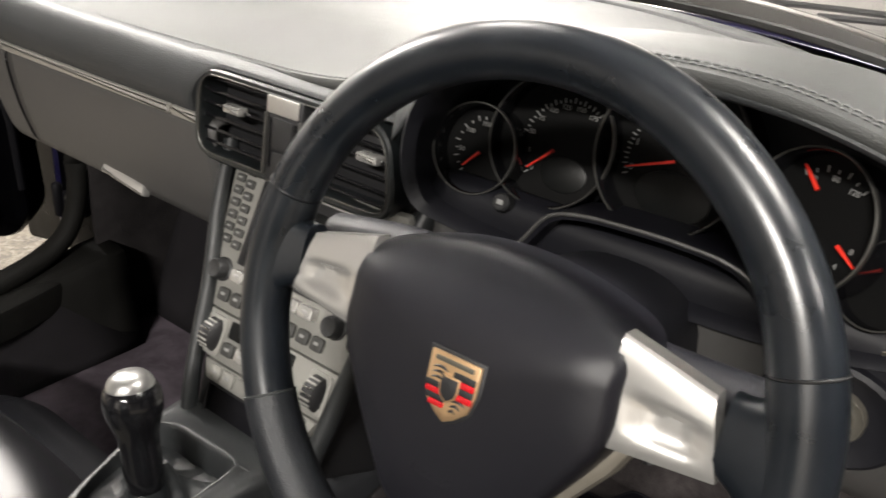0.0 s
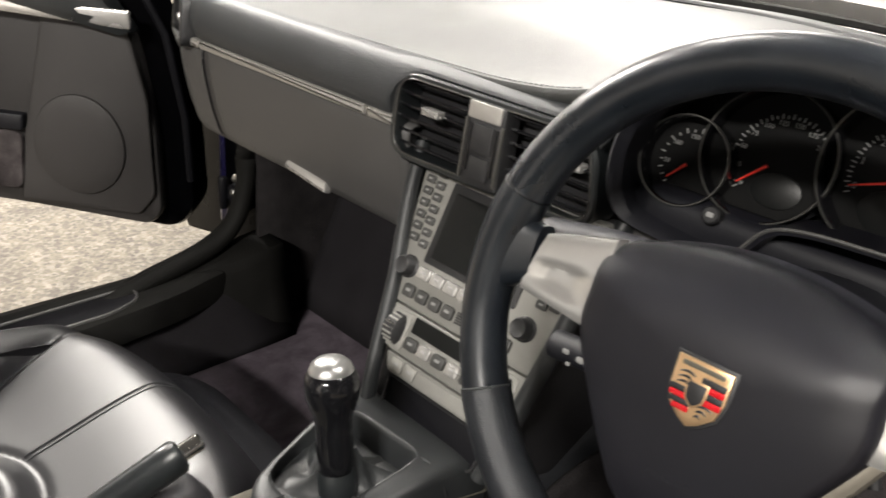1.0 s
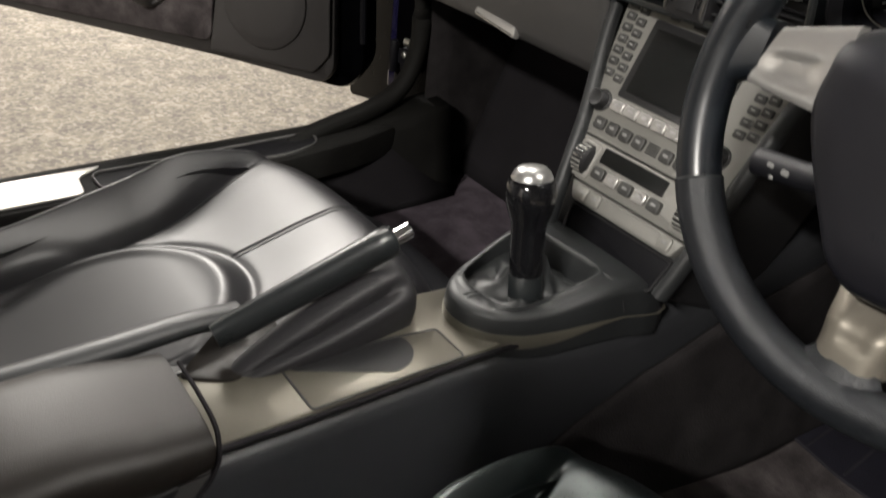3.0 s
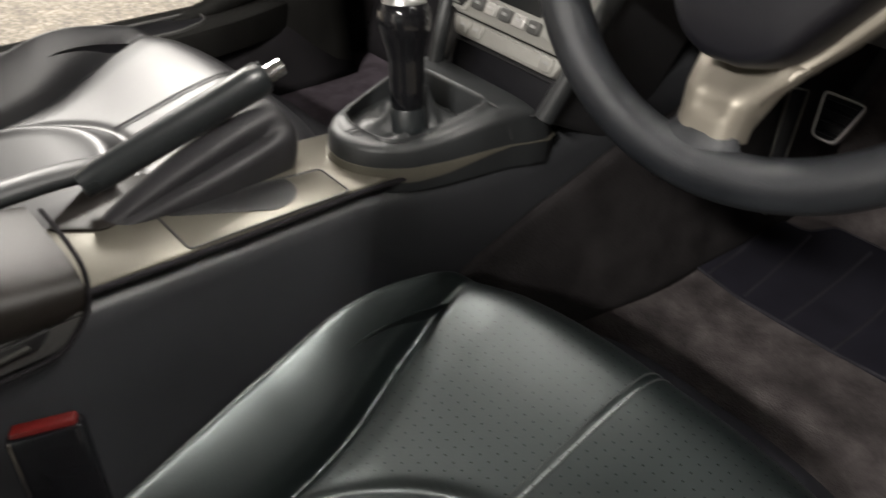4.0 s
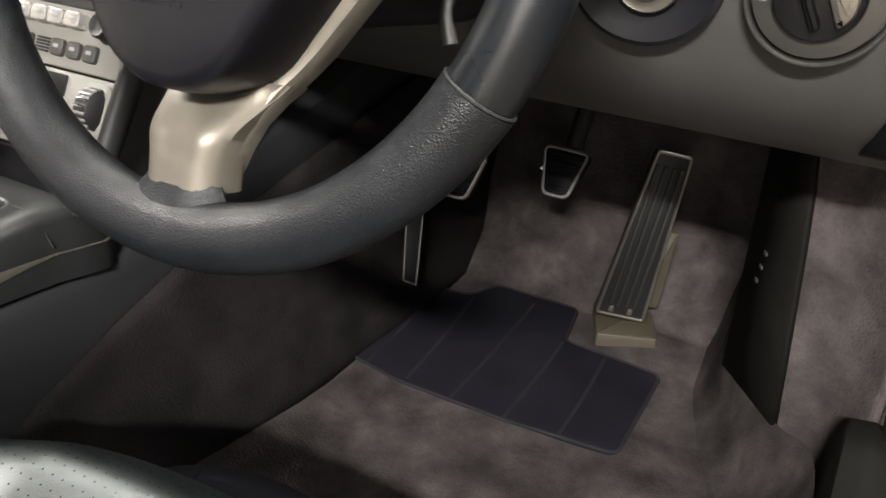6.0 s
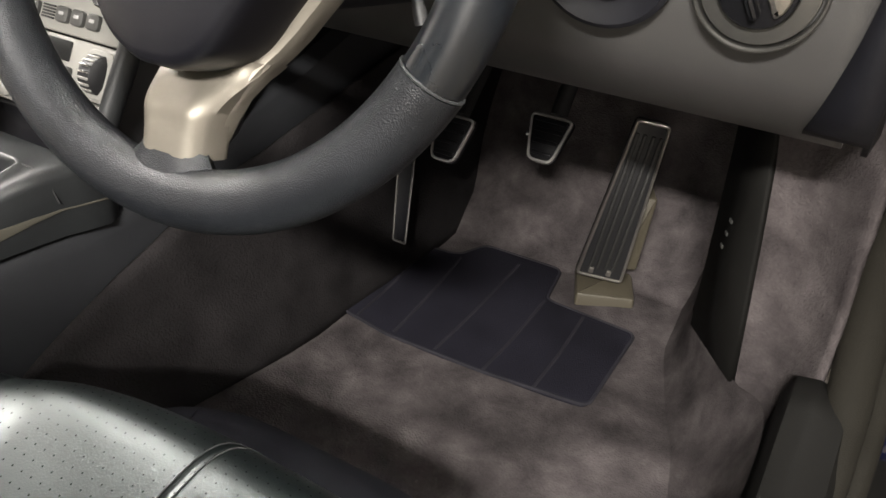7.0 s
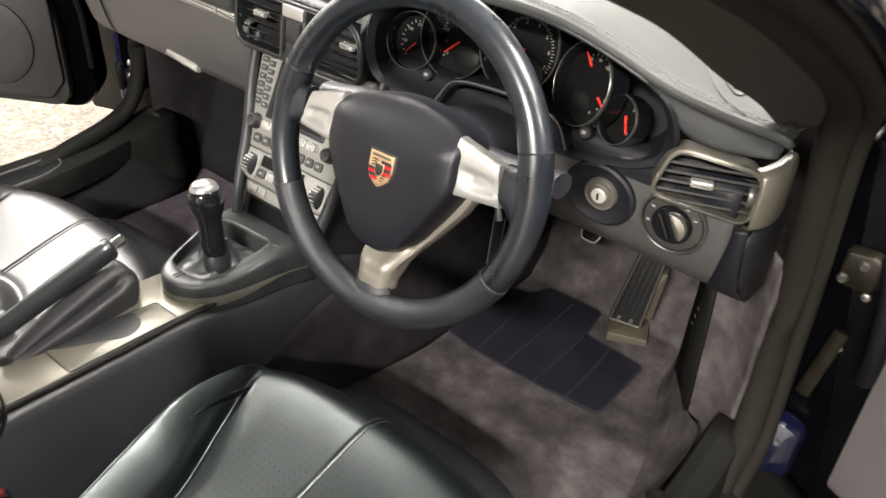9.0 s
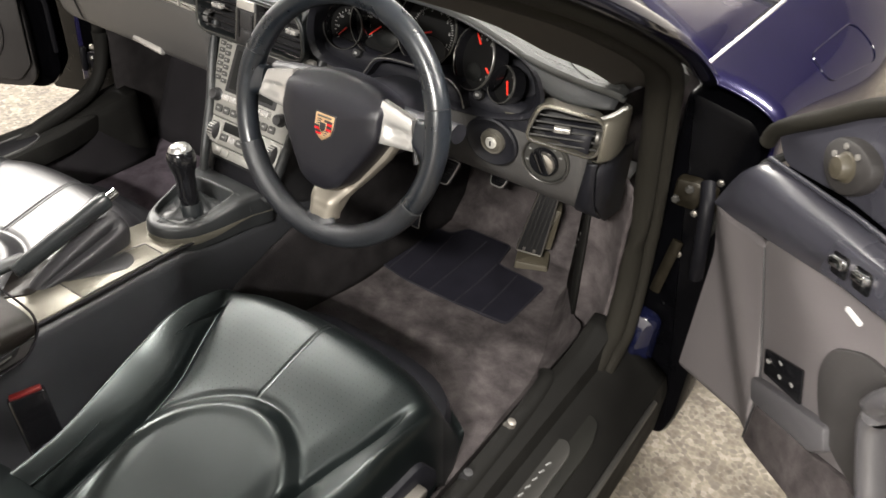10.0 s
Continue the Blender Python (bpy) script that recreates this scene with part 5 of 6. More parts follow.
# shield badge
SH = [(-0.0155, 0.018), (0.0155, 0.018), (0.0155, 0.0), (0.013, -0.011), (0.006, -0.018), (0.0, -0.0215), (-0.006, -0.018), (-0.013, -0.011), (-0.0155, 0.0)]
Bm = W @ pose(0.001, -0.0098, 0.0260) @ Matrix.Diagonal((1.04, 0.94, 1, 1))
bm = bm_new()
slab(bm, [Vector((x * 1.14, y * 1.12)) for x, y in SH], -0.001, 0.0012, Bm, 0.001)
badge_rim = part("badge", bm, BLACK, wheel, "gold shield badge with red and black stripes")
bm = bm_new()
slab(bm, [Vector(p) for p in SH], 0.0012, 0.0030, Bm, 0.0008, dome=0.0006)
part("shield", bm, GOLD, badge_rim)
for x, y, w, h, mt in ((0.0078, 0.0085, 0.0135, 0.0038, BLACK), (0.0078, 0.0046, 0.0135, 0.0038, ENAMEL), (0.0078, 0.0007, 0.0135, 0.0038, BLACK), (0.0078, -0.0032, 0.0135, 0.0038, ENAMEL),
                       (-0.0078, -0.0012, 0.0135, 0.0034, BLACK), (-0.0076, -0.0047, 0.0130, 0.0034, ENAMEL), (-0.0070, -0.0082, 0.0115, 0.0034, BLACK), (-0.0060, -0.0117, 0.0095, 0.0034, ENAMEL)):
    bm = bm_new()
    slab(bm, rect(w, h, 0.0005, 1), 0.0034, 0.0042, Bm @ pose(x, y, 0), 0.0002)
    part("stripe", bm, mt, badge_rim)
for sx, y0 in ((-1, 0.0022), (1, -0.0135)):
    for k in range(3):
        bm = bm_new()
        ln = 0.009 if sx < 0 else 0.0085 - 0.0025 * (2 - k)
        tube(bm, [Bm @ Vector((sx * 0.0028 + sx * ln * t, y0 + 0.0032 * k + 0.0014 * math.sin(t * 3.1), 0.0040)) for t in [j / 6 for j in range(7)]], [0.0003, 0.0006, 0.0008, 0.0008, 0.0007, 0.0005, 0.0003], 5)
        part("antler", bm, BLACK, badge_rim)
bm = bm_new()
slab(bm, [Vector((x * 0.40, y * 0.42 - 0.0005)) for x, y in SH], 0.003, 0.0044, Bm, 0.0004)
part("inner_rim", bm, GOLD, badge_rim)
bm = bm_new()
slab(bm, [Vector((x * 0.32, y * 0.34 - 0.0005)) for x, y in SH], 0.0044, 0.0052, Bm, 0.0004)
part("inner_shield", bm, BLACK, badge_rim)
bm = bm_new()
bar(bm, Bm, 0.024, 0.0028, 0, 0.0145, 0, 0.003, 0.0038)
part("marking", bm, BRONZE, badge_rim)

# ---- steering column ----
column = thing("steering_column", (0.367, 0.15, 0.70), "dark plastic steering column cowl with stalks", "steering column")
bm = bm_new()
rows = []
for i in range(13):
    t = i / 12
    y = 0.028 + 0.24 * t
    c = Vector((0.373, y, 0.722 - 0.045 * t))
    w, h = 0.070 - 0.012 * t, 0.060 - 0.012 * t
    rows.append([c + Vector((w * abs(math.cos(k)) ** 0.8 * (1 if math.cos(k) > 0 else -1), 0, h * abs(math.sin(k)) ** 0.8 * (1 if math.sin(k) > 0 else -1))) for k in [2 * math.pi * j / 28 for j in range(28)]])
fill(bm, rows, around=True, caps=True)
part("cowl", bm, NAVY, column, smooth=60)
ARCH = smooth_path([(0.282, 0.178, 0.716), (0.298, 0.178, 0.740), (0.315, 0.178, 0.762), (0.340, 0.178, 0.770), (0.376, 0.178, 0.773), (0.414, 0.178, 0.774), (0.450, 0.178, 0.771), (0.472, 0.179, 0.757), (0.483, 0.180, 0.732)], 5)
bm = bm_new()
fill(bm, [[p + Vector((0, 0.05, -0.004)) for p in ARCH], [p + Vector((0, 0.012, -0.0005)) for p in ARCH], ARCH, [p.lerp(Vector((0.38, 0.178, 0.71)), 0.05) for p in ARCH], [p.lerp(Vector((0.38, 0.19, 0.71)), 0.07) + Vector((0, 0.012, 0)) for p in ARCH], [p.lerp(Vector((0.38, 0.22, 0.71)), 0.08) + Vector((0, 0.05, 0)) for p in ARCH]])
arch = part("arch", bm, PAD, column, "dark arched surround over the column", smooth=60)
bm = bm_new()
tube(bm, [p + Vector((0, -0.001, 0.001)) for p in ARCH], 0.0016, 6)
part("arch_edge", bm, PANEL, arch, "paler rolled edge")
# dark sheet closing the arch, in place of the shade inside it
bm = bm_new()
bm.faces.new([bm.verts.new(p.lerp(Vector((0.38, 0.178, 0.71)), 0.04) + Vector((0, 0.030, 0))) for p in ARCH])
part("arch_shade", bm, SHADE, arch, modifiers=[("SOLIDIFY", {"thickness": 0.003, "offset": 0})])


def stalk(pts, r, flat, marks, sm):
    bm = bm_new()
    tube(bm, smooth_path(pts, 5), r, 12, flat=flat)
    s = part("stalk", bm, NAVY, column, "dark stalk with white symbols")
    for p, w, h in marks:
        bm = bm_new()
        bar(bm, sm @ pose(*p), w, h, 0, 0, 0)
        part("symbol", bm, PRINT, s)
    return s


stalk([(0.42, 0.085, 0.74), (0.48, 0.076, 0.746), (0.545, 0.068, 0.755)], 0.017, 0.8, [((0.028 - 0.016, 0.0, 0.0), 0.007, 0.004), ((0.012, -0.012, 0.0), 0.007, 0.004)], pose(0.512, 0.0535, 0.752, 84, 0, 0))
stalk([(0.31, 0.10, 0.66), (0.26, 0.10, 0.648), (0.203, 0.10, 0.641)], 0.013, 0.9, [((0.0, 0.003, 0), 0.006, 0.004), ((0.014, 0.002, 0), 0.007, 0.005), ((0.004, -0.006, 0), 0.004, 0.003)], pose(0.222, 0.0868, 0.645, 84, 0, 0))
stalk([(0.31, 0.105, 0.745), (0.25, 0.10, 0.746), (0.18, 0.098, 0.735)], 0.014, 0.6, [], Matrix())
bm = bm_new()
tube(bm, smooth_path([(0.437, 0.14, 0.685), (0.440, 0.12, 0.668), (0.447, 0.115, 0.650)], 5), [0.0045] * 5 + [0.004] * 3 + [0.0045] * 3, 10)
part("release_lever", bm, BLACK, column)

# ---- ignition and light switches ----
ign = thing("ignition_lock", (0.527, 0.205, 0.688), "silver ignition lock in a dark round surround", "ignition lock")
IM = pose(0.527, 0.1985, 0.687, 96, 0, 0)
bm = bm_new()
rows = [[IM @ Vector((ax * r_ * math.cos(t), r_ * math.sin(t), z)) for t in [2 * math.pi * k / 36 for k in range(36)]] for r_, z, ax in ((0.040, -0.004, 1.15), (0.040, 0.003, 1.15), (0.037, 0.005, 1.15), (0.033, 0.002, 1.12), (0.026, -0.002, 1.0), (0.0, -0.002, 1))]
fill(bm, rows, around=True)
part("surround", bm, NAVY, ign)
bm = bm_new()
lathe(bm, [(0.0205, -0.004), (0.0205, 0.003), (0.0195, 0.0045), (0.0165, 0.003), (0.0135, 0.0035), (0.0125, 0.0055), (0, 0.0055)], IM @ pose(0.002, 0, 0), 36)
part("lock_ring", bm, LOCKRING, ign, "dull bronze ring")
bm = bm_new()
lathe(bm, [(0.0095, 0), (0.0095, 0.007), (0.0085, 0.0085), (0, 0.0085)], IM @ pose(0.002, 0, 0), 24)
lk = part("lock_face", bm, LOCK, ign)
bm = bm_new()
bar(bm, IM @ pose(0.002, 0, 0), 0.0028, 0.009, 0, 0, 0, 0.0085, 0.0092)
part("key_slot", bm, BLACK, lk)
lsw = thing("light_switch", (0.622, 0.2, 0.69), "round light switch with silver ring and black knob", "light switch")
LM = pose(0.6215, 0.1975, 0.6895, 96, 0, 3)
bm = bm_new()
ring(bm, 0.039, 0.036, -0.004, 0.005, LM, 48)
part("outer_ring", bm, DULL, lsw)
bm = bm_new()
lathe(bm, [(0.035, -0.004), (0.034, 0.003), (0.024, 0.0045), (0, 0.0045)], LM, 40)
dial_ring = part("dial", bm, DULL, lsw)
bm = bm_new()
lathe(bm, [(0.0235, 0), (0.0235, 0.008), (0.022, 0.010), (0, 0.010)], LM, 36)
kb = part("knob", bm, GLOSS, lsw)
bm = bm_new()
slab(bm, rounded([Vector((0.004, -0.0185))] + [Vector((0.001 + 0.019 * math.cos(q), 0.019 * math.sin(q))) for q in [radians(-66 + 12 * k) for k in range(12)]] + [Vector((0.004, 0.0185))], 0.002, 2), 0.010, 0.016, LM @ pose(0, 0, 0, 0, 0, 26), 0.004)
part("grip", bm, METAL, kb, "bright half-round grip")
bm = bm_new()
slab(bm, rect(0.006, 0.036, 0.003), 0.010, 0.017, LM @ pose(-0.006, 0, 0, 0, 0, 26), 0.003)
part("grip", bm, GLOSS, kb)
for deg in (150, 190, 95, 60, 30):
    bm = bm_new()
    bar(bm, LM, 0.0042, 0.0025, 0.0285 * math.cos(radians(deg)), 0.0285 * math.sin(radians(deg)), 0, 0.0043, 0.0052)
    part("symbol", bm, PRINT, dial_ring)
# ---- centre console ----
console = thing("centre_console", (0.05, -0.2, 0.43), "low dark centre console with tray and armrest", "centre console")
bm = bm_new()
slab(bm, rounded([(0.0, -0.345), (0.0925, -0.345), (0.0965, -0.262), (0.0985, -0.10), (0.101, -0.02), (0.0, -0.02), (-0.01, -0.10), (-0.012, -0.262)], 0.008), 0.428, 0.437, None, 0.004)
part("console_top", bm, BRONZE, console, "bronze-grey console top")
bm = bm_new()
slab(bm, rounded([(0.026, -0.256), (0.0930, -0.256), (0.0972, -0.104), (0.052, -0.104)], 0.004), 0.434, 0.4376, None, 0.0008)
tray = part("tray", bm, BRONZE, console, "bronze-grey tray lid")
# flat black patch on the lid, painting the dark depth of a well
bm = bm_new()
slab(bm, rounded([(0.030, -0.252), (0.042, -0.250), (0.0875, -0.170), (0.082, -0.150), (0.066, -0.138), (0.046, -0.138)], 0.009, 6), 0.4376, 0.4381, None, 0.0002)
part("well_shade", bm, BLACK, tray)
bm = bm_new()
tube(bm, [Vector((p.x, p.y, 0.4372)) for p in rounded([(0.025, -0.257), (0.0938, -0.257), (0.0980, -0.103), (0.051, -0.103)], 0.005)], 0.0012, 6, closed=True)
part("gap", bm, BLACK, console)
bm = bm_new()
tube(bm, smooth_path([(0.0945, -0.345, 0.4335), (0.0985, -0.262, 0.4335), (0.1005, -0.18, 0.4335), (0.1012, -0.10, 0.4335), (0.106, -0.045, 0.434)], 6), 0.0028, 8)
part("edge_gap", bm, DARKPILE, console, "dark gap along the edge")
arm = thing("armrest_box", (0.05, -0.45, 0.40), "padded dark armrest lid with a side catch", "armrest")
bm = bm_new()
rows = []
for i in range(10):
    t = i / 9
    y = -0.345 - 0.40 * t
    lift = 0.014 * ease(0, 0.25, t)
    f = 0.94 + 0.06 * ease(0, 0.06, t)
    rows.append([(0.045 + 0.070 * f * math.copysign(abs(math.cos(k)) ** 0.55, math.cos(k)), y, 0.438 + lift + (0.026 + 0.006 * t) * f * math.copysign(abs(math.sin(k)) ** 0.7, math.sin(k))) for k in [2 * math.pi * j / 28 for j in range(28)]])
fill(bm, rows, around=True, caps=True)
part("lid", bm, ARM, arm, "brown-black padded lid", smooth=60)
bm = bm_new()
slab(bm, rounded([(-0.75, 0.40), (-0.37, 0.405), (-0.346, 0.435), (-0.75, 0.435)], 0.01), -0.02, 0.112, Matrix(((0, 0, 1, 0), (1, 0, 0, 0), (0, 1, 0, 0), (0, 0, 0, 1))), 0.004)
box = part("box", bm, PANEL, arm)
bm = bm_new()
slab(bm, rounded([(-0.44, 0.413), (-0.385, 0.418), (-0.375, 0.432), (-0.435, 0.427)], 0.006), 0.112, 0.1145, Matrix(((0, 0, 1, 0), (1, 0, 0, 0), (0, 1, 0, 0), (0, 0, 0, 1))), 0.001)
catch = part("catch", bm, BLACK, arm)
bm = bm_new()
tube(bm, smooth_path([(0.020, -0.340, 0.468), (0.060, -0.340, 0.468), (0.098, -0.341, 0.463), (0.111, -0.344, 0.448), (0.113, -0.347, 0.437), (0.1135, -0.357, 0.420), (0.1135, -0.377, 0.405), (0.1135, -0.42, 0.402), (0.1135, -0.55, 0.400), (0.1135, -0.74, 0.398)], 5), 0.0020, 6)
part("gap", bm, DARKPILE, arm, "black gap round the box")
bm = bm_new()
slab(bm, rect(0.026, 0.0032, 0.0015), 0, 0.003, Matrix(((0, 0, 1, 0.1145), (1, 0, 0, -0.405), (0, 1, 0, 0.4225), (0, 0, 0, 1))) @ pose(0, 0, 0, 0, 0, 6), 0.001)
part("catch_bar", bm, DULL, catch, "small silver catch bar")
# seat belt buckle beside the tunnel
bk = thing("belt_buckle", (0.15, -0.40, 0.25), "black seat belt buckle with a red push button", "belt buckle")
BKM = pose(0.153, -0.405, 0.384, 6, -14, -25)
bm = bm_new()
slab(bm, rect(0.020, 0.052, 0.006), -0.10, 0.0, BKM, 0.004)
part("body", bm, GLOSS, bk)
bm = bm_new()
slab(bm, rect(0.014, 0.044, 0.003), 0, 0.004, BKM, 0.002)
part("button", bm, BUCKLE, bk, "red button")

# ---- gear lever ----
gear = thing("gear_lever", (0.055, 0.0, 0.44), "gear lever with black and chrome knob and leather gaiter", "gear lever")
BASE = [(0.010, -0.058), (0.032, -0.082), (0.066, -0.084), (0.098, -0.062), (0.118, -0.02), (0.132, 0.06), (0.142, 0.12), (0.05, 0.14), (-0.03, 0.12), (-0.020, 0.04), (-0.004, -0.02)]
bm = bm_new()
c0 = Vector((0.052, 0.02, 0))
hole = smooth_path([(x, y, 0) for x, y in ((0.016, -0.044), (0.030, -0.055), (0.055, -0.058), (0.082, -0.053), (0.094, -0.036), (0.097, 0.0), (0.1015, 0.045), (0.094, 0.058), (0.050, 0.056), (0.012, 0.052), (-0.005, 0.036), (0.004, -0.010))], 6, True)


def polar(points, n=60):
    """Points of a loop by even angles round c0."""
    ang = sorted((math.atan2(p.y - c0.y, p.x - c0.x), p) for p in points)
    out = []
    for i in range(n):
        a = -math.pi + 2 * math.pi * i / n
        best = min(range(len(ang)), key=lambda j: abs(((ang[j][0] - a + math.pi) % (2 * math.pi)) - math.pi))
        d = (ang[best][1] - c0).length
        out.append(Vector((c0.x + d * math.cos(a), c0.y + d * math.sin(a), 0)))
    return out


PB, PH = polar(smooth_path([(x, y, 0) for x, y in BASE], 20, True)), polar(smooth_path([p for p in hole], 3, True))


def blend(f, z, g=0.0):
    return [Vector((a.x + (b.x - a.x) * f, a.y + (b.y - a.y) * f, z + g * ease(-0.06, 0.09, a.y))) for a, b in zip(PB, PH)]


fill(bm, [blend(0.03, 0.420), blend(0.03, 0.444), blend(0.06, 0.4505, 0.002), blend(0.13, 0.460, 0.010), blend(0.22, 0.4635, 0.0135), blend(0.50, 0.4655, 0.0145), blend(0.84, 0.4655, 0.0145), blend(0.93, 0.4688, 0.015), blend(0.98, 0.4685, 0.015), blend(1.01, 0.4655, 0.014), blend(1.05, 0.455, 0.008), blend(1.10, 0.444, 0.002)], around=True)
part("gaiter_surround", bm, COLLAR, gear, "black leather collar", smooth=60)
bm = bm_new()
tube(bm, smooth_path([(0.098, 0.058, 0.4825), (0.112, 0.062, 0.4795), (0.126, 0.064, 0.470), (0.1335, 0.066, 0.452)], 4), 0.0010, 5)
part("collar_seam", bm, BLACK, gear)
for k in (-0.003, 0.003):
    bm = bm_new()
    tube(bm, smooth_path([(0.056 + k, -0.0585, 0.4690), (0.053 + k, -0.068, 0.4668), (0.050 + k, -0.076, 0.4615), (0.049 + k, -0.0795, 0.452)], 4), 0.0008, 5)
    part("collar_seam", bm, STITCH, gear)
bm = bm_new()
low = [Vector((p.x, p.y, 0.4455 - 0.015 * (1 - ease(-0.04, 0.09, p.y)))) for p in PB]
fill(bm, [low, blend(0.0, 0.4445), blend(0.02, 0.4458), blend(0.05, 0.4458)], around=True)
part("base_trim", bm, BRONZE, gear, "bronze-grey trim ring", smooth=60)
bm = bm_new()
rows = []
sb = Vector((0.064, -0.006, 0))
for i, (f, z) in enumerate(((1.03, 0.456), (0.85, 0.456), (0.65, 0.459), (0.5, 0.464), (0.40, 0.472), (0.33, 0.484), (0.27, 0.492), (0.22, 0.499))):
    rows.append([Vector((sb.x + (p.x - sb.x) * f, sb.y + (p.y - sb.y) * f, z + 0.007 * (1 - abs(2 * f - 1)) * math.sin(j * 0.72 + f * 9) + 0.003 * noise.noise((j * 0.3, f * 5, 9)))) for j, p in enumerate(PH)])
fill(bm, rows, around=True, caps=True)
part("gaiter", bm, COLLAR, gear, "folded black leather gaiter", smooth=60)
GM = look((0.050, -0.008, 0.584), (0.067, -0.012, 0.48))
bm = bm_new()
lathe(bm, [(0.013, -0.112), (0.0155, -0.108), (0.0168, -0.085), (0.0168, -0.058), (0.0180, -0.048), (0.0212, -0.039), (0.0238, -0.029), (0.0246, -0.020), (0.0236, -0.012), (0.0212, -0.007), (0.0190, -0.005)], GM, 28)
shaft = part("knob", bm, GLOSS, gear, "gloss black pear-shaped knob")
bm = bm_new()
lathe(bm, [(0.0200, -0.0078), (0.0198, -0.005), (0.0175, 0.0002), (0.0135, 0.0040), (0.007, 0.0058), (0.0, 0.0063)], GM, 28)
part("cap", bm, CAP, shaft, "bright metal cap")
bm = bm_new()
lathe(bm, [(0.018, -0.125), (0.017, -0.105), (0.0135, -0.098)], GM, 20)
part("collar", bm, LEATHER, gear)

# thin dark plate laid over this corner of the console top
bm = bm_new()
slab(bm, rounded([(0.004, -0.338), (-0.043, -0.284), (-0.030, -0.228), (0.012, -0.258), (0.032, -0.298)], 0.010), 0.434, 0.4392, None, 0.0015)
part("lever_plate", bm, ARM, console, "brown-black padded base beside the lever")
bm = bm_new()
tube(bm, smooth_path([(-0.043, -0.262, 0.450), (-0.040, -0.310, 0.456), (-0.034, -0.40, 0.458), (-0.033, -0.60, 0.458)], 5), 0.014, 12, flat=0.7)
part("side_rail", bm, COLLAR, console, "dark padded edge of the console", smooth=60)

# ---- handbrake ----
hb = thing("handbrake", (0.0, -0.25, 0.43), "black leather handbrake lever with a silver button, released", "handbrake")
ax0, ax1 = Vector((-0.004, -0.300, 0.462)), Vector((0.006, -0.128, 0.520))
bm = bm_new()
tube(bm, [ax0, ax0.lerp(ax1, 0.1), ax0.lerp(ax1, 0.5), ax0.lerp(ax1, 0.9), ax0.lerp(ax1, 0.98), ax1], [0.010, 0.012, 0.0132, 0.0142, 0.0142, 0.011], 16, flat=1.15)
part("grip", bm, LEATHER, hb, smooth=60)
bm = bm_new()
tube(bm, [ax1 - (ax1 - ax0) * 0.01, ax1 + (ax1 - ax0) * 0.03, ax1 + (ax1 - ax0) * 0.095, ax1 + (ax1 - ax0) * 0.105], [0.0078, 0.008, 0.008, 0.006], 14)
part("button", bm, CHROME, hb, "silver push button")
bm = bm_new()
tube(bm, [ax0.lerp(ax1, 0.05) + Vector((0, 0, 0.0138)), ax0.lerp(ax1, 0.97) + Vector((0, 0, 0.016))], 0.0012, 6)
part("grip_seam", bm, STITCH, hb)
bm = bm_new()
rows = []
for i in range(27):
    t = i / 26
    c = Vector((0.020, -0.318, 0.430)).lerp(Vector((0.004, -0.105, 0.462)), t)
    h = 0.004 + 0.040 * math.sin(min(t * 1.75, 1.57)) * math.sqrt(max(1 - ease(0.86, 1.0, t) ** 2, 0.05))
    w = (0.010 + 0.022 * math.sin(min(t * 2.2, 1.57))) * math.sqrt(max(1 - 0.8 * ease(0.90, 1.0, t) ** 2, 0.05))
    row = []
    for j in range(48):
        k = 2 * math.pi * j / 48
        fold = 0.34 * math.exp(-((k - 0.75) / 0.15) ** 2) - 0.10 * math.exp(-((k - 0.35) / 0.20) ** 2)
        f = 1 - fold * math.sin(min(t * 3, 1.57)) * (1 - ease(0.78, 0.96, t))
        row.append(c + Vector((w * f * math.cos(k), 0, h * f * math.sin(k) - 0.006)))
    rows.append(row)
fill(bm, rows, around=True, caps=True)
part("gaiter", bm, SOFT, hb, "soft folded black leather gaiter", smooth=60)


# ---- seats ----
def seam_x(y, x=0.0):
    """Half width of the flat middle, y backwards from the front edge (negative)."""
    return curve(-y, [(-0.07, 0.20), (0.0, 0.194), (0.07, 0.184), (0.15, 0.166), (0.235, 0.140), (0.33, 0.122), (0.45, 0.110), (0.56, 0.105)]) + (0.02 if x > 0 else 0)


def half_width(d, x=0.0):
    return curve(d, [(-0.07, 0.178), (0.0, 0.196), (0.06, 0.203), (0.14, 0.205), (0.24, 0.199), (0.34, 0.178), (0.44, 0.155), (0.56, 0.145)]) + (0.03 if x > 0 else 0)


def panel_r(x, d):
    return math.hypot((x - 0.025) / 0.155, (d - 0.39) / 0.19)


def cushion_z(x, y):
    """Height of the seat's top, x from its middle line, y backwards from its front edge (negative)."""
    d = -y
    side = abs(x)
    sx, hw = seam_x(y, x), max(half_width(d, x), seam_x(y, x) + 0.012)
    z = 0.390 - 0.044 * ease(0.03, 0.27, d) - 0.02 * ease(0.2, 0.5, d)
    # side bolsters: a roll with a sloping inner face, cut off from the middle by a crease
    t = (side - sx) / (hw - sx)
    if t > 0:
        h = (0.055 if x < 0 else 0.050) * ease(-0.005 if x < 0 else 0.02, 0.20, d)
        z += h * (0.75 * min(t / 0.88, 1.0) + 0.25 * math.sin(min(t / 0.80, 1.0) * math.pi / 2)) - 0.4 * h * max(t - 0.80, 0) ** 2 / 0.08
    z -= 0.015 * math.exp(-((side - sx) / 0.0068) ** 2) * ease(0.03, 0.13, d)
    z += 0.004 * ease(0.0, 0.05, sx - side) - 0.004
    # front and side rolls
    z -= 0.125 * (1 - ease(-0.06, 0.085, d)) ** 2.2
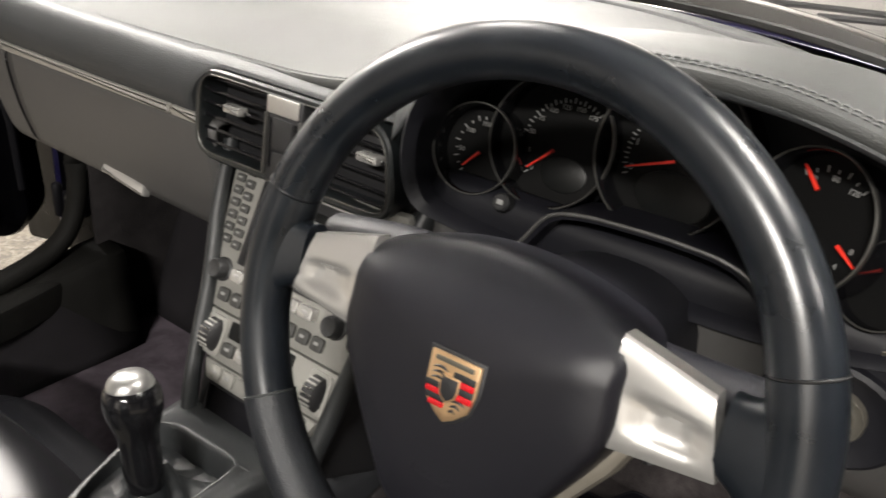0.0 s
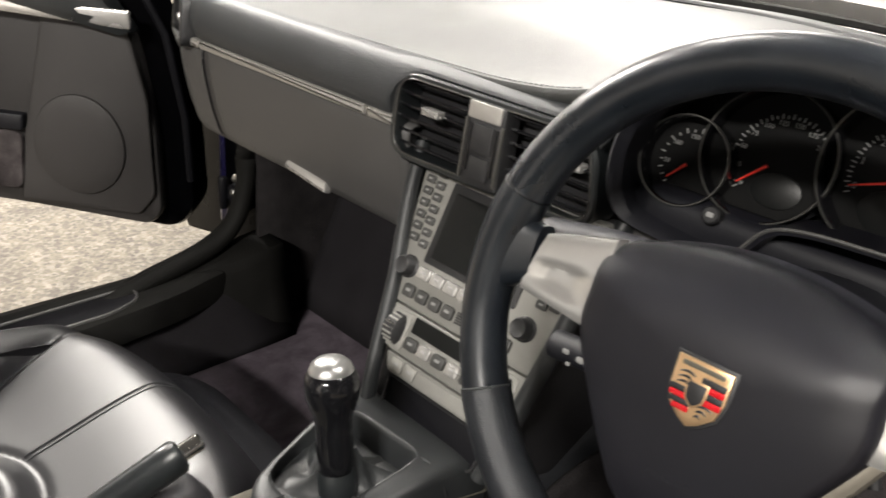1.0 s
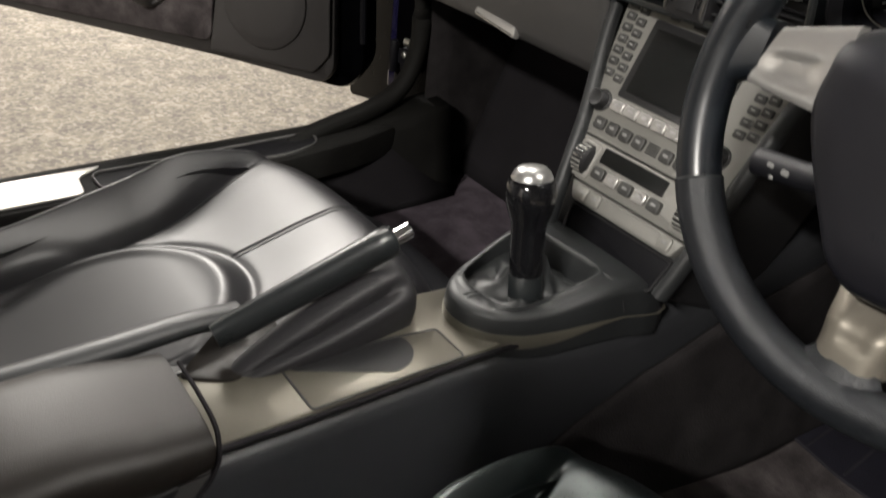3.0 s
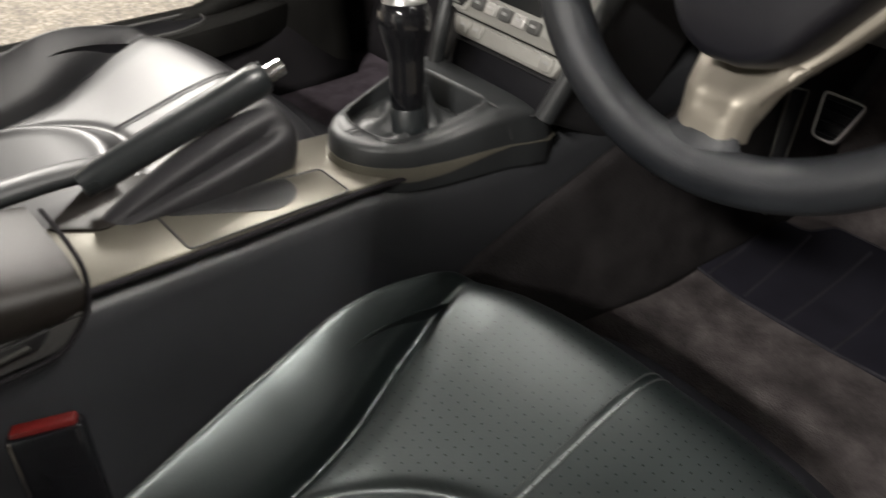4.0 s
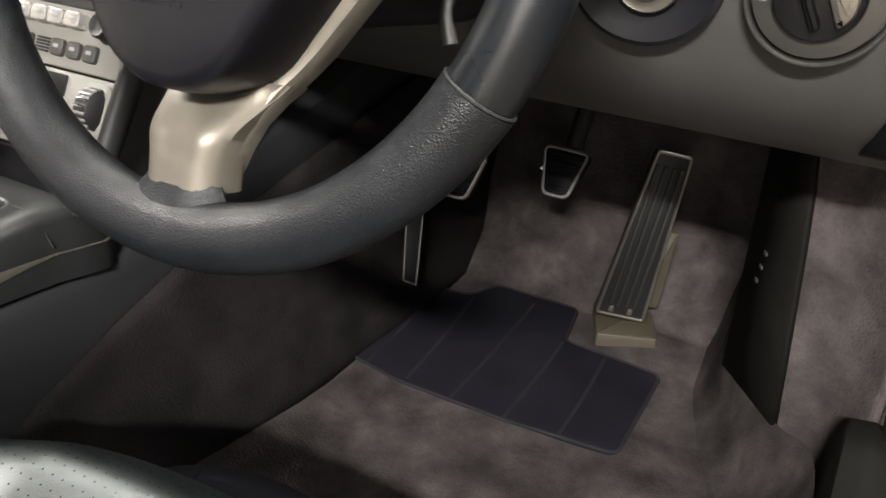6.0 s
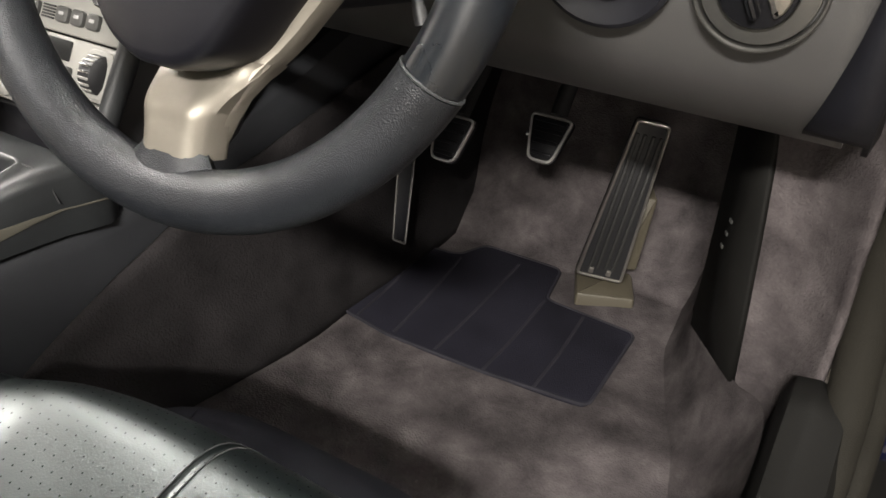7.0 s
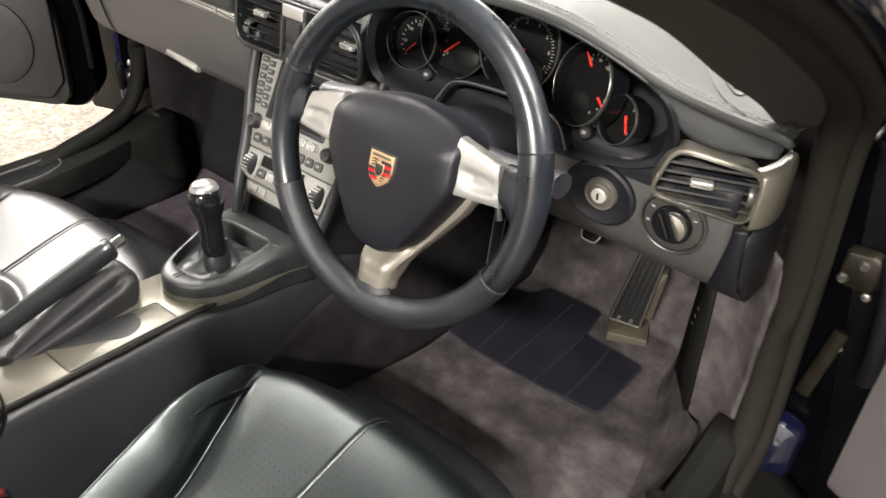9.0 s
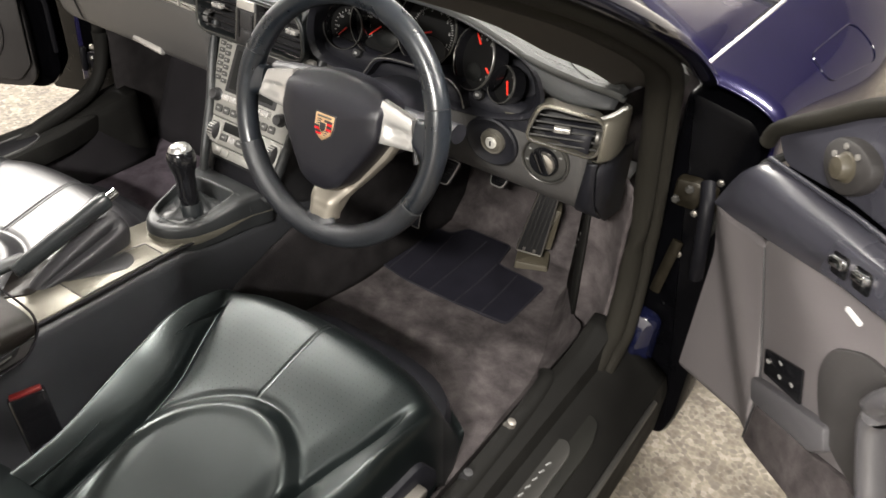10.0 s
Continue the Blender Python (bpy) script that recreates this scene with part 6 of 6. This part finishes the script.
    z -= 0.12 * ease(hw, hw + 0.030, side) ** 1.4
    # raised round panel behind
    rr = panel_r(x, d)
    z += 0.021 * (1 - ease(0.80, 1.0, rr)) - 0.13 * max(d - 0.22, 0) * (1 - ease(0.72, 1.0, rr)) - 0.0022 * math.exp(-((rr - 1.0) / 0.03) ** 2)
    if rr > 1:
        z -= 0.0009 * math.exp(-((x + 0.008) / 0.0024) ** 2)
    return z


def front_bow(x):
    """How far the front edge falls back towards the corners."""
    return 0.046 * abs(x / 0.215) ** 3 if x < 0 else 0.062 * (x / 0.245) ** 3


def seat(x0, y0, label, leather=SEAT, middle=PERF):
    s = thing("seat", (x0, y0 - 0.3, 0.2), label, "car seat", "front seats")
    bm = bm_new()
    nx, ny = 340, 150
    rows = []
    for i in range(nx + 1):
        q = -1 + 2 * i / nx
        row = []
        for j in range(ny + 1):
            y = 0.068 - 0.63 * (j / ny) ** 1.25
            x = q * (half_width(-y, q) + 0.030)
            bow = front_bow(x) * ease(-0.45, -0.05, y)
            row.append((x0 + x, y0 + y - bow, cushion_z(x, y)))
        rows.append(row)
    fill(bm, rows)
    bm.faces.ensure_lookup_table()
    for fc in bm.faces:
        p = fc.calc_center_median()
        x, d = p.x - x0, -(p.y - y0)
        if abs(x) < seam_x(-d, x) - 0.012 and panel_r(x, d) > 1.06 and d > 0.02:
            fc.material_index = 1
    b = part("cushion", bm, leather, s, "black leather cushion with raised side bolsters", smooth=80, modifiers=[("SOLIDIFY", {"thickness": 0.03, "offset": -1})])
    b.data.materials.append(middle)
    for k in (-0.0042, 0.0042):
        bm = bm_new()
        pts = []
        for i in range(24):
            y = 0.02 - 0.22 * i / 23
            x = -0.008 + k
            pts.append((x0 + x, y0 + y, cushion_z(x, y) + 0.0006))
        tube(bm, pts, 0.0006, 5)
        part("stitching", bm, STITCH, b)
    bm = bm_new()
    slab(bm, rounded([(x0 + x, y0 + y) for x, y in ((-0.18, -0.55), (0.18, -0.55), (0.243, -0.22), (0.236, -0.04), (0.190, 0.055), (0.09, 0.085), (-0.10, 0.085), (-0.172, 0.050), (-0.198, -0.05), (-0.205, -0.2))], 0.05), 0.205, 0.300, None, 0.035)
    part("base", bm, NAVY, s, "navy-black lower body")
    # backrest out of view, added to shade the floor and tunnel
    bm = bm_new()
    rows = []
    for i in range(25):
        t = i / 24
        c = Vector((x0, y0 - 0.545 - 0.36 * t, 0.330 + 0.72 * t))
        w = curve(t, [(0, 0.19), (0.3, 0.235), (0.6, 0.225), (0.78, 0.14), (0.86, 0.115), (0.96, 0.105), (1, 0.07)])
        th = 0.055 - 0.02 * t
        row = []
        for k in range(28):
            a = 2 * math.pi * k / 28
            cx, cy = math.copysign(abs(math.cos(a)) ** 0.6, math.cos(a)), math.copysign(abs(math.sin(a)) ** 0.7, math.sin(a))
            wing = 0.03 * abs(cx) ** 4 * (1 - ease(0.6, 0.85, t)) * (1 if cy > 0 else 0.3)
            row.append(c + Vector((w * cx, th * cy + wing, 0)))
        rows.append(row)
    fill(bm, rows, around=True, caps=True)
    part("backrest", bm, leather, s, "black leather backrest with a fixed headrest", smooth=60)
    for sx in (-0.17, 0.17):
        bm = bm_new()
        slab(bm, rect(0.035, 0.55, 0.004), 0.203, 0.217, pose(x0 + sx, y0 - 0.28, 0), 0.003)
        part("rail", bm, METAL, s)
    return s


seat(0.397, 0.016, "black leather front seat on the driver's side, perforated middle")
# the passenger's seat wears the lit copy of the leather
seat(-0.268, 0.030, "little-worn matte grey-black leather seat on the passenger's side", LITSEAT, LITSEAT)
# adjusters on the outer side of the driver's seat
adj = thing("seat_adjuster", (0.66, -0.2, 0.30), "dark seat side cover with silver adjuster keys", "seat control")
bm = bm_new()
slab(bm, rounded([(-0.62, 0.22), (-0.09, 0.22), (-0.07, 0.27), (-0.12, 0.335), (-0.62, 0.345)], 0.02), 0.625, 0.655, Matrix(((0, 0, 1, 0), (1, 0, 0, 0), (0, 1, 0, 0), (0, 0, 0, 1))), 0.01)
part("side_cover", bm, NAVY, adj)
for y, w in ((-0.155, 0.05), (-0.225, 0.045)):
    bm = bm_new()
    slab(bm, rect(w, 0.020, 0.006), 0.655, 0.672, Matrix(((0, 0, 1, 0), (1, 0, 0, 0), (0, 1, 0, 0), (0, 0, 0, 1))) @ pose(y, 0.295, 0, 0, 0, -8), 0.005)
    part("adjuster_key", bm, METAL, adj)

# ---- pedals and mat ----
MATP = [(0.178, 0.535), (0.265, 0.545), (0.284, 0.590), (0.396, 0.592), (0.408, 0.515), (0.527, 0.508), (0.527, 0.355), (0.407, 0.343), (0.285, 0.341), (0.19, 0.357)]
mat = thing("floor_mat", (0.35, 0.45, 0.2), "dark navy pile floor mat with pressed ribs", "floor mat")
bm = bm_new()
slab(bm, rounded(MATP, 0.012), 0.206, 0.217, None, 0.003)
part("mat_body", bm, MAT, mat)
bm = bm_new()
tube(bm, [Vector((p.x, p.y, 0.2155)) for p in rounded(MATP, 0.012)], 0.0022, 6, closed=True)
part("edging", bm, MATLINE, mat)
for p, q in (((0.236, 0.352), (0.226, 0.50)), ((0.290, 0.347), (0.272, 0.54)), ((0.346, 0.346), (0.344, 0.57)), ((0.408, 0.345), (0.408, 0.51)), ((0.467, 0.348), (0.462, 0.505))):
    bm = bm_new()
    mid = ((p[0] + q[0]) / 2 + 0.002, (p[1] + q[1]) / 2, 0.2168)
    tube(bm, smooth_path([(*p, 0.2168), mid, (*q, 0.2168)], 5), 0.0022, 6, flat=0.6)
    part("rib", bm, MATLINE, mat, "paler pressed seam")


def pedal(name, m, outline, label, ridges, rim_mat=METAL, arm=None, face_mat=BLACK):
    p = thing(name, m.translation, label, "pedal", "pedals")
    bm = bm_new()
    slab(bm, outline, -0.010, 0.0, m, 0.003)
    pl = part("plate", bm, face_mat, p)
    bm = bm_new()
    frame_ring(bm, outline, 0.0035, -0.003, 0.0025, m, 0.001)
    part("edge_trim", bm, rim_mat, pl, "thin bright edge")
    for x, y, w, h, mt in ridges:
        bm = bm_new()
        slab(bm, rect(w, h, 0.001, 1), 0, 0.003, m @ pose(x, y, 0), 0.001)
        part("ridge", bm, mt, pl)
    if arm:
        bm = bm_new()
        tube(bm, smooth_path(arm, 4), 0.011, 10, flat=0.6)
        part("arm", bm, BLACK, p)
    return p


ay = (Vector((0.4845, 0.571, 0.4535)) - Vector((0.457, 0.5535, 0.244))).normalized()
ax = Vector((0.062, 0.029, -0.012)).normalized()
az = ax.cross(ay).normalized()
ax = ay.cross(az)
AM = Matrix(((ax.x, ay.x, az.x, 0.4708), (ax.y, ay.y, az.y, 0.562), (ax.z, ay.z, az.z, 0.349), (0, 0, 0, 1)))
pedal("accelerator_pedal", AM, rounded([(-0.029, -0.104), (0.030, -0.104), (0.020, 0.106), (-0.020, 0.106)], 0.006), "long hinged black accelerator pedal with bright edge",
      [(x, 0, 0.0045, 0.18, RUBBER) for x in (-0.014, -0.005, 0.005, 0.014)] + [(-0.012, -0.094, 0.006, 0.008, METAL), (0.010, -0.094, 0.006, 0.008, METAL)])
acc = thing("accelerator_bracket", (0.48, 0.58, 0.21), "olive-brown plastic accelerator bracket on the floor", "bracket")
bm = bm_new()
slab(bm, rounded([(-0.036, -0.03), (0.036, -0.03), (0.036, 0.05), (-0.036, 0.05)], 0.004), 0, 0.026, pose(0.462, 0.572, 0.204, 0, 0, 22), 0.004)
part("bracket_base", bm, OLIVE, acc)
bm = bm_new()
slab(bm, rounded([(0.020, -0.095), (0.046, -0.090), (0.040, 0.010), (0.020, 0.010)], 0.004), -0.06, -0.014, AM, 0.004)
part("bracket_side", bm, OLIVE, acc)
PED = rounded([(-0.016, -0.029), (0.016, -0.029), (0.029, 0.029), (-0.029, 0.029)], 0.010)
# brake and clutch faces take the shaded black; the accelerator stays plain
RID = [(0, y, 0.032 + 0.3 * y, 0.005, SHADE) for y in (-0.018, -0.004, 0.010, 0.022)]
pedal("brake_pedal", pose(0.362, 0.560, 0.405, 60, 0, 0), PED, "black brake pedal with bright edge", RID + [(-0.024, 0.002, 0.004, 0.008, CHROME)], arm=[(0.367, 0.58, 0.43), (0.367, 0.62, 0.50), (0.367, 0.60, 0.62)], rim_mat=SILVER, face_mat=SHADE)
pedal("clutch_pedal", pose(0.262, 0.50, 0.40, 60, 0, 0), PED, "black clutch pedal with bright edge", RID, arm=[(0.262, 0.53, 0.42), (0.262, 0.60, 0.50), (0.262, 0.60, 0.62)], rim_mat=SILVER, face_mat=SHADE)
rest = thing("footrest", (0.22, 0.46, 0.21), "narrow black footrest plate leaning beside the clutch", "footrest")
bm = bm_new()
slab(bm, rounded([(-0.008, -0.072), (0.010, -0.078), (0.022, 0.085), (-0.002, 0.085)], 0.004), -0.008, 0.004, pose(0.220, 0.462, 0.345, 66, 0, 32), 0.003)
rp = part("plate", bm, SHADE, rest)
bm = bm_new()
frame_ring(bm, rounded([(-0.008, -0.072), (0.010, -0.078), (0.022, 0.085), (-0.002, 0.085)], 0.004), 0.003, 0.0, 0.006, pose(0.220, 0.462, 0.345, 66, 0, 32), 0.001)
part("edge_trim", bm, DULL, rp)


# ---- doors ----
def door(name, hinge, ang, side, label, extra):
    """An open door: local x runs from the hinge edge rearwards, y up, z towards the cabin."""
    a = radians(ang)
    ux, uy = side * math.sin(a), -math.cos(a)
    nx, ny = (-math.cos(a) * side, -math.sin(a))
    m = Matrix(((ux, 0, nx, hinge[0]), (uy, 0, ny, hinge[1]), (0, 1, 0, 0), (0, 0, 0, 1)))
    d = thing(name, (hinge[0], hinge[1], 0.3), label, "car door", "car doors")
    shell = [(-0.075, 0.34), (-0.03, 0.305), (0.20, 0.365), (0.9, 0.33 + extra), (1.0, 0.5), (1.02, 0.80), (0.6, 0.87), (0.20, 0.86), (0.06, 0.82), (-0.045, 0.66), (-0.09, 0.48)]
    edge = [(-0.092, 0.40), (-0.100, 0.48), (-0.060, 0.63), (0.01, 0.74), (0.1, 0.82), (0.6, 0.85)]
    if side < 0:
        shell = [(0.055, 0.335), (0.095, 0.290), (0.35, 0.322), (0.9, 0.368), (1.0, 0.5), (1.02, 0.80), (0.6, 0.87), (0.26, 0.86), (0.16, 0.82), (0.095, 0.68), (0.062, 0.5)]
        edge = [(0.060, 0.40), (0.064, 0.52), (0.092, 0.67), (0.16, 0.80), (0.26, 0.85), (0.6, 0.86)]
    bm = bm_new()
    slab(bm, rounded(shell, 0.03, 4), -0.12, -0.03 if side < 0 else -0.048, m, 0.02)
    part("shell", bm, JAMB, d, "dark painted door shell")
    card = [(0.203, 0.396), (0.33, 0.425), (0.88, 0.45), (0.97, 0.5), (0.99, 0.79), (0.6, 0.80), (0.20, 0.78), (0.10, 0.75), (0.100, 0.662), (0.196, 0.50)]
    if side < 0:
        card = [(0.110, 0.338), (0.135, 0.310), (0.35, 0.335), (0.88, 0.38), (0.97, 0.5), (0.99, 0.79), (0.6, 0.80), (0.30, 0.78), (0.19, 0.75), (0.138, 0.66), (0.112, 0.5)]
    bm = bm_new()
    slab(bm, rounded(card, 0.03 if side < 0 else 0.004, 4), -0.03, 0.0, m, 0.012 if side < 0 else 0.002)
    # one lining, lit tone on the driver's side, shaded tone on the passenger's
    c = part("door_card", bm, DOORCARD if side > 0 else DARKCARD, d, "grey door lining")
    bm = bm_new()
    tube(bm, [m @ Vector((x, y, -0.02)) for x, y in edge], 0.007, 8)
    # passenger's door seal in the shaded black
    part("seal", bm, RUBBER if side > 0 else SHADE, d)
    return d, c, m


dd, dc, DM = door("car_door", (0.88, 0.31), 42, 1, "open driver's door with grey lining and leather top roll", 0.075)


def on(m, parent, name, pts, z0, z1, mat, r=0.01, bevel=0.004, dome=0.0, label=""):
    bm = bm_new()
    slab(bm, rounded(pts, r), z0, z1, m, bevel, dome)
    return part(name, bm, mat, parent, label)


def roll(m, parent, name, pts, r, mat, label="", flat=1.0):
    bm = bm_new()
    tube(bm, smooth_path([m @ Vector(p) for p in pts], 5), r, 14, flat=flat)
    return part(name, bm, mat, parent, label, smooth=60)


# leather roll along the top, ledge, switches, pull handle
bm = bm_new()
rows = []
for i in range(46):
    x = -0.037 + 0.937 * (i / 45) ** 1.6
    bot = curve(x, [(-0.037, 0.640), (0.0, 0.647), (0.207, 0.706), (0.341, 0.743), (0.9, 0.80)])
    top = curve(x, [(-0.037, 0.652), (-0.015, 0.690), (0.02, 0.740), (0.057, 0.770), (0.191, 0.793), (0.297, 0.809), (0.9, 0.86)])
    swell = 0.008 + 0.024 * ease(-0.05, 0.06, x)
    row = [DM @ Vector((x, bot + 0.002, -0.004))]
    for k in range(17):
        q = k / 16
        row.append(DM @ Vector((x, bot + (top - bot) * q, 0.003 + swell * math.sin(min(q / 0.62, 1) * math.pi / 2) * (1 - 0.12 * q) - 0.026 * max((q - 0.80) / 0.20, 0) ** 2)))
    rows.append(row + [DM @ Vector((x, top - 0.006, -0.012))])
fill(bm, rows)
part("top_roll", bm, TOPROLL, dc, "satin navy-black leather top roll", smooth=60)
# bead added in place of the highlight along the roll's leather edge
roll(DM, dc, "trim_line", [(0.058, 0.776, 0.008), (0.191, 0.799, 0.008), (0.297, 0.815, 0.008), (0.6, 0.842, 0.008)], 0.0035, TOPROLL)
# front of the lining: a panel that bends forward towards the hinges
bm = bm_new()
rows = []
for i in range(41):
    v = i / 40
    left = Vector((curve(v, [(0, -0.060), (0.06, -0.086), (0.15, -0.100), (0.55, -0.108), (1, -0.048)]), curve(v, [(0, 0.290), (0.06, 0.300), (0.15, 0.335), (0.55, 0.466), (1, 0.640)]), 0))
    right = Vector((curve(v, [(0, 0.2055), (0.4, 0.192), (1, 0.1005)]), curve(v, [(0, 0.396), (0.4, 0.502), (1, 0.664)]), 0))
    row = []
    for k in range(41):
        p = left.lerp(right, k / 40)
        q = (0.629 - p.y) * 0.76 + (-0.021 - p.x) * 0.65
        p.z = 0.002 - 0.034 * ease(-0.012, 0.11, q) + 0.004 * math.exp(-((q + 0.02) / 0.03) ** 2)
        row.append(DM @ p)
    rows.append(row)
fill(bm, rows)
part("front_panel", bm, DOORCARD, dc, "grey lining bending towards the hinges", smooth=60, modifiers=[("SOLIDIFY", {"thickness": 0.012, "offset": 1})])
on(DM, dc, "mirror_corner", [(0.02, 0.80), (0.06, 0.768), (0.2, 0.80), (0.6, 0.84), (0.6, 1.06), (0.36, 1.0), (0.211, 0.930), (0.117, 0.872)], -0.03, -0.012, TOPROLL, 0.02)
roll(DM, dc, "corner_seal", [(0.004, 0.772, -0.015), (0.026, 0.803, -0.012), (0.115, 0.864, -0.012), (0.207, 0.924, -0.012), (0.36, 0.994, -0.012), (0.6, 1.05, -0.012)], 0.0115, PILLAR, "brown-black window corner seal")
mj = on(DM, dc, "mirror_control", [Vector((0.194 + 0.046 * math.cos(q) * (1 + 0.15 * math.sin(q)), 0.840 + 0.034 * math.sin(q) + 0.006 * math.cos(q))) for q in [2 * math.pi * k / 28 for k in range(28)]], -0.012, 0.004, DARKCARD, 0.002, 0.006)
bm = bm_new()
lathe(bm, [(0.019, 0), (0.0185, 0.003), (0.016, 0.004), (0.0145, 0.012), (0.0125, 0.015), (0, 0.0165)], DM @ pose(0.197, 0.842, 0.002), 24)
part("mirror_knob", bm, OLIVE, mj)
for k in range(3):
    bm = bm_new()
    a = radians(60 + 55 * k)
    lathe(bm, [(0.004, 0), (0.0038, 0.002), (0, 0.0025)], DM @ pose(0.197 + 0.027 * math.cos(a), 0.842 + 0.024 * math.sin(a), 0.004), 10)
    part("symbol", bm, TRIM, mj)
ws_ = on(DM, dc, "window_switch_panel", [(0.258, 0.742), (0.42, 0.775), (0.42, 0.818), (0.266, 0.792)], 0.0, 0.036, TOPROLL, 0.008)
for i in range(2):
    bm = bm_new()
    slab(bm, rect(0.030, 0.026, 0.005), 0.036, 0.037, DM @ pose(0.290 + 0.040 * i, 0.772 + 0.009 * i, 0, 0, 0, 12), 0.0004)
    well = part("switch_well", bm, GLOSS, ws_)
    bm = bm_new()
    slab(bm, rect(0.024, 0.012, 0.004), 0.037, 0.046, DM @ pose(0.290 + 0.040 * i, 0.776 + 0.009 * i, 0, 0, 0, 12), 0.003)
    part("switch", bm, CHROME, well, "chrome window switch")
mem = on(DM, dc, "memory_switch_panel", [(0.199, 0.521), (0.284, 0.546), (0.265, 0.588), (0.184, 0.552)], 0.0, 0.004, GLOSS, 0.003, 0.001, label="small black memory switch panel")
for i, (x, y) in enumerate(((0.200, 0.543), (0.224, 0.562), (0.232, 0.545), (0.258, 0.556))):
    on(DM, mem, "memory_key", rect(0.007, 0.004, 0.001, x=x, y=y), 0.004, 0.006, SILVER, 0.001, 0.001)
on(DM, dc, "ledge", [(0.206, 0.476), (0.342, 0.524), (0.362, 0.548), (0.346, 0.574), (0.190, 0.506)], 0.0, 0.014, HANDLE, 0.006, 0.004)
on(DM, dc, "pocket_carpet", [(0.214, 0.404), (0.33, 0.430), (0.9, 0.455), (0.9, 0.52), (0.40, 0.545), (0.345, 0.522), (0.212, 0.474)], 0.0, 0.008, CARPET, 0.008, 0.004, label="grey carpet pocket front")
# a flat plate; its dark colour paints the shade inside the recess
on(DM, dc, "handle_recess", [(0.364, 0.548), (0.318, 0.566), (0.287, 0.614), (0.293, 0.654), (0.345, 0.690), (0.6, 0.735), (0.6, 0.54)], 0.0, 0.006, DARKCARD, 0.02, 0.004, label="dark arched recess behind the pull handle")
roll(DM, dc, "pull_handle", [(0.515, 0.50, 0.010), (0.492, 0.58, 0.036), (0.452, 0.652, 0.042), (0.436, 0.690, 0.044), (0.448, 0.722, 0.046), (0.50, 0.742, 0.046), (0.65, 0.75, 0.045), (0.85, 0.75, 0.03)], 0.021, HANDLE, "padded grey pull handle", 0.75)
roll(DM, dc, "card_seam", [(0.102, 0.662, 0.001), (0.150, 0.580, 0.001), (0.194, 0.500, 0.001), (0.206, 0.400, 0.001)], 0.0016, BLACK)
on(DM, dc, "marker_light", rect(0.03, 0.006, 0.002, x=0.302, y=0.708), 0.0, 0.004, WHITE, 0.002, 0.001)

pd, pc, PM = door("car_door", (-0.76, 0.36), 45, -1, "open passenger's door with dark lining, speaker and pull handle", 0.03)
on(PM, pc, "top_roll", [(0.125, 0.672), (0.36, 0.70), (0.9, 0.74), (0.9, 0.80), (0.30, 0.79), (0.20, 0.765), (0.145, 0.70)], -0.005, 0.035, LEATHER, 0.02, 0.02, 0.010)
on(PM, pc, "trim_line", [(0.13, 0.683), (0.38, 0.700), (0.38, 0.720), (0.13, 0.715)], 0.030, 0.038, SILVER, 0.006, 0.004)
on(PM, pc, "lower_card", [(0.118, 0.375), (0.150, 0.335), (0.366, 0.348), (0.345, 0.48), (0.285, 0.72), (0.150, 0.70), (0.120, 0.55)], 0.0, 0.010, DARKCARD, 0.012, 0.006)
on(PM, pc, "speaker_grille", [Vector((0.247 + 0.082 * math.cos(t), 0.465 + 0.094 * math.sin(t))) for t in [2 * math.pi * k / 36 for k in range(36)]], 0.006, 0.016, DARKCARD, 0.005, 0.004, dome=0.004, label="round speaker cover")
on(PM, pc, "ledge", [(0.345, 0.485), (0.44, 0.49), (0.44, 0.52), (0.34, 0.515)], 0.0, 0.018, NAVY, 0.006, 0.004)
on(PM, pc, "pocket_carpet", [(0.36, 0.37), (0.9, 0.40), (0.9, 0.50), (0.60, 0.475), (0.44, 0.485), (0.35, 0.483)], 0.0, 0.012, CARPET, 0.02, 0.004, label="grey carpet pocket front")
roll(PM, pc, "pull_handle", [(0.388, 0.60, 0.020), (0.388, 0.645, 0.030), (0.405, 0.671, 0.042), (0.440, 0.668, 0.050), (0.472, 0.635, 0.055), (0.486, 0.57, 0.055), (0.491, 0.50, 0.050), (0.491, 0.45, 0.035), (0.470, 0.435, 0.015), (0.432, 0.47, 0.010), (0.402, 0.53, 0.010), (0.389, 0.595, 0.018)],
     [0.007] * 7 + [0.008, 0.010, 0.013, 0.016, 0.018, 0.020] + [0.021] * 22 + [0.020, 0.018, 0.015, 0.012, 0.010] + [0.008] * 16, DARKCARD, "padded dark pull handle", 0.8)
on(PM, pc, "armrest", [(0.60, 0.535), (0.9, 0.56), (0.9, 0.66), (0.62, 0.62)], 0.0, 0.05, LEATHER, 0.02, 0.015, 0.01)
on(PM, pc, "trim_panel", [(0.62, 0.50), (0.9, 0.515), (0.9, 0.535), (0.62, 0.525)], 0.0, 0.014, PANEL, 0.004, 0.003)
